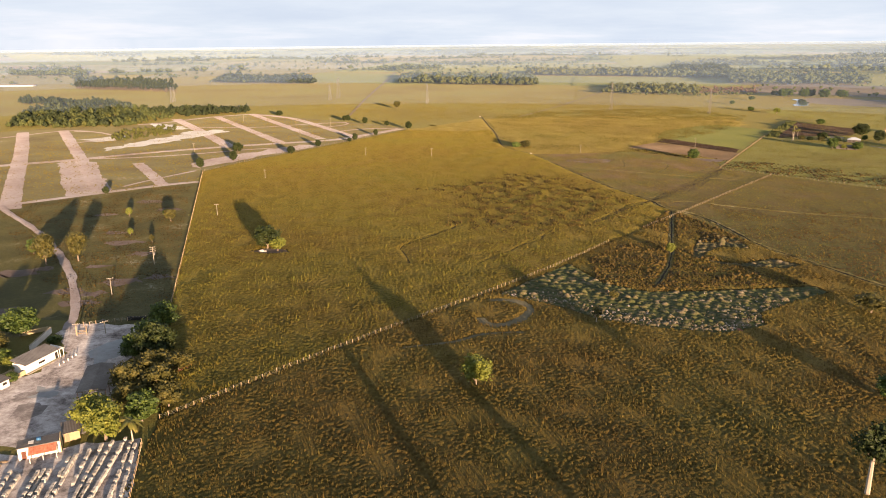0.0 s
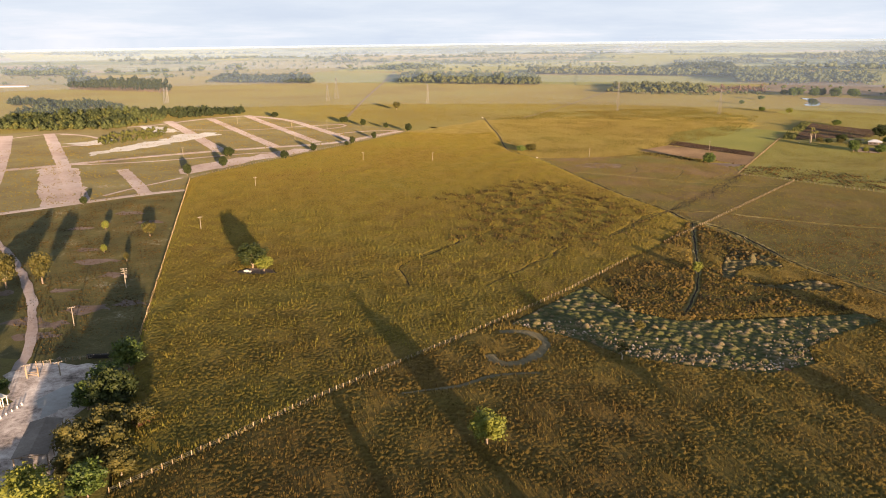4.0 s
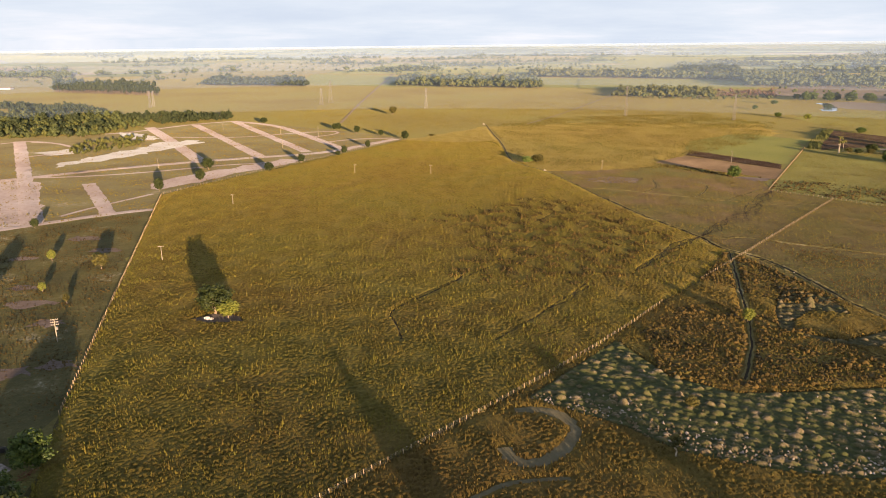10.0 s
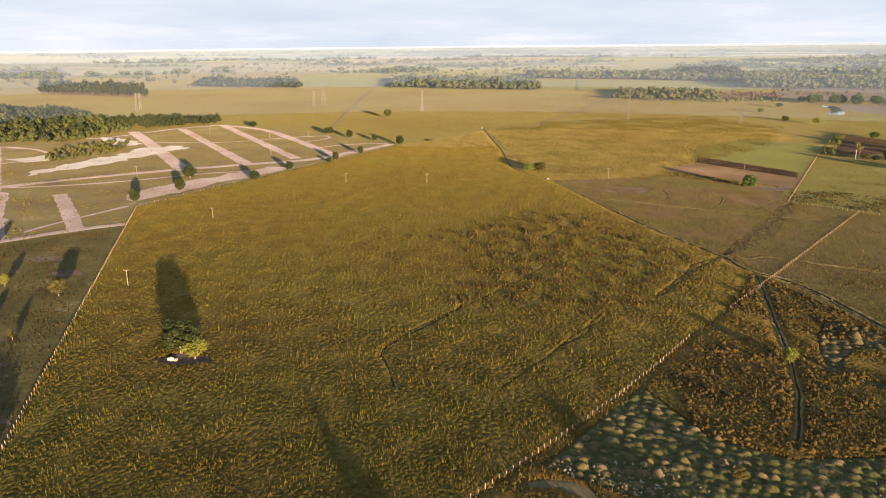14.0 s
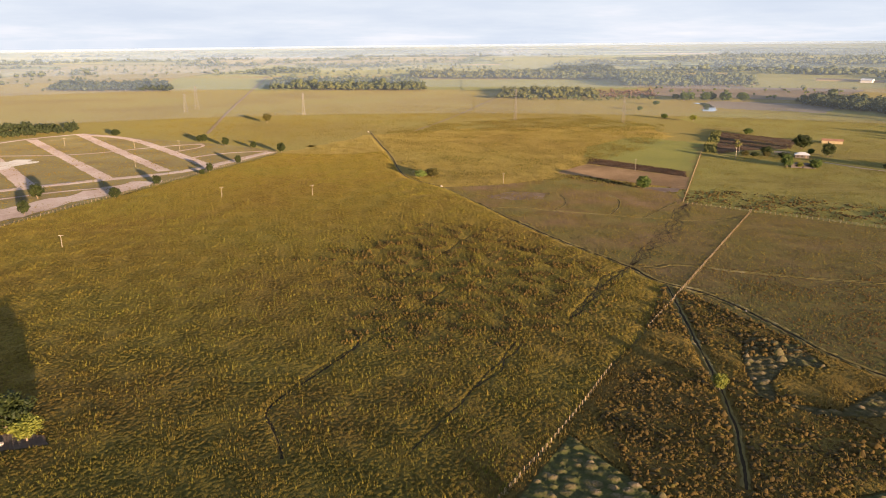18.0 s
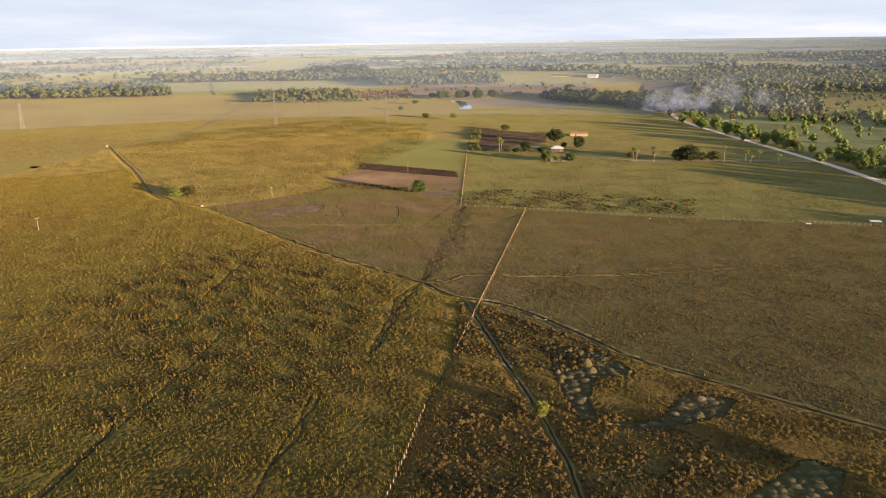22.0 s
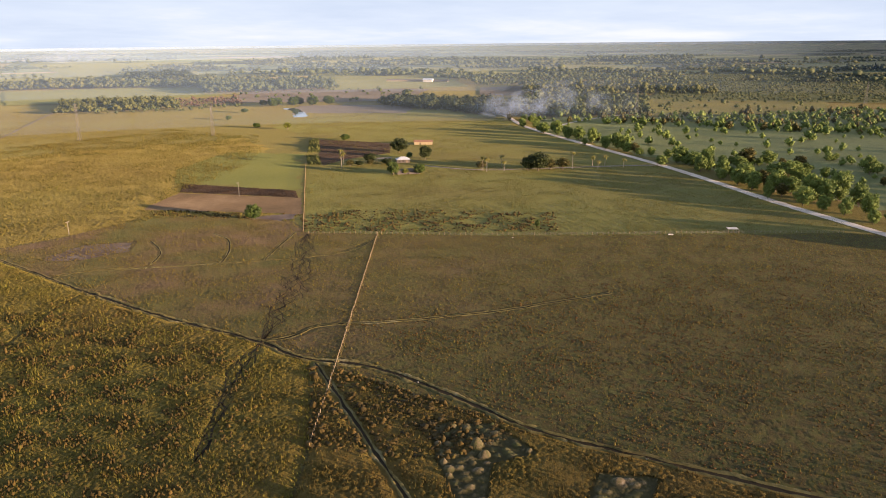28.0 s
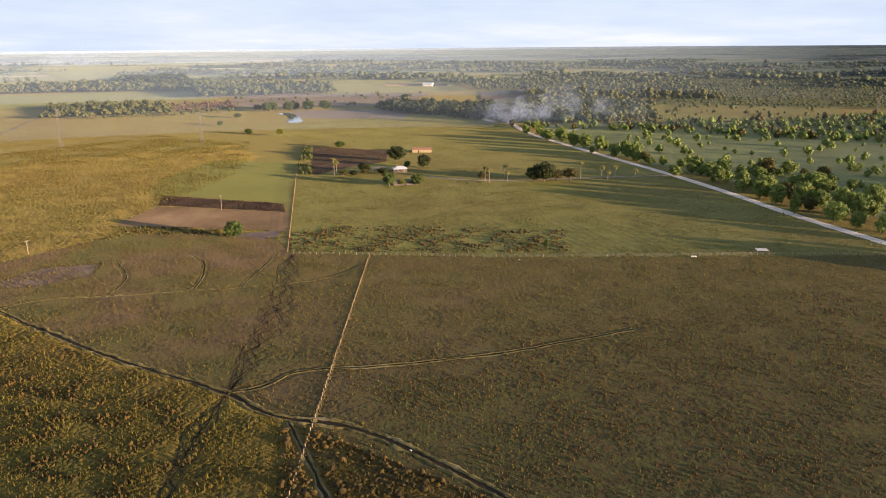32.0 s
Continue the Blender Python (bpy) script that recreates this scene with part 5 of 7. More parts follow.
def utility_pole(x, y, h, turn, arms=1, transformer=False, label="pale concrete utility pole with a crossarm"):
    root = tagged(new("utility_pole"), label, "pole")
    root.matrix_basis = pose(x, y, 0, 0, 0, turn)
    V, F = [], []
    limb(V, F, (0, 0, -0.2), (0, 0, h), 0.17, 0.10, 8)
    F.append(tuple(range(8, 16)))
    put("shaft", mesh_of("shaft", V, F, M_CONC), root)
    for k in range(arms):
        z = h - 0.25 - 0.85 * k
        boxes("crossarm", [(-1.1, 0.09, z - 0.07, 1.1, 0.21, z + 0.07)], M_CONC, root, bevel=0.01)
        for sx in (-1.0, -0.45, 0.45, 1.0):
            boxes("insulator", [(sx - 0.05, 0.10, z + 0.07, sx + 0.05, 0.20, z + 0.26)], M_WHITE, root, bevel=0.015)
    if transformer:
        V, F = [], []
        limb(V, F, (0.42, 0.1, h - 3.6), (0.42, 0.1, h - 2.6), 0.34, 0.34, 10)
        F += [tuple(range(9, -1, -1)), tuple(range(10, 20))]
        put("transformer", mesh_of("transformer", V, F, M_STEEL), root, label="grey drum transformer")
    return root


utility_pole(-121, 284.5, 7.6, 20, 3, True, "concrete utility pole with crossarms and a drum transformer")
utility_pole(-122, 247, 6.6, 30)
for x, y, h in ((-120, 368.5, 6.8), (-120.5, 477, 6), (-62.5, 576, 6.4), (-9, 571.5, 6.8), (220, 620, 8.6), (114.5, 590, 6.8), (-164, 802, 6.6), (-121, 773, 10), (-140, 700, 7), (-210, 600, 7), (-230, 830, 7), (323, 660, 8.5), (-116, 209, 4.2), (-108, 211, 4.2)):
    utility_pole(x, y, h, random.uniform(0, 40))


def tower(x, y, h, base, label="tall galvanised lattice transmission tower"):
    root = tagged(new("transmission_tower"), label, "tower")
    bx, by, bz = bend(x, y)
    root.matrix_basis = pose(bx, by, bz, 0, 0, random.uniform(10, 40))
    w = lambda z: base / 2 * (1 - z / h) + 0.45
    cs = ((-1, -1), (1, -1), (1, 1), (-1, 1))
    for sx, sy in cs:
        V, F = [], []
        limb(V, F, (sx * w(0), sy * w(0), -0.3), (sx * w(h), sy * w(h), h), 0.13, 0.09, 4)
        put("leg", mesh_of("leg", V, F, M_STEEL), root)
    V, F = [], []
    n = 9
    for k in range(n):
        z0, z1 = h * k / n, h * (k + 1) / n
        for (ax, ay), (cx2, cy2) in zip(cs, cs[1:] + cs[:1]):
            limb(V, F, (ax * w(z0), ay * w(z0), z0), (cx2 * w(z1), cy2 * w(z1), z1), 0.05, 0.05, 3)
            limb(V, F, (cx2 * w(z0), cy2 * w(z0), z0), (ax * w(z1), ay * w(z1), z1), 0.05, 0.05, 3)
    put("bracing", mesh_of("bracing", V, F, M_STEEL), root)
    for z in (h * 0.80, h * 0.89, h * 0.97):
        V, F = [], []
        r = h * 0.10
        for s in (-1, 1):
            limb(V, F, (0, 0, z + 0.8), (s * r, 0, z), 0.10, 0.06, 4)
            limb(V, F, (0, 0, z), (s * r, 0, z), 0.10, 0.06, 4)
        put("crossarm", mesh_of("crossarm", V, F, M_STEEL), root)
    return root


for x, y, h, b in ((226.5, 971.5, 36, 2.0), (341, 922, 30, 2.0), (-23, 1078, 28, 2.5), (-168, 1170, 32, 5), (-177, 1138, 24, 4), (-409, 1092, 23, 2), (-412, 1112, 22, 2), (746, 844, 33, 3.0), (807, 724, 38, 3.0), (1263, 614, 34, 3.0)):
    tower(x, y, h, b)


# ---- buildings ----
def placed(name, x, y, turn, label, category="house"):
    root = tagged(new(name), label, category)
    root.matrix_basis = pose(x, y, 0, 0, 0, turn)
    return root


def sheet_roof(parent, x0, y0, x1, y1, za, zb, material, along_x=True, n=None, label="", name="roof"):
    """A sloping roof of corrugated sheets, high side za, low side zb."""
    n = n or max(4, int((x1 - x0) / 0.28))
    V, F = [], []
    for j in range(2):
        for i in range(n + 1):
            z = (za if j == 0 else zb) + (0.05 if i % 2 else 0)
            V.append((x0 + (x1 - x0) * i / n, y0 if j == 0 else y1, z))
    k = len(V)
    V += [(x, y, z - 0.06) for x, y, z in V]
    for i in range(n):
        F += [(i, i + 1, n + 2 + i, n + 1 + i), (k + i, k + n + 1 + i, k + n + 2 + i, k + i + 1), (i, k + i, k + i + 1, i + 1), (n + 1 + i, n + 2 + i, k + n + 2 + i, k + n + 1 + i)]
    F += [(0, n + 1, k + n + 1, k), (n, k + n, k + 2 * n + 1, 2 * n + 1)]
    return put(name, mesh_of(name, V, F, material), parent, label=label)


def walls(parent, x0, y0, x1, y1, h, material, t=0.18):
    for nm, d in (("wall", (x0, y0, 0, x1, y0 + t, h)), ("wall", (x0, y1 - t, 0, x1, y1, h)), ("wall", (x0, y0 + t, 0, x0 + t, y1 - t, h)), ("wall", (x1 - t, y0 + t, 0, x1, y1 - t, h))):
        boxes(nm, [d], material, parent)


# long white house: local x runs along the front
hs = placed("house", -117.0, 182, 73, "low white house with a grey sheet roof")
walls(hs, 0, 0, 11.5, 4.6, 2.7, M_WHITE)
sheet_roof(hs, -0.4, -0.5, 11.9, 5.0, 2.75, 3.7, M_SHEET, label="grey fibre cement roof")
boxes("window", [(4.4, -0.04, 1.1, 6.6, 0.02, 1.7)], M_DARK, hs, "dark horizontal window")
boxes("door", [(10.3, -0.05, 0, 11.2, 0.02, 2.1)], M_DARK, hs, "near-black panel painted as an unlit doorway")
boxes("plinth", [(-0.2, -0.9, 0, 12.4, -0.02, 0.18)], M_CONC, hs)
boxes("porch_slab", [(11.5, -0.6, 0, 13.2, 4.0, 0.15)], M_CONC, hs)
for sx in (11.7, 13.0):
    boxes("porch_post", [(sx - 0.08, -0.5, 0.15, sx + 0.08, -0.34, 2.5)], M_WHITE, hs)
sheet_roof(hs, 11.5, -0.8, 13.4, 4.2, 2.6, 2.9, M_WHITE, name="porch_roof")
boxes("yard_wall", [(-4.6, 0.2, 0, -0.1, 0.4, 1.3), (-4.6, 0.4, 0, -4.4, 4.4, 1.3), (-4.6, 4.2, 0, -0.1, 4.4, 1.3)], M_CREAM, hs, "rough low rendered yard wall")

h2 = placed("hut", -119, 171, 70, "small white hut with a flat grey roof")
walls(h2, 0, 0, 4.2, 3.4, 2.3, M_WHITE)
sheet_roof(h2, -0.3, -0.6, 4.6, 3.7, 2.35, 2.7, M_SHEET)
boxes("door", [(0.5, -0.04, 0, 1.3, 0.02, 1.95)], M_DARK, h2)
boxes("window", [(2.2, -0.04, 1.0, 3.4, 0.02, 1.7)], M_DARK, h2)

gw = placed("garden_wall", -124.3, 197, 95, "long white garden wall", "wall")
boxes("wall_body", [(0, -0.15, 0, 14.5, 0.15, 2.0)], M_WHITE, gw, bevel=0.02)
boxes("coping", [(-0.05, -0.22, 2.0, 14.55, 0.22, 2.1)], M_CONC, gw)
gw2 = placed("garden_wall", -133.5, 209, 40, "low cream garden wall", "wall")
boxes("wall_body", [(0, -0.12, 0, 7.5, 0.12, 1.3)], M_CREAM, gw2, bevel=0.02)

# open shed: a sheet roof on posts
sd = placed("shed", -93.9, 164.0, 106, "open shed with a wide grey sheet roof on posts", "shed")
sheet_roof(sd, 0, -7.2, 16.2, -3.6, 3.6, 4.3, M_SHEET, name="roof_slope")
sheet_roof(sd, 0, -3.6, 16.2, 0, 4.3, 3.6, M_SHEET, name="roof_slope")
for px in (0.5, 5.5, 10.5, 15.7):
    for py in (-6.9, -0.3):
        boxes("post", [(px - 0.1, py - 0.1, 0, px + 0.1, py + 0.1, 3.55)], M_WOODEN, sd)
    boxes("tie_beam", [(px - 0.06, -7.0, 3.35, px + 0.06, -0.2, 3.5)], M_WOODEN, sd)
for px, py in ((1.5, -5.5), (2.5, -2.0), (-1.0, -6.2)):
    sk = placed("scrap_pile", -93.9 + math.cos(radians(106)) * px - math.sin(radians(106)) * py, 164.0 + math.sin(radians(106)) * px + math.cos(radians(106)) * py, random.uniform(0, 90), "dark pile of scrap timber beside the shed", "pile")
    for k in range(6):
        a = random.uniform(-0.6, 0.6)
        boxes("board", [(-0.9 + a, -0.5 + 0.17 * k, 0.0, 0.9 + a, -0.36 + 0.17 * k, 0.25 + 0.1 * random.random())], M_WOODEN if k % 2 else M_DARK, sk)

# house with the red tiled awning
h3 = placed("house", -94.6, 139.0, 25, "cream flat-roofed house with a red tiled awning")
walls(h3, 0, 0, 8.4, 3.6, 2.9, M_WHITE)
boxes("roof", [(-0.15, -0.1, 2.9, 8.55, 3.75, 3.08)], M_SHEET, h3, "flat grey roof with clutter")
boxes("gable_wall", [(8.4, 0.0, 0, 8.6, 3.6, 3.5)], M_CREAM, h3)
aw = boxes("awning", [(2.2, -2.4, 2.05, 7.9, -2.3, 2.15)], M_WOODEN, h3)
tile_bm = bmesh.new()
box(tile_bm, 0, 0, 0, 0.39, 0.46, 0.05)
tile_me = bpy.data.meshes.new("tile")
tile_bm.to_mesh(tile_me)
tile_bm.free()
tile_me.materials.append(M_TILE)
for r in range(6):
    for c in range(14):
        put("tile", tile_me, aw, pose(2.25 + c * 0.4, -2.45 + r * 0.41, 2.12 + r * 0.125 + (0.02 if c % 2 else 0), 17, 0, 0))
for px in (2.4, 5.0, 7.7):
    boxes("awning_post", [(px - 0.08, -2.4, 0, px + 0.08, -2.25, 2.08)], M_WHITE, h3)
boxes("door", [(0.7, -0.04, 0, 1.6, 0.02, 2.05)], M_RUST, h3, "brown wooden door")
boxes("window", [(3.4, -0.04, 1.0, 4.6, 0.02, 1.8)], M_DARK, h3)
V, F = [], []
limb(V, F, (4.2, 2.2, 3.08), (4.2, 2.2, 3.7), 0.5, 0.45, 10)
F.append(tuple(range(10, 20)))
put("water_tank", mesh_of("water_tank", V, F, M_BLUE), h3, label="small blue water tank")
for k in range(3):
    boxes("roof_sheet", [(1.0 + k * 1.1, 1.0, 3.1 + 0.03 * k, 2.2 + k * 1.1, 2.4, 3.13 + 0.03 * k)], M_WHITE if k % 2 else M_SHEET, h3)

h4 = placed("hut", -88.3, 146.6, 30, "small cream hut with a grey sheet roof")
walls(h4, 0, 0, 3.4, 4.5, 2.4, M_CREAM)
sheet_roof(h4, -0.3, -0.5, 3.8, 4.9, 2.45, 2.85, M_SHEET)
boxes("door", [(0.4, -0.04, 0, 1.2, 0.02, 1.95)], M_WOODEN, h4)
boxes("porch_post", [(0.0, -0.5, 0, 0.1, -0.4, 2.4)], M_WOODEN, h4)

# yard ground
patch("yard", [(-128, 150), (-124, 178), (-116, 180), (-113, 196), (-124, 212), (-122, 219), (-98, 219), (-93, 205), (-92, 190), (-88, 175), (-84, 160), (-84, 152), (-95, 146), (-110, 145)], M_YARD, 0.06, "pale ashy sand yard", 3, 0.8)
patch("yard_2", [(-110, 145), (-96, 141), (-84, 146), (-71, 148), (-60, 112), (-110, 112)], M_YARD, 0.065, "grey sandy block yard", 3, 0.4)
patch("burnt_spot", [(-108, 158), (-103, 156), (-100, 161), (-104, 166), (-109, 164)], M_ASH, 0.075, "blackened burnt spot on sand", 1.5, 0.5)
patch("burnt_spot_2", [(-112, 166), (-107, 168), (-108, 172), (-113, 171)], M_ASH, 0.075, "greyish ash spot on sand", 1.5, 0.5)
patch("white_yard_sand", [(-104, 205), (-95, 212), (-94, 196), (-101, 188), (-107, 196)], M_SAND, 0.07, "bright white yard sand", 2, 0.8)
patch("white_yard_sand_2", [(-109, 174), (-103, 175), (-103, 168), (-108, 168)], M_SAND, 0.08, "scattered white lime on sand", 1.2, 0.7)

# rows of stacked concrete blocks
bb = bmesh.new()
box(bb, -0.5, -0.32, 0, 0.5, 0.32, 0.5)
bmesh.ops.bevel(bb, geom=bb.edges[:], offset=0.03, segments=1, affect="EDGES")
block_me = bpy.data.meshes.new("block")
bb.to_mesh(block_me)
bb.free()
block_me.materials.append(M_BLOCK)
for (ax, ay), (cx2, cy2) in (((-76.8, 146.2), (-73.0, 119)), ((-78.6, 145.0), (-74.2, 119)), ((-74.3, 147.5), (-71.4, 119)), ((-72.7, 147.0), (-66.9, 119)), ((-71.1, 145.0), (-64.8, 121)), ((-82.8, 141.5), (-78.8, 119)), ((-83.6, 140.5), (-79.8, 119)), ((-80.4, 142.7), (-77.7, 129.4)), ((-86.6, 134.9), (-83.4, 119)), ((-87.6, 134.2), (-84.6, 119)), ((-91.1, 133.9), (-88.8, 119)), ((-93.6, 134.3), (-90.2, 119)), ((-85.4, 134.9), (-82.2, 119)), ((-75.6, 138.0), (-73.6, 122))):
    L = math.hypot(cx2 - ax, cy2 - ay)
    row = placed("block_row", ax, ay, math.degrees(math.atan2(cy2 - ay, cx2 - ax)), "long row of stacked pale concrete blocks", "block row")
    row["group"] = "block rows in the yard"
    x = 0.5
    while x < L:
        if random.random() > 0.06:
            top = random.random()
            for lv in range(2 if top > 0.35 else 1):
                put("block", block_me, row, Matrix.LocRotScale((x, random.uniform(-0.08, 0.08), lv * 0.5), Euler((0, 0, random.gauss(0, 0.05))), (random.uniform(0.85, 1.0), 1, 1)))
        x += random.uniform(1.0, 1.16)

# farmhouse group
f1 = placed("house", 372, 655, -32, "farmhouse with a pale bluish hipped roof")
walls(f1, 0, 0, 10, 7, 2.6, M_SHEET)
V = [(-0.6, -0.6, 2.6), (10.6, -0.6, 2.6), (10.6, 7.6, 2.6), (-0.6, 7.6, 2.6), (3.4, 3.5, 4.6), (6.6, 3.5, 4.6)]
put("roof", mesh_of("roof", V, [(0, 1, 5, 4), (1, 2, 5), (2, 3, 4, 5), (3, 0, 4), (3, 2, 1, 0)], M_PALEROOF), f1, label="pale bluish hipped roof")
for wx in (1.2, 4.2):
    boxes("window", [(wx, -0.04, 1.0, wx + 1.4, 0.02, 2.0)], M_DARK, f1)
boxes("door", [(7.4, -0.04, 0, 8.3, 0.02, 2.1)], M_WOODEN, f1)
f2 = placed("house", 340, 614, -30, "low old house with a dark sheet roof among trees")
walls(f2, 0, 0, 16, 6, 2.6, M_SHEET)
sheet_roof(f2, -0.4, -0.5, 16.4, 3.1, 2.65, 3.7, M_SHEET, name="roof_slope")
sheet_roof(f2, -0.4, 3.1, 16.4, 6.5, 3.7, 2.65, M_SHEET, name="roof_slope")
boxes("door", [(7.4, -0.04, 0, 8.3, 0.02, 2.0)], M_DARK, f2)
boxes("window", [(3, -0.04, 1.0, 4.2, 0.02, 1.9)], M_DARK, f2)
f3 = placed("house", 450, 728, -38, "low house with a faded clay tile roof")
walls(f3, 0, 0, 17, 6, 2.6, M_CREAM)
for y0, y1, za, zb in ((-0.6, 3, 2.6, 4.2), (3, 6.6, 4.2, 2.6)):
    sheet_roof(f3, -0.5, y0, 17.5, y1, za, zb, M_OLDTILE, name="roof_slope", label="faded brown clay tile roof")
boxes("door", [(5, -0.04, 0, 5.9, 0.02, 2.0)], M_DARK, f3)
f4 = placed("shed", 362, 668, -30, "small open farm shed with a pale sheet roof", "shed")
sheet_roof(f4, 0, 0, 12, 4, 2.8, 3.3, M_SHEET)
for px in (0.3, 6, 11.7):
    for py in (0.2, 3.8):
        boxes("post", [(px - 0.08, py - 0.08, 0, px + 0.08, py + 0.08, 2.8)], M_WOODEN, f4)

# field shelter and trough by the fence
sh = placed("field_shelter", 357.5, 373, -42, "small open field shelter with a white sheet roof", "shelter")
sheet_roof(sh, 0, 0, 5.2, 3.0, 2.3, 2.6, M_WHITE)
for px in (0.15, 5.0):
    for py in (0.15, 2.8):
        boxes("post", [(px - 0.07, py - 0.07, 0, px + 0.07, py + 0.07, 2.28)], M_WOODEN, sh)
tg = placed("feed_trough", 333, 391, -40, "pale low feed trough in pasture", "trough")
boxes("trough_body", [(0, 0, 0.15, 2.4, 0.9, 0.6)], M_WHITE, tg, bevel=0.03)
boxes("foot", [(0.2, 0.1, 0, 0.5, 0.8, 0.15), (1.9, 0.1, 0, 2.2, 0.8, 0.15)], M_WOODEN, tg)

# far sheds
for x, y, L, w, h, turn, m, lab in ((1150, 1690, 150, 18, 6, -55, M_CREAM, "long low cream farm shed far off"), (1195, 1600, 22, 16, 9, -55, M_WHITE, "white farm building far off"), (-900, 1480, 70, 14, 5, 5, M_PALEROOF, "long pale shed beside fields")):
    bx, by, bz = bend(x, y)
    q = tagged(new("farm_shed"), lab, "shed")
    q.matrix_basis = pose(bx, by, bz, 0, 0, turn)
    boxes("wall_body", [(0, 0, 0, L, w, h * 0.6)], m, q)
    V = [(-1, -1, h * 0.6), (L + 1, -1, h * 0.6), (L + 1, w + 1, h * 0.6), (-1, w + 1, h * 0.6), (-1, w / 2, h), (L + 1, w / 2, h)]
    put("roof", mesh_of("roof", V, [(0, 1, 5, 4), (2, 3, 4, 5), (1, 2, 5), (3, 0, 4), (3, 2, 1, 0)], M_PALEROOF if m is M_WHITE else M_TAN), q)


# ---- small things in the fields ----
def rock(x, y, s, material=M_ROCK, label="pale rock-like lump lying on the ground", category="rock"):
    bm = bmesh.new()
    bmesh.ops.create_icosphere(bm, subdivisions=2, radius=1)
    for v in bm.verts:
        n = noise.noise(v.co * 1.7 + Vector((x, y, 0)))
        v.co *= 1 + 0.35 * n
        v.co = Vector((v.co.x * s, v.co.y * s * 0.7, max(v.co.z * s * 0.5, -0.05)))
    me = bpy.data.meshes.new("rock")
    bm.to_mesh(me)
    bm.free()
    me.materials.append(material)
    ob = tagged(new("rock", me), label, category)
    ob.location = (x, y, 0)
    ob.rotation_euler = (0, 0, random.uniform(0, 6))
    return ob


# lumps between x 140 and 155 stand in for pale patches in the ditch
for x, y, s in ((-80.5, 303.5, 1.5), (-79, 303.0, 1.1), (273, 439, 0.7), (140.5, 352, 0.4), (143.8, 314.6, 0.4), (154.5, 288.2, 0.5), (73, 588, 1.2), (-85, 213, 0.5), (318, 668, 0.6), (46, 885, 1.6), (14, 163, 0.6), (-22, 217, 0.4)):
    rock(x, y, s)
rock(96, 213, 1.3, M_RUST, "low reddish shrub among mounds", "shrub")
tank = placed("water_trough", -106, 222.5, 2, "long black water trough beside the yard fence", "trough")
boxes("trough_body", [(0, -0.6, 0, 6.5, 0.6, 1.1)], M_BLACK, tank, bevel=0.05)
rock(-114, 222, 0.9, M_TAN, "heap of tan soil beside the yard fence", "heap")
gate = placed("gate", -116.5, 209.5, 14, "pale timber yard gate frame", "gate")
for gx in (0.0, 3.0, 8.5):
    boxes("gate_post", [(gx - 0.12, -0.12, 0, gx + 0.12, 0.12, 3.0)], M_POST, gate)
for z in (0.5, 1.0, 1.5):
    boxes("rail", [(0.12, -0.04, z, 2.88, 0.04, z + 0.1)], M_POST, gate)
for gx, gy in ((-110.6, 187.5), (-110.2, 189.2), (-109.8, 190.9), (-109.4, 192.6), (-109.2, 194.3)):
    b = placed("bollard", gx, gy, 0, "short white painted bollard", "bollard")
    V, F = [], []
    limb(V, F, (0, 0, 0), (0, 0, 0.7), 0.2, 0.16, 8)
    F.append(tuple(range(8, 16)))
    put("bollard_body", mesh_of("bollard_body", V, F, M_WHITE), b)
# heap of cut branches under the yard trees
for hx, hy in ((-77.5, 187), (-75, 184.5), (-91, 213)):
    br = placed("brush_pile", hx, hy, random.uniform(0, 180), "heap of dry reddish cut branches", "pile")
    V, F = [], []
    for k in range(60):
        a = (random.gauss(0, 1.1), random.gauss(0, 0.9), random.uniform(0.0, 0.7))
        limb(V, F, a, (a[0] + random.gauss(0, 1.0), a[1] + random.gauss(0, 1.0), a[2] + random.uniform(-0.1, 0.4)), 0.04, 0.02, 3)
    put("branches", mesh_of("branches", V, F, M_RUST), br)
for k, (lx, ly, a) in enumerate(((-98, 138, 10), (-98.5, 136.5, 6), (-98, 135, 14))):
    lg = placed("log_stack", lx, ly, a, "stack of long weathered timber logs", "logs")
    for j in range(5):
        V, F = [], []
        z = 0.14 + 0.24 * (j // 3)
        limb(V, F, (-3, 0.3 * (j % 3), z), (1.2, 0.3 * (j % 3) + random.gauss(0, 0.05), z), 0.13, 0.11, 6)
        F += [tuple(range(5, -1, -1)), tuple(range(6, 12))]
        put("log", mesh_of("log", V, F, M_WOODEN), lg)

# ---- relief of the pastures: one uneven sheet of tussocks each ----
MOUND = [(21, 248), (53, 285), (62, 260), (77, 250), (99, 251), (141, 256), (144, 249), (127, 240), (109, 228), (106, 217), (90, 211), (71, 215), (53, 222), (43, 233)]
MOUND_2 = [(129, 334), (140, 322), (138, 306), (127, 310), (116, 301), (112, 292), (124, 284), (142, 292), (150, 282), (140, 278), (118, 282), (108, 294), (113, 308), (119, 320)]
RING = [(13, 224), (14, 218), (21, 217), (28, 225), (31, 231), (30, 237), (24, 242), (17, 241)]
OLD_PATH = [(-12, 200), (-1, 203), (4, 204), (12, 211), (26, 212)]
AVOID = ((RING, 1.5), (OLD_PATH, 0.6), (DITCH_MAIN, 1.9), (DITCH_2, 1.2), (DITCH_3, 0.9), (TRACK, 1.6), (V_DITCH, 0.3), (BRANCH_1, 0.5), (BRANCH_2, 0.5), (BRANCH_3, 0.5))


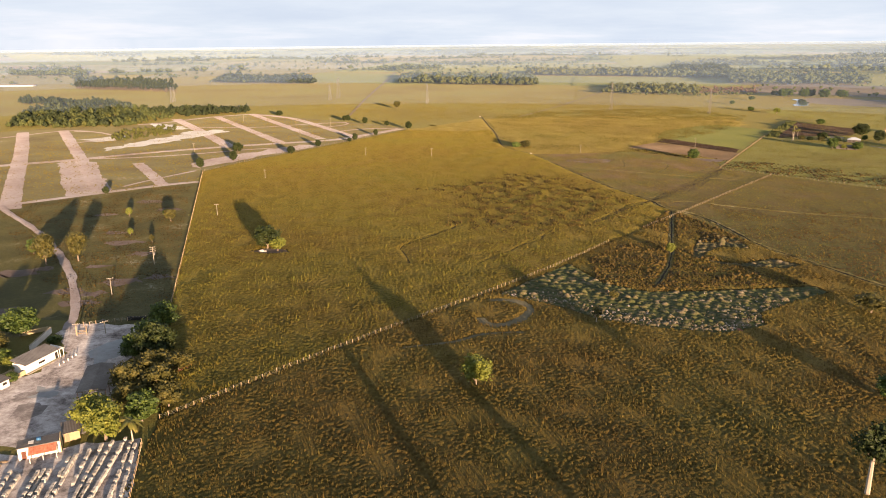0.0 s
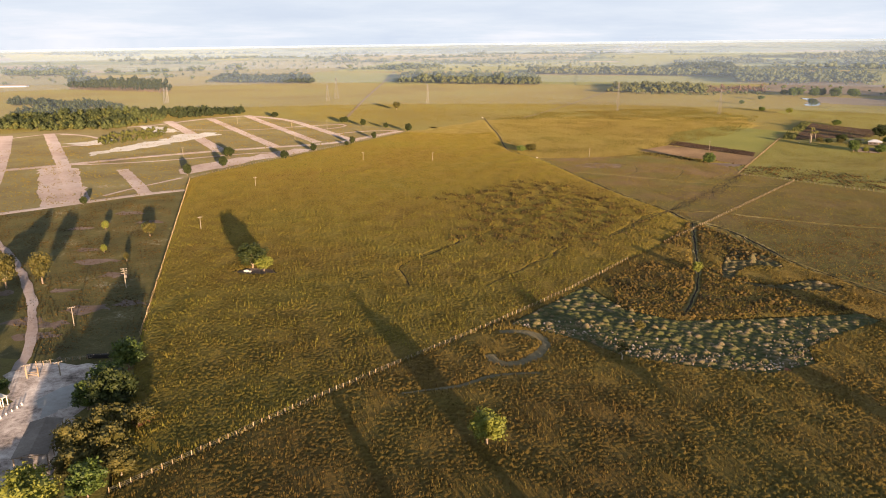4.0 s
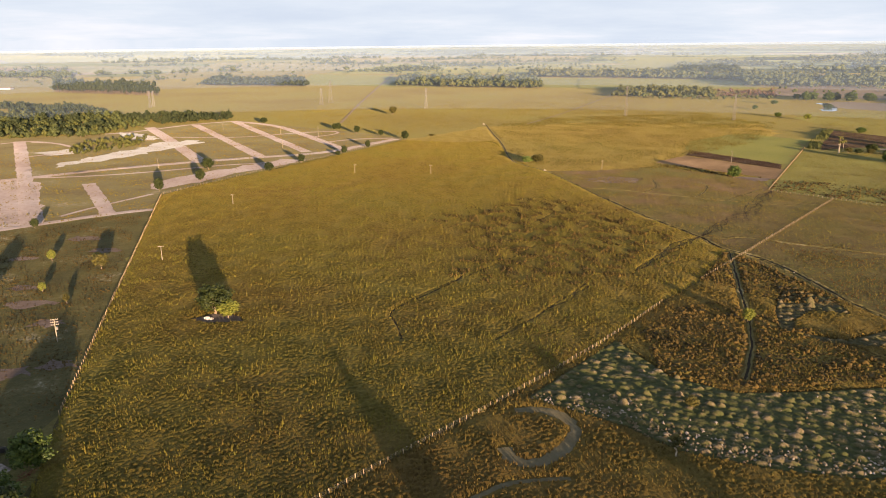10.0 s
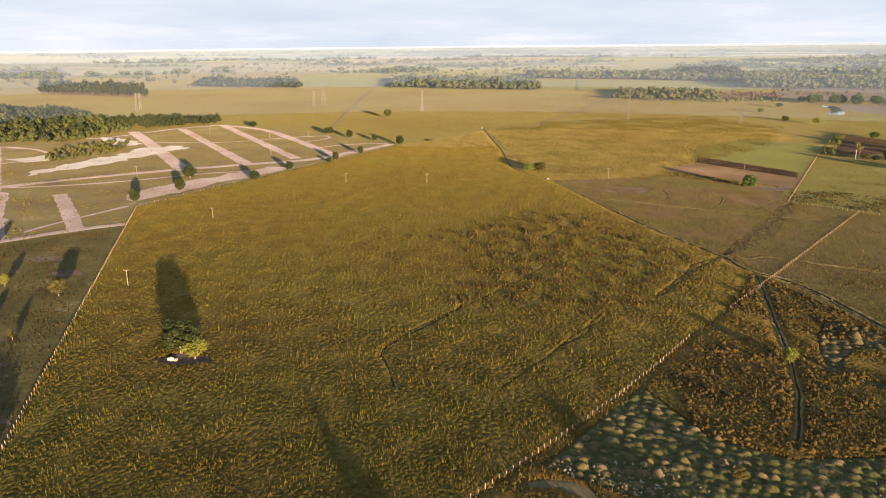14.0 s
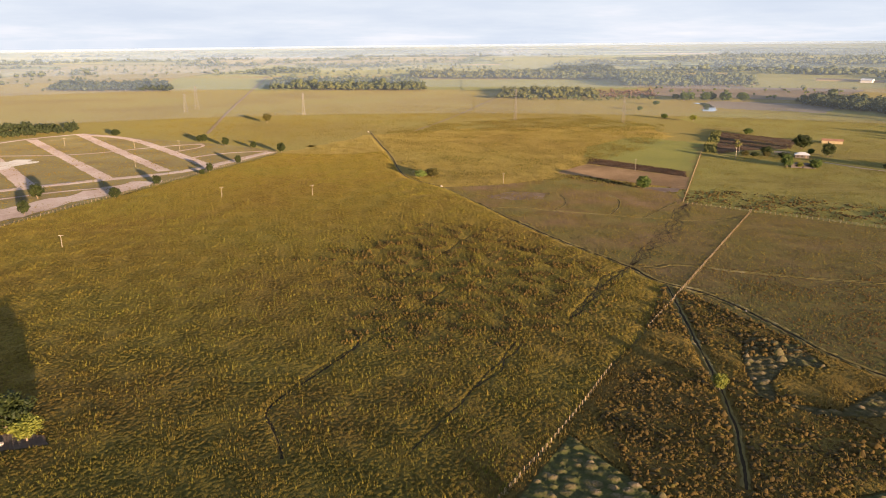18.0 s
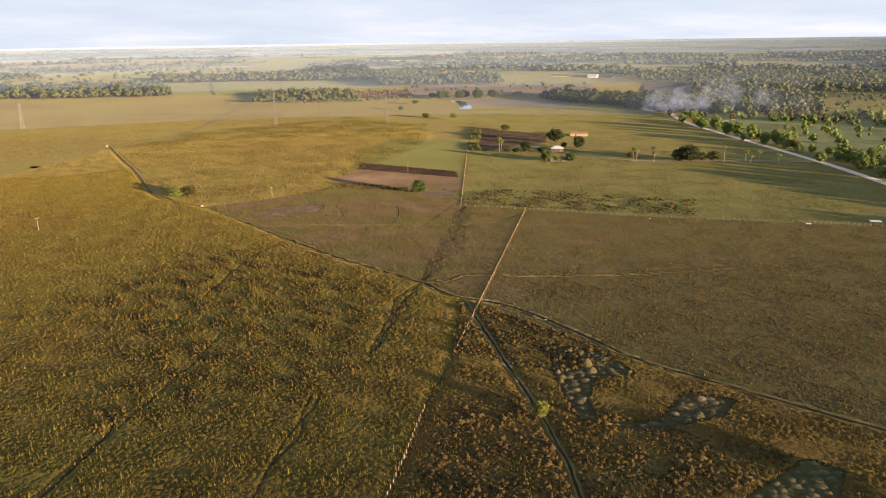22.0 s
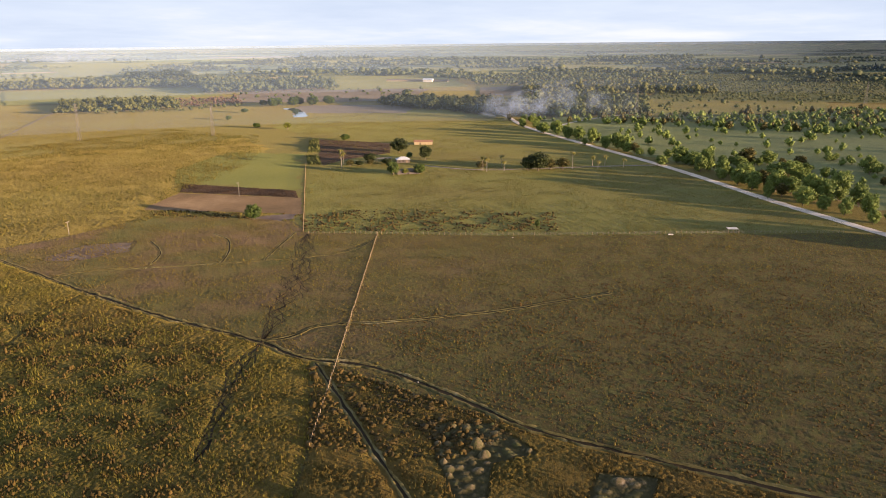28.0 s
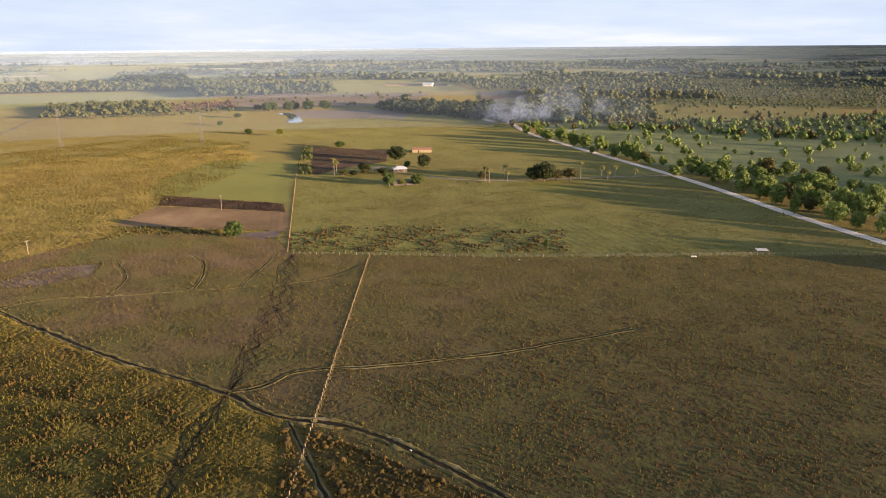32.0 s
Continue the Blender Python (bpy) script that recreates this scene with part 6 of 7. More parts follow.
def ripple(shape, cell, lam, turn, stretch, seed):
    """Even random lumps of about one size, drawn out along one direction."""
    g = np.random.default_rng(seed)
    fy, fx = np.fft.fftfreq(shape[0], cell)[:, None], np.fft.rfftfreq(shape[1], cell)[None]
    c, s = math.cos(radians(turn)), math.sin(radians(turn))
    f = np.hypot((fx * c + fy * s) * stretch, fy * c - fx * s)
    n = np.fft.irfft2(np.fft.rfft2(g.normal(0, 1, shape)) * np.exp(-((f * lam - 1.0) / 0.45) ** 2), shape)
    return n / n.std()


def turf(name, zone, cell, lumps, material, label, seed, keep_out=(), swell=0.3, base=0.02, category="grass", edge=3.0):
    """A sheet of grass with real lumps; lumps: (height, size, turn, stretch)."""
    P = np.array(zone, float)
    x0, y0, x1, y1 = P[:, 0].min(), P[:, 1].min(), P[:, 0].max(), P[:, 1].max()
    nx, ny = int((x1 - x0) / cell) + 2, int((y1 - y0) / cell) + 2
    X, Y = np.meshgrid(x0 + np.arange(nx) * cell, y0 + np.arange(ny) * cell)
    H = np.zeros((ny, nx))
    for k, (amp, lam, turn, stretch) in enumerate(lumps):
        H += amp * ripple((ny, nx), cell, lam, turn, stretch, seed + k)
    H *= 1 + swell * np.clip(ripple((ny, nx), cell, 22.0, 20, 0.7, seed + 9), -1.5, 1.5)
    X, Y, H = X.ravel() + RNG.normal(0, cell * 0.16, nx * ny), Y.ravel() + RNG.normal(0, cell * 0.16, nx * ny), H.ravel()
    keep = inside(X, Y, zone)
    for q in keep_out:
        keep &= ~inside(X, Y, q)
    i = np.where(keep)[0]
    fade = np.clip((near_line(X[i], Y[i], [*zone, zone[0]]) - 0.3) / edge, 0, 1)
    for pts, d in AVOID:
        fade = np.minimum(fade, np.clip((near_line(X[i], Y[i], pts) - d) / 1.6, 0, 1))
    for q in STRANDS:
        lo, hi = q.min(0) - 2, q.max(0) + 2
        w = np.where((X[i] > lo[0]) & (X[i] < hi[0]) & (Y[i] > lo[1]) & (Y[i] < hi[1]))[0]
        if len(w):
            fade[w] = np.minimum(fade[w], np.clip((near_line(X[i][w], Y[i][w], [tuple(p) for p in q]) - 0.2) / 0.5, 0.45, 1))
    lift = 1.6 * sum(a for a, *_ in lumps)
    Z = base + fade * np.maximum(lift + H[i], 0.02)
    idx = np.full(nx * ny, -1)
    idx[i] = np.arange(len(i))
    idx = idx.reshape(ny, nx)
    F = np.stack([idx[:-1, :-1], idx[:-1, 1:], idx[1:, 1:], idx[1:, :-1]], -1).reshape(-1, 4)
    F = F[(F >= 0).all(1)]
    return tagged(new(name, mesh_of(name, np.c_[X[i], Y[i], Z], F, material, False)), label, category, kind="stuff")


# A and B are darkened tuft colours: shade between tufts put into the sheet
M_SWARD_A = mat("golden_sward_gap_shade", [(0, (0.0367, 0.0213, 0.0058)), (0.25, (0.0474, 0.0337, 0.0058)), (0.5, (0.0529, 0.0454, 0.0061)), (0.75, (0.0461, 0.0487, 0.0064)), (1, (0.0258, 0.0394, 0.0058))], 0.014, 2.0, sheen=0.32, bump=1.0, contrast=(0.40, 0.60))
M_SWARD_B = mat("coarse_sward_gap_shade", [(0, (0.0454, 0.0247, 0.0070)), (0.35, (0.0668, 0.0418, 0.0086)), (0.65, (0.0721, 0.0536, 0.0097)), (0.9, (0.0454, 0.0471, 0.0086)), (1, (0.1016, 0.0830, 0.0354))], 0.02, 2.0, sheen=0.25, bump=1.0, contrast=(0.37, 0.63))
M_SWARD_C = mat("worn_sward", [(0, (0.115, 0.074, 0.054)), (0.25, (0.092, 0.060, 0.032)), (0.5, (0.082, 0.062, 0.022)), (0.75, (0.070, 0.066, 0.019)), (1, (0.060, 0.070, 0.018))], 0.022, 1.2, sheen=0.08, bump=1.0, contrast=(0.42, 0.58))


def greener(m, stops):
    """Mixes a pasture's colour towards darker green in the south-east, in uneven drifts."""
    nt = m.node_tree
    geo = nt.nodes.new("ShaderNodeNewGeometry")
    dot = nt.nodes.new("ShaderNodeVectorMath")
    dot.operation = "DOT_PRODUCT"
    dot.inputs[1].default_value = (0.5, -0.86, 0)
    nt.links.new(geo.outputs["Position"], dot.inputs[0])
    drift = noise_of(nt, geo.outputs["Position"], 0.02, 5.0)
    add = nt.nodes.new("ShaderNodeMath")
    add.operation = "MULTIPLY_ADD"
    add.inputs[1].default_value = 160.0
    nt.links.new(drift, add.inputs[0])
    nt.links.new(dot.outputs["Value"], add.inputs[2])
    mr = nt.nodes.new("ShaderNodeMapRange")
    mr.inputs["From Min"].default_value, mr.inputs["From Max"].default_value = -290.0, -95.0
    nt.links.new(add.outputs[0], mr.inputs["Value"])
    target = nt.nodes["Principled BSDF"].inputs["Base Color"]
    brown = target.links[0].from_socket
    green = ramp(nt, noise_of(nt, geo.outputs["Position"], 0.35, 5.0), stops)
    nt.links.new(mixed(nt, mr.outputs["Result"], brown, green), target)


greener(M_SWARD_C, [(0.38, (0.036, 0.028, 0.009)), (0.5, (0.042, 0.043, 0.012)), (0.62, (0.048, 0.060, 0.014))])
turf("pasture_turf", ZONE_A, 0.6, ((0.16, 1.4, 62, 0.85), (0.06, 3.0, 50, 0.7)), M_SWARD_A, "rolling golden and olive tussock grass", 11, keep_out=([(-86, 303), (-77, 299), (-68, 301), (-70, 306), (-80, 308)],))
turf("coarse_turf", [(-62, 105), (-70, 157), (-30, 202), (20, 252), (52, 287), (77, 318), (100, 343), (126, 382), (145, 312), (165, 262), (190, 215), (240, 105)], 0.6, ((0.16, 1.4, 30, 0.9), (0.05, 3.2, 50, 0.7)), M_SWARD_B, "coarse brown and olive tussock grass", 21, keep_out=(MOUND, MOUND_2), swell=0.5)
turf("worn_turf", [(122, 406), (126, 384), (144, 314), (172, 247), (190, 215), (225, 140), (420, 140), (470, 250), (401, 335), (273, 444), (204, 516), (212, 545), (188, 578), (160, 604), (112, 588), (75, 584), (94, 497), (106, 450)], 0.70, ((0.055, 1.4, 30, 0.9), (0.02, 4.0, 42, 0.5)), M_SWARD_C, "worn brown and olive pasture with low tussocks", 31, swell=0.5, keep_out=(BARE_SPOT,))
turf("dry_turf", [(-38, 748), (10, 735), (50, 745), (60, 600), (73, 588), (112, 586), (160, 602), (161, 623), (197, 660), (230, 742), (300, 800), (330, 830), (180, 880), (48, 860), (0, 800)], 1.0, ((0.14, 2.3, 60, 0.8),), M_DRY, "dry golden tussock grass", 41, swell=0.5, edge=10.0)

# old wheel ring and path, paler and shorter grass
M_PATH = mat("pale_short_grass", [(0, (0.09, 0.078, 0.04)), (0.5, (0.135, 0.12, 0.07)), (1, (0.20, 0.18, 0.13))], 0.1, 1.0)
strip("old_ring", RING, [(-1.7, 0.04), (-0.8, 0.12), (0, 0.10), (0.8, 0.12), (1.7, 0.04)], M_PATH, 1.2, 0.2, "pale ring of worn grass")
strip("old_path", OLD_PATH, [(-0.7, 0.04), (0, 0.09), (0.7, 0.04)], M_PATH, 1.2, 0.25, "faint pale path in grass")

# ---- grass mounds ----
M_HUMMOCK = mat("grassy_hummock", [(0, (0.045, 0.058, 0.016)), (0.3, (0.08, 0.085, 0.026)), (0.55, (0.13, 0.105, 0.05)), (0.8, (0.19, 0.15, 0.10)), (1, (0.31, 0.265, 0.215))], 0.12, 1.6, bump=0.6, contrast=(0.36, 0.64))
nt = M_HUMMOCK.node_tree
# colour follows height: dark green low down, paler straw tones above
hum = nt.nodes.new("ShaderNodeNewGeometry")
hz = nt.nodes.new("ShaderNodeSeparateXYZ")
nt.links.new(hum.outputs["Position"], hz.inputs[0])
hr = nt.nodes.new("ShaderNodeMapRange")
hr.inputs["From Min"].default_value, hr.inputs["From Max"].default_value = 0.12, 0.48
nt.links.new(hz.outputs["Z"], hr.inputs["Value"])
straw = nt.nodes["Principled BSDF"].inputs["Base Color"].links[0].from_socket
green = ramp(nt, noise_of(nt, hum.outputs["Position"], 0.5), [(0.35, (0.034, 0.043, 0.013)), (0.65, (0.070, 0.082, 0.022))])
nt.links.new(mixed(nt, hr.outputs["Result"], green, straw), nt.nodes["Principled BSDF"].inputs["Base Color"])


# browner low parts for the mounds beside the ditch
M_HUMMOCK_BROWN = M_HUMMOCK.copy()
for el, c in zip(M_HUMMOCK_BROWN.node_tree.nodes[green.node.name].color_ramp.elements, ((0.040, 0.036, 0.012, 1), (0.068, 0.060, 0.018, 1))):
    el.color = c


def hummocks(zone, label, material):
    """Planted rows of low round mounds in dark turf, as one sheet."""
    P = np.array(zone, float)
    cell = 0.36
    X, Y = np.meshgrid(np.arange(P[:, 0].min(), P[:, 0].max(), cell), np.arange(P[:, 1].min(), P[:, 1].max(), cell))
    shape = X.shape
    X, Y = X.ravel(), Y.ravel()
    ca, sa = math.cos(radians(62)), math.sin(radians(62))
    U, W = (X - 80) * ca + (Y - 250) * sa, -(X - 80) * sa + (Y - 250) * ca
    g = np.random.default_rng(5)
    ju, jv, jh, jr = g.normal(0, 0.55, (400, 400)), g.normal(0, 0.5, (400, 400)), g.lognormal(-0.2, 0.55, (400, 400)), g.uniform(0.8, 1.5, (400, 400))
    H = np.zeros(len(X))
    iu, iv = np.round(U / 2.6).astype(int), np.round(W / 3.1).astype(int)
    for du in (-1, 0, 1):
        for dv in (-1, 0, 1):
            a, b = iu + du + 200, iv + dv + 200
            d = np.hypot(U - (a - 200) * 2.6 - ju[a, b], (W - (b - 200) * 3.1 - jv[a, b]) * 0.85) / jr[a, b]
            H = np.maximum(H, 0.42 * jh[a, b] * np.clip(1 - d * d, 0, 1) ** 0.8)
    H += np.abs(ripple(shape, cell, 1.2, 0, 1, 3).ravel()) * 0.09
    keep = inside(X, Y, zone)
    i = np.where(keep)[0]
    H = H[i] * np.clip(near_line(X[i], Y[i], [*zone, zone[0]]) / 1.2, 0, 1)
    idx = np.full(len(X), -1)
    idx[i] = np.arange(len(i))
    idx = idx.reshape(shape)
    F = np.stack([idx[:-1, :-1], idx[:-1, 1:], idx[1:, 1:], idx[1:, :-1]], -1).reshape(-1, 4)
    F = F[(F >= 0).all(1)]
    tagged(new("grass_mounds", mesh_of("grass_mounds", np.c_[X[i], Y[i], 0.03 + H], F, material, True)), label, "mounds", kind="stuff")


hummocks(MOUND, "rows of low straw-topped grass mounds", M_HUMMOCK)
hummocks(MOUND_2, "rows of low green-grey grass mounds beside the ditch", M_HUMMOCK_BROWN)
# straw and pale litter on the southern rows
n = 3200
SXY = np.stack([RNG.uniform(20, 125, n), RNG.uniform(210, 250, n)], 1)
south, _ = along([(21, 248), (38, 242), (49, 233), (60, 224), (77, 217), (90, 214), (105, 222), (117, 238)], 1.0)
k = inside(SXY[:, 0], SXY[:, 1], MOUND) & (near_line(SXY[:, 0], SXY[:, 1], [tuple(p) for p in south[::4]]) < RNG.exponential(4.5, n))
TX, TY = SXY[k, 0], SXY[k, 1]

# ---- grass ----
M_LITTER = mat("pale_litter", [(0, (0.13, 0.095, 0.045)), (0.6, (0.22, 0.175, 0.11)), (1, (0.42, 0.37, 0.33))], 0.08, 0.5, rand="island", bump=0)


def blotch(x, y, size, seed):
    g = np.random.default_rng(seed)
    r = np.zeros(len(x))
    for _ in range(9):
        a, ph, f = g.uniform(0, 6.28), g.uniform(0, 6.28), g.uniform(0.6, 1.8) / size
        r += np.sin((x * math.cos(a) + y * math.sin(a)) * f * 6.28 + ph + 1.3 * np.sin((x * math.sin(a) - y * math.cos(a)) * f * 4 + ph))
    return r / 3.0


fine_v = np.array([(0.58, 0, 0), (-0.3, 0.52, 0), (-0.3, -0.52, 0), (0.05, 0, 1.0)])
fine_f = np.array([(0, 1, 3), (1, 2, 3), (2, 0, 3)])
tuft_v, tuft_f = dome([(0.5, 0.0), (0.42, 0.55)], 4)
M_TUFT_D = mat("olive_meadow_tuft", [(0, (0.0604, 0.0454, 0.0114)), (0.4, (0.0855, 0.0743, 0.0158)), (0.7, (0.0931, 0.0895, 0.0184)), (1, (0.0680, 0.0819, 0.0172))], 0.008, 0.2, rand="island", vary=0.18, bump=0, sheen=0.2)
M_TUFT_F = mat("green_meadow_tuft", [(0, (0.0975, 0.0810, 0.0230)), (0.5, (0.1235, 0.1148, 0.0270)), (1, (0.1105, 0.1242, 0.0270))], 0.012, 0.2, rand="island", vary=0.18, bump=0, sheen=0.1)
M_TUFT_O = mat("orange_tussock", [(0, (0.075, 0.036, 0.010)), (0.5, (0.105, 0.055, 0.013)), (1, (0.09, 0.07, 0.015))], 0.02, 0.3, rand="island", vary=0.2, bump=0)
BARE = ([(197, 656), (246, 590), (224, 552), (161, 623)], [(188, 552), (200, 545), (216, 547), (222, 556), (206, 562), (192, 561)])
SHRUBS = [(-5, 345), (40, 322), (75, 335), (100, 362), (118, 400), (104, 440), (85, 490), (50, 500), (15, 470), (-20, 440), (10, 405)]


def grass(name, zone, n, size, height, material, tmpl, tris, seed, thin=0.35, spread=(0.28, 0.3), label="dry golden and olive grass tufts", patches=22.0, keep_out=(), cut=-0.35, feather=0.0):
    P = np.array(zone, float)
    X = RNG.uniform(P[:, 0].min(), P[:, 0].max(), n)
    Y = RNG.uniform(P[:, 1].min(), P[:, 1].max(), n)
    k = inside(X, Y, zone)
    X, Y = X[k], Y[k]
    k = np.ones(len(X), bool)
    for pts, d in AVOID:
        k &= near_line(X, Y, pts) > d
    for q in (*keep_out, *BARE):
        k &= ~inside(X, Y, q)
    for q in STRANDS:
        lo, hi = q.min(0) - 1, q.max(0) + 1
        w = np.where(k & (X > lo[0]) & (X < hi[0]) & (Y > lo[1]) & (Y < hi[1]))[0]
        if len(w):
            k[w] &= near_line(X[w], Y[w], [tuple(p) for p in q]) > 0.32
    b = blotch(X, Y, patches, seed)
    if feather:
        k &= RNG.random(len(X)) < np.clip(near_line(X, Y, [*zone, zone[0]]) / feather, 0.02, 1)
    k &= RNG.random(len(X)) > thin / (1 + np.exp(5.0 * (b - cut)))
    X, Y, b = X[k], Y[k], b[k]
    c = len(X)
    hs2 = height * (1 + 0.25 * np.clip(b, -1.2, 1.2)) * RNG.lognormal(0, spread[1], c)
    return scatter(name, tmpl, tris, X, Y, np.zeros(c), size * RNG.lognormal(0, spread[0], c), hs2, material, 0.28, label, "grass")


grass("pasture_grass", ZONE_A, 460000, 0.36, 0.62, M_TUFT_A, fine_v, fine_f, 1, 0.5, keep_out=([(-86, 303), (-77, 299), (-68, 301), (-70, 306), (-80, 308)],))
grass("low_shrubs", SHRUBS, 38000, 0.72, 0.85, M_SHRUB, tuft_v, tuft_f, 2, 0.97, cut=0.25, feather=18, label="low dark-green and yellow shrubs in pasture", patches=16)
grass("low_shrubs", [(126, 384), (144, 314), (120, 318), (100, 343)], 2600, 1.4, 0.8, M_SHRUB, tuft_v, tuft_f, 3, 0.5, label="low dark-green shrubs beside the ditch")
grass("low_shrubs", [(60, 258), (80, 252), (140, 258), (112, 300), (95, 318), (80, 312), (62, 290)], 5200, 1.35, 0.8, M_SHRUB, tuft_v, tuft_f, 4, 0.3, label="low dark-green shrubs beside grass mounds", keep_out=(MOUND, MOUND_2))
grass("coarse_grass", ZONE_B, 36000, 0.42, 0.62, M_TUFT_B, tuft_v, tuft_f, 5, 0.75, label="coarse orange-brown grass tufts", patches=26, keep_out=(MOUND, MOUND_2))
grass("coarse_grass", ZONE_B, 260000, 0.34, 0.62, M_TUFT_B, fine_v, fine_f, 6, 0.5, label="short brown grass between coarse tufts", keep_out=(MOUND, MOUND_2))
grass("short_grass", ZONE_C, 190000, 0.40, 0.36, M_TUFT_E, fine_v, fine_f, 7, 0.6, label="short brown and olive pasture grass", patches=40)
grass("orange_tufts", [(150, 400), (242, 372), (330, 330), (330, 200), (200, 215), (172, 247), (146, 325)], 18000, 0.5, 0.36, M_TUFT_O, tuft_v, tuft_f, 16, 0.8, label="low orange-brown tussocks in green pasture", patches=30)
grass("rough_grass", ZONE_D, 75000, 0.75, 0.55, M_TUFT_D, fine_v, fine_f, 8, 0.6, cut=-0.3, feather=12, label="rough golden-brown grass", patches=60)
grass("meadow_grass", ZONE_F, 60000, 0.6, 0.30, M_TUFT_F, fine_v, fine_f, 13, 0.6, label="short olive meadow grass", patches=50)
grass("meadow_grass", [(204, 545), (240, 505), (300, 450), (380, 385), (420, 330), (385, 300), (320, 355), (250, 415), (200, 460), (170, 500)], 26000, 0.55, 0.3, M_TUFT_F, fine_v, fine_f, 17, 0.5, label="olive grass spreading from the meadow into worn pasture", patches=35, feather=22)
grass("open_grass", [(520, 512), (420, 640), (330, 690), (395, 822), (450, 1000), (640, 1060), (700, 850), (639, 763), (574, 630)], 36000, 0.9, 0.32, M_TUFT_F, fine_v, fine_f, 14, 0.7, label="olive meadow grass", patches=60, feather=20)
grass("open_grass", [(48, 885), (-40, 760), (-110, 830), (-240, 930), (-200, 1100), (100, 1250), (300, 1100), (330, 1010), (120, 960)], 40000, 1.0, 0.34, M_TUFT_D, fine_v, fine_f, 15, 0.7, label="golden-green grass of open pasture", patches=70, feather=30)
grass("meadow_weeds", [(204, 516), (300, 432), (330, 460), (260, 535), (222, 552)], 3000, 1.3, 0.6, M_SHRUB, tuft_v, tuft_f, 9, 0.9, label="dark weeds along the meadow edge", patches=30)
grass("meadow_weeds", [(161, 605), (204, 548), (224, 550), (215, 560), (170, 618)], 900, 1.4, 0.7, M_SHRUB, tuft_v, tuft_f, 10, 0.6, label="dark weeds below the fallow field", patches=20)
grass("lot_weeds", [(-163, 466), (-251, 394), (-420, 560), (-300, 800), (-243, 910), (-100, 815), (-45, 760), (-160, 540)], 26000, 0.9, 0.3, M_TUFT_E, fine_v, fine_f, 11, 0.9, label="sparse brown weeds on building lots", patches=40)
grass("turf_weeds", [(-98, 239), (-165, 460), (-250, 390), (-180, 290), (-120, 222)], 30000, 0.5, 0.25, M_SHRUB, fine_v, fine_f, 12, 0.9, label="green weeds in turf", patches=30)
# standing dry crop and young plants
for nm, poly, n, s, h, m, lab in (("dry_crop", [(211, 684), (255, 612), (245, 592), (198, 657)], 9000, 0.5, 0.55, M_PLOUGH, "dark dry standing crop"), ("dry_crop", [(405, 822), (442, 752), (401, 702), (351, 698), (322, 684), (345, 728), (361, 750)], 14000, 0.5, 0.4, M_PLOUGH, "dark dry crop by the farmhouse"),
                                 ("green_crop", [(395, 823), (406, 824), (362, 752), (350, 752)], 1800, 1.2, 1.8, M_WOODG, "tall green crop strip"), ("green_crop", [(338, 735), (346, 728), (323, 690), (315, 695)], 900, 1.2, 1.6, M_WOODG, "tall green crop strip")):
    grass(nm, poly, n, s, h, m, tuft_v, tuft_f, n, 0.2, label=lab)
# dry grass left standing along fences
for pts, n, w in ((FENCE_1, 500, 0.25), (FENCE_2A, 450, 0.3), (FENCE_2B, 800, 0.35), (FENCE_3, 300, 0.25)):
    C, S = along(pts, 0.1)
    i = RNG.integers(0, len(C), n)
    Q = C[i] + S[i] * RNG.normal(0, w, n)[:, None]
    scatter("fence_grass", tuft_v, tuft_f, Q[:, 0], Q[:, 1], np.zeros(n), 0.5 * RNG.lognormal(0, 0.3, n), 0.45 * RNG.lognormal(0, 0.3, n), M_STRAWTUFT, 0.25, "dry straw left standing along a fence", "grass")
scatter("mound_straw", fine_v, fine_f, TX, TY, np.full(len(TX), 0.15), RNG.uniform(0.5, 1.1, len(TX)), RNG.uniform(0.3, 0.65, len(TX)), M_LITTER, 0.3, "pale straw on the grass mounds", "grass")


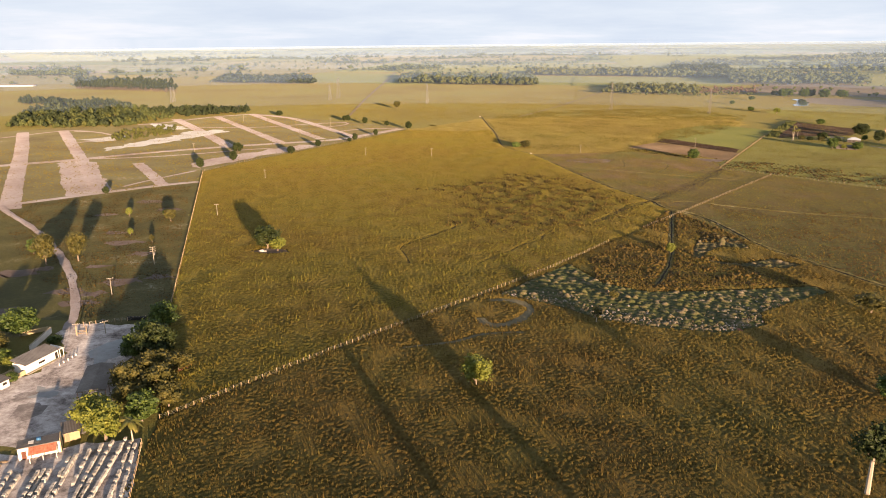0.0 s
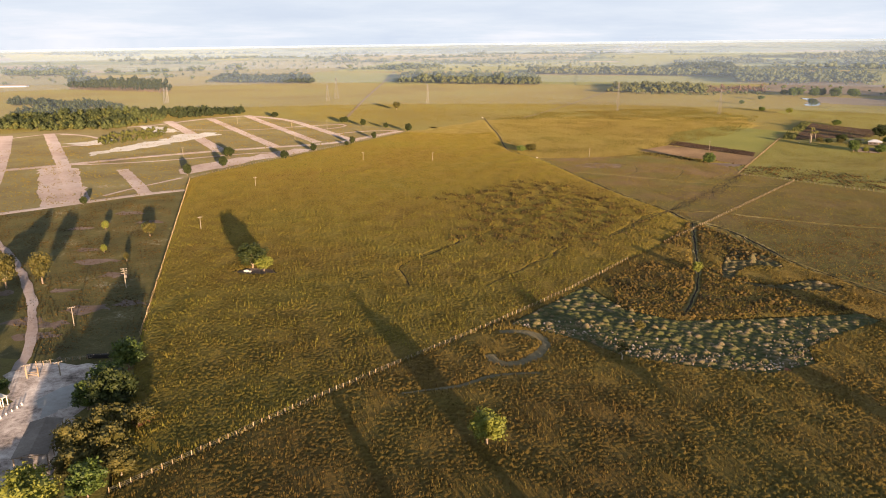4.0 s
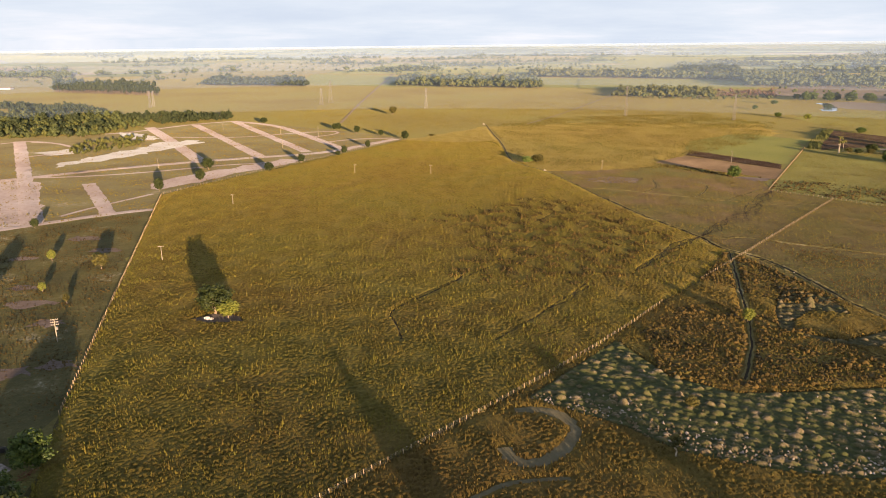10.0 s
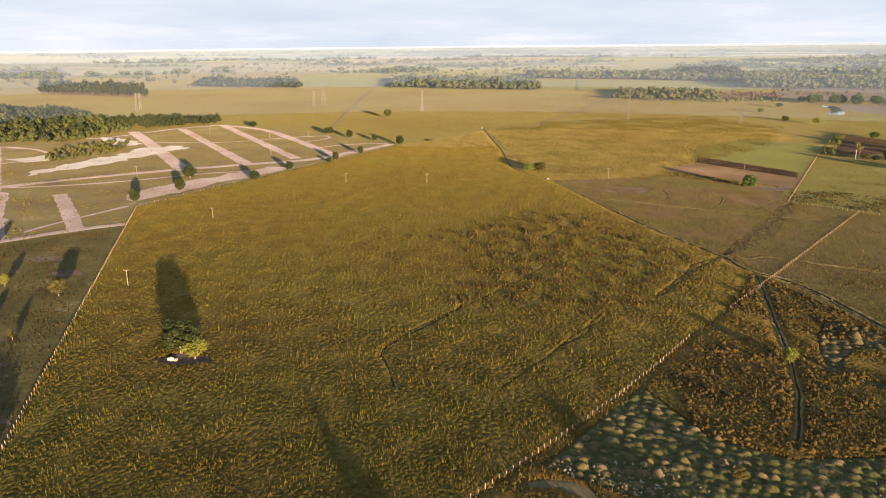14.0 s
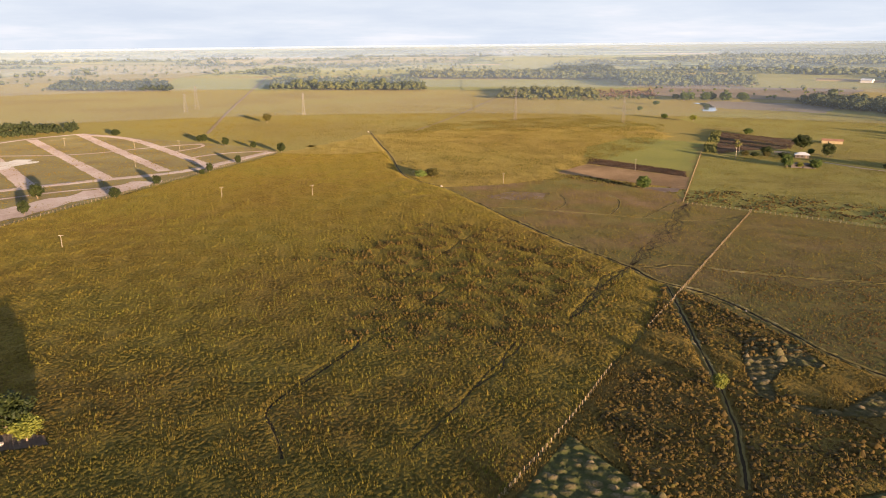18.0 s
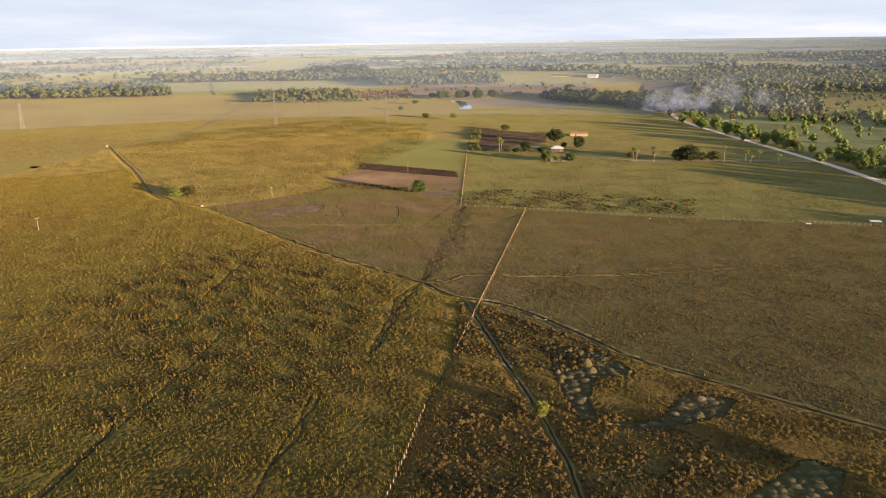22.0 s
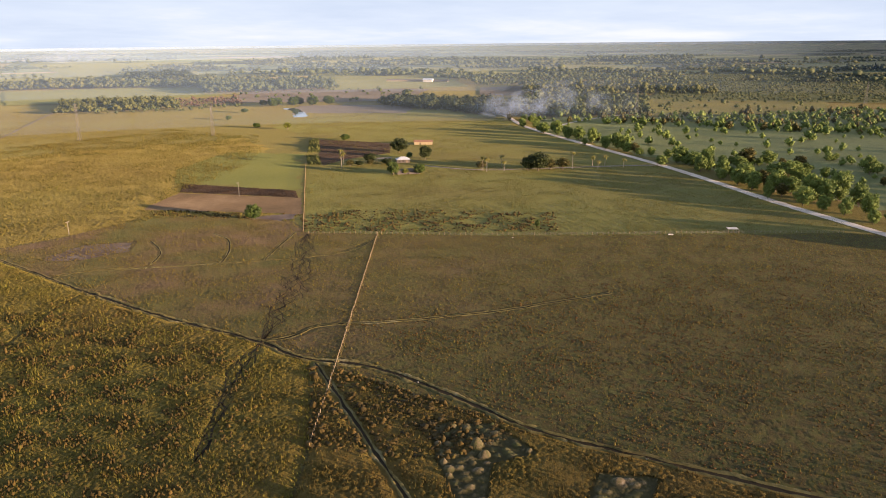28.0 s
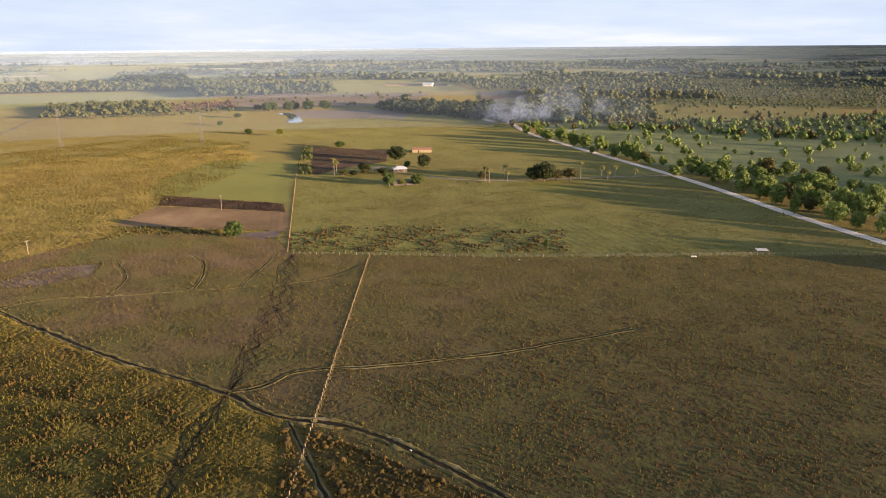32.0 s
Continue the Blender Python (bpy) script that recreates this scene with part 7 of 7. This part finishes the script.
# ---- smoke from small field fires ----
def smoke_material(density):
    m = bpy.data.materials.new("thin_smoke")
    m.use_nodes = True
    nt = m.node_tree
    tc = nt.nodes.new("ShaderNodeTexCoord")
    a = noise_of(nt, tc.outputs["Object"], 0.045, 5.0, 0.6)
    sp = nt.nodes.new("ShaderNodeSeparateXYZ")
    nt.links.new(tc.outputs["Generated"], sp.inputs[0])

    def hump(sock, peak, w0, w1):
        n = nt.nodes.new("ShaderNodeValToRGB")
        e = n.color_ramp.elements
        e[0].position, e[0].color = 0.0, (0, 0, 0, 1)
        e[1].position, e[1].color = 1.0, (0, 0, 0, 1)
        x = e.new(peak)
        x.color = (1, 1, 1, 1)
        n.color_ramp.interpolation = "EASE"
        nt.links.new(sock, n.inputs[0])
        return n.outputs["Color"]

    mu = nt.nodes.new("ShaderNodeMath")
    mu.operation = "MULTIPLY"
    nt.links.new(hump(sp.outputs["X"], 0.3, 0, 1), mu.inputs[0])
    nt.links.new(hump(sp.outputs["Z"], 0.3, 0, 1), mu.inputs[1])
    mr = nt.nodes.new("ShaderNodeMapRange")
    mr.inputs["From Min"].default_value, mr.inputs["From Max"].default_value = 0.42, 0.75
    nt.links.new(a, mr.inputs["Value"])
    m2 = nt.nodes.new("ShaderNodeMath")
    m2.operation = "MULTIPLY"
    nt.links.new(mu.outputs[0], m2.inputs[0])
    nt.links.new(mr.outputs["Result"], m2.inputs[1])
    m3 = nt.nodes.new("ShaderNodeMath")
    m3.operation = "MULTIPLY"
    m3.inputs[1].default_value = density
    nt.links.new(m2.outputs[0], m3.inputs[0])
    tr = nt.nodes.new("ShaderNodeBsdfTransparent")
    df = nt.nodes.new("ShaderNodeBsdfTranslucent")
    df.inputs["Color"].default_value = (0.50, 0.62, 0.84, 1)
    d2 = nt.nodes.new("ShaderNodeBsdfDiffuse")
    d2.inputs["Color"].default_value = (0.50, 0.62, 0.84, 1)
    both = nt.nodes.new("ShaderNodeMixShader")
    nt.links.new(df.outputs[0], both.inputs[1])
    nt.links.new(d2.outputs[0], both.inputs[2])
    mx = nt.nodes.new("ShaderNodeMixShader")
    nt.links.new(m3.outputs[0], mx.inputs[0])
    nt.links.new(tr.outputs[0], mx.inputs[1])
    nt.links.new(both.outputs[0], mx.inputs[2])
    nt.links.new(mx.outputs[0], nt.nodes["Material Output"].inputs["Surface"])
    return m


def smoke(x, y, length, height, sheets, turn, density, label):
    """Drifting smoke: curled veils one behind the other."""
    bx, by, bz = bend(x, y)
    root = tagged(new("smoke_plume"), label, "smoke")
    root.matrix_basis = pose(bx, by, bz, 0, 0, turn)
    m = smoke_material(density)
    for s in range(sheets):
        V, F = [], []
        nx, nz = 26, 8
        for j in range(nz + 1):
            for i in range(nx + 1):
                px = length * (i / nx - 0.12)
                V.append((px + 6 * math.sin(j + s), (s - sheets / 2) * length * 0.06 + 7 * math.sin(i * 0.6 + s * 2 + j * 0.4), height * (j / nz) * (0.35 + 0.65 * min(1, i / nx * 1.6)) + 0.4))
        for j in range(nz):
            for i in range(nx):
                o = j * (nx + 1) + i
                F.append((o, o + 1, o + nx + 2, o + nx + 1))
        put("veil", mesh_of("veil", V, F, m, True), root)
    return root


smoke(674, 861, 250, 55, 3, -40, 0.46, "thin bluish smoke drifting from a field fire")
smoke(668, 858, 45, 22, 1, -40, 0.7, "white smoke rising from a field fire")
smoke(908, 3923, 300, 90, 2, -15, 0.4, "distant white smoke plume on the plain")


# ---- haze of the far plain: imitated by see-through sheets from 950 m outwards ----
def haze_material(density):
    m = bpy.data.materials.new("haze_sheet")
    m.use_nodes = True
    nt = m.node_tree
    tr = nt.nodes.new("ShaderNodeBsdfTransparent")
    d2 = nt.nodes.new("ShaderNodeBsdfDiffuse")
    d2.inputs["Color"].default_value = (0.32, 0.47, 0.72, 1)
    # shading normal is fixed sunward so every sheet comes out evenly lit
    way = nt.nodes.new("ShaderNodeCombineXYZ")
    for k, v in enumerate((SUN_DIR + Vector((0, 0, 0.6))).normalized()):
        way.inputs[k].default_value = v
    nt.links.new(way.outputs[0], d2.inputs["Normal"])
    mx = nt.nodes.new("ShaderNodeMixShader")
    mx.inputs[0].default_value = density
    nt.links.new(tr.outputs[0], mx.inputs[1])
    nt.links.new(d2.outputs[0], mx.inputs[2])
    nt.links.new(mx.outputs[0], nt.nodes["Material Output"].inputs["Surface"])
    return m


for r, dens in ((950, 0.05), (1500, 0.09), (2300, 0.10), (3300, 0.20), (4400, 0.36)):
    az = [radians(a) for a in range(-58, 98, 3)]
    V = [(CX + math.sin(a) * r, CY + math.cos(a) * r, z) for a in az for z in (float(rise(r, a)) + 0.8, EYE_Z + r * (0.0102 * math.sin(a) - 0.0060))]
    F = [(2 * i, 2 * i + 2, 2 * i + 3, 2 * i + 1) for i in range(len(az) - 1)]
    tagged(new("backdrop_haze", mesh_of("backdrop_haze", V, F, haze_material(dens), True)), "see-through bluish sheet imitating haze over the far plain", "haze", kind="structure")
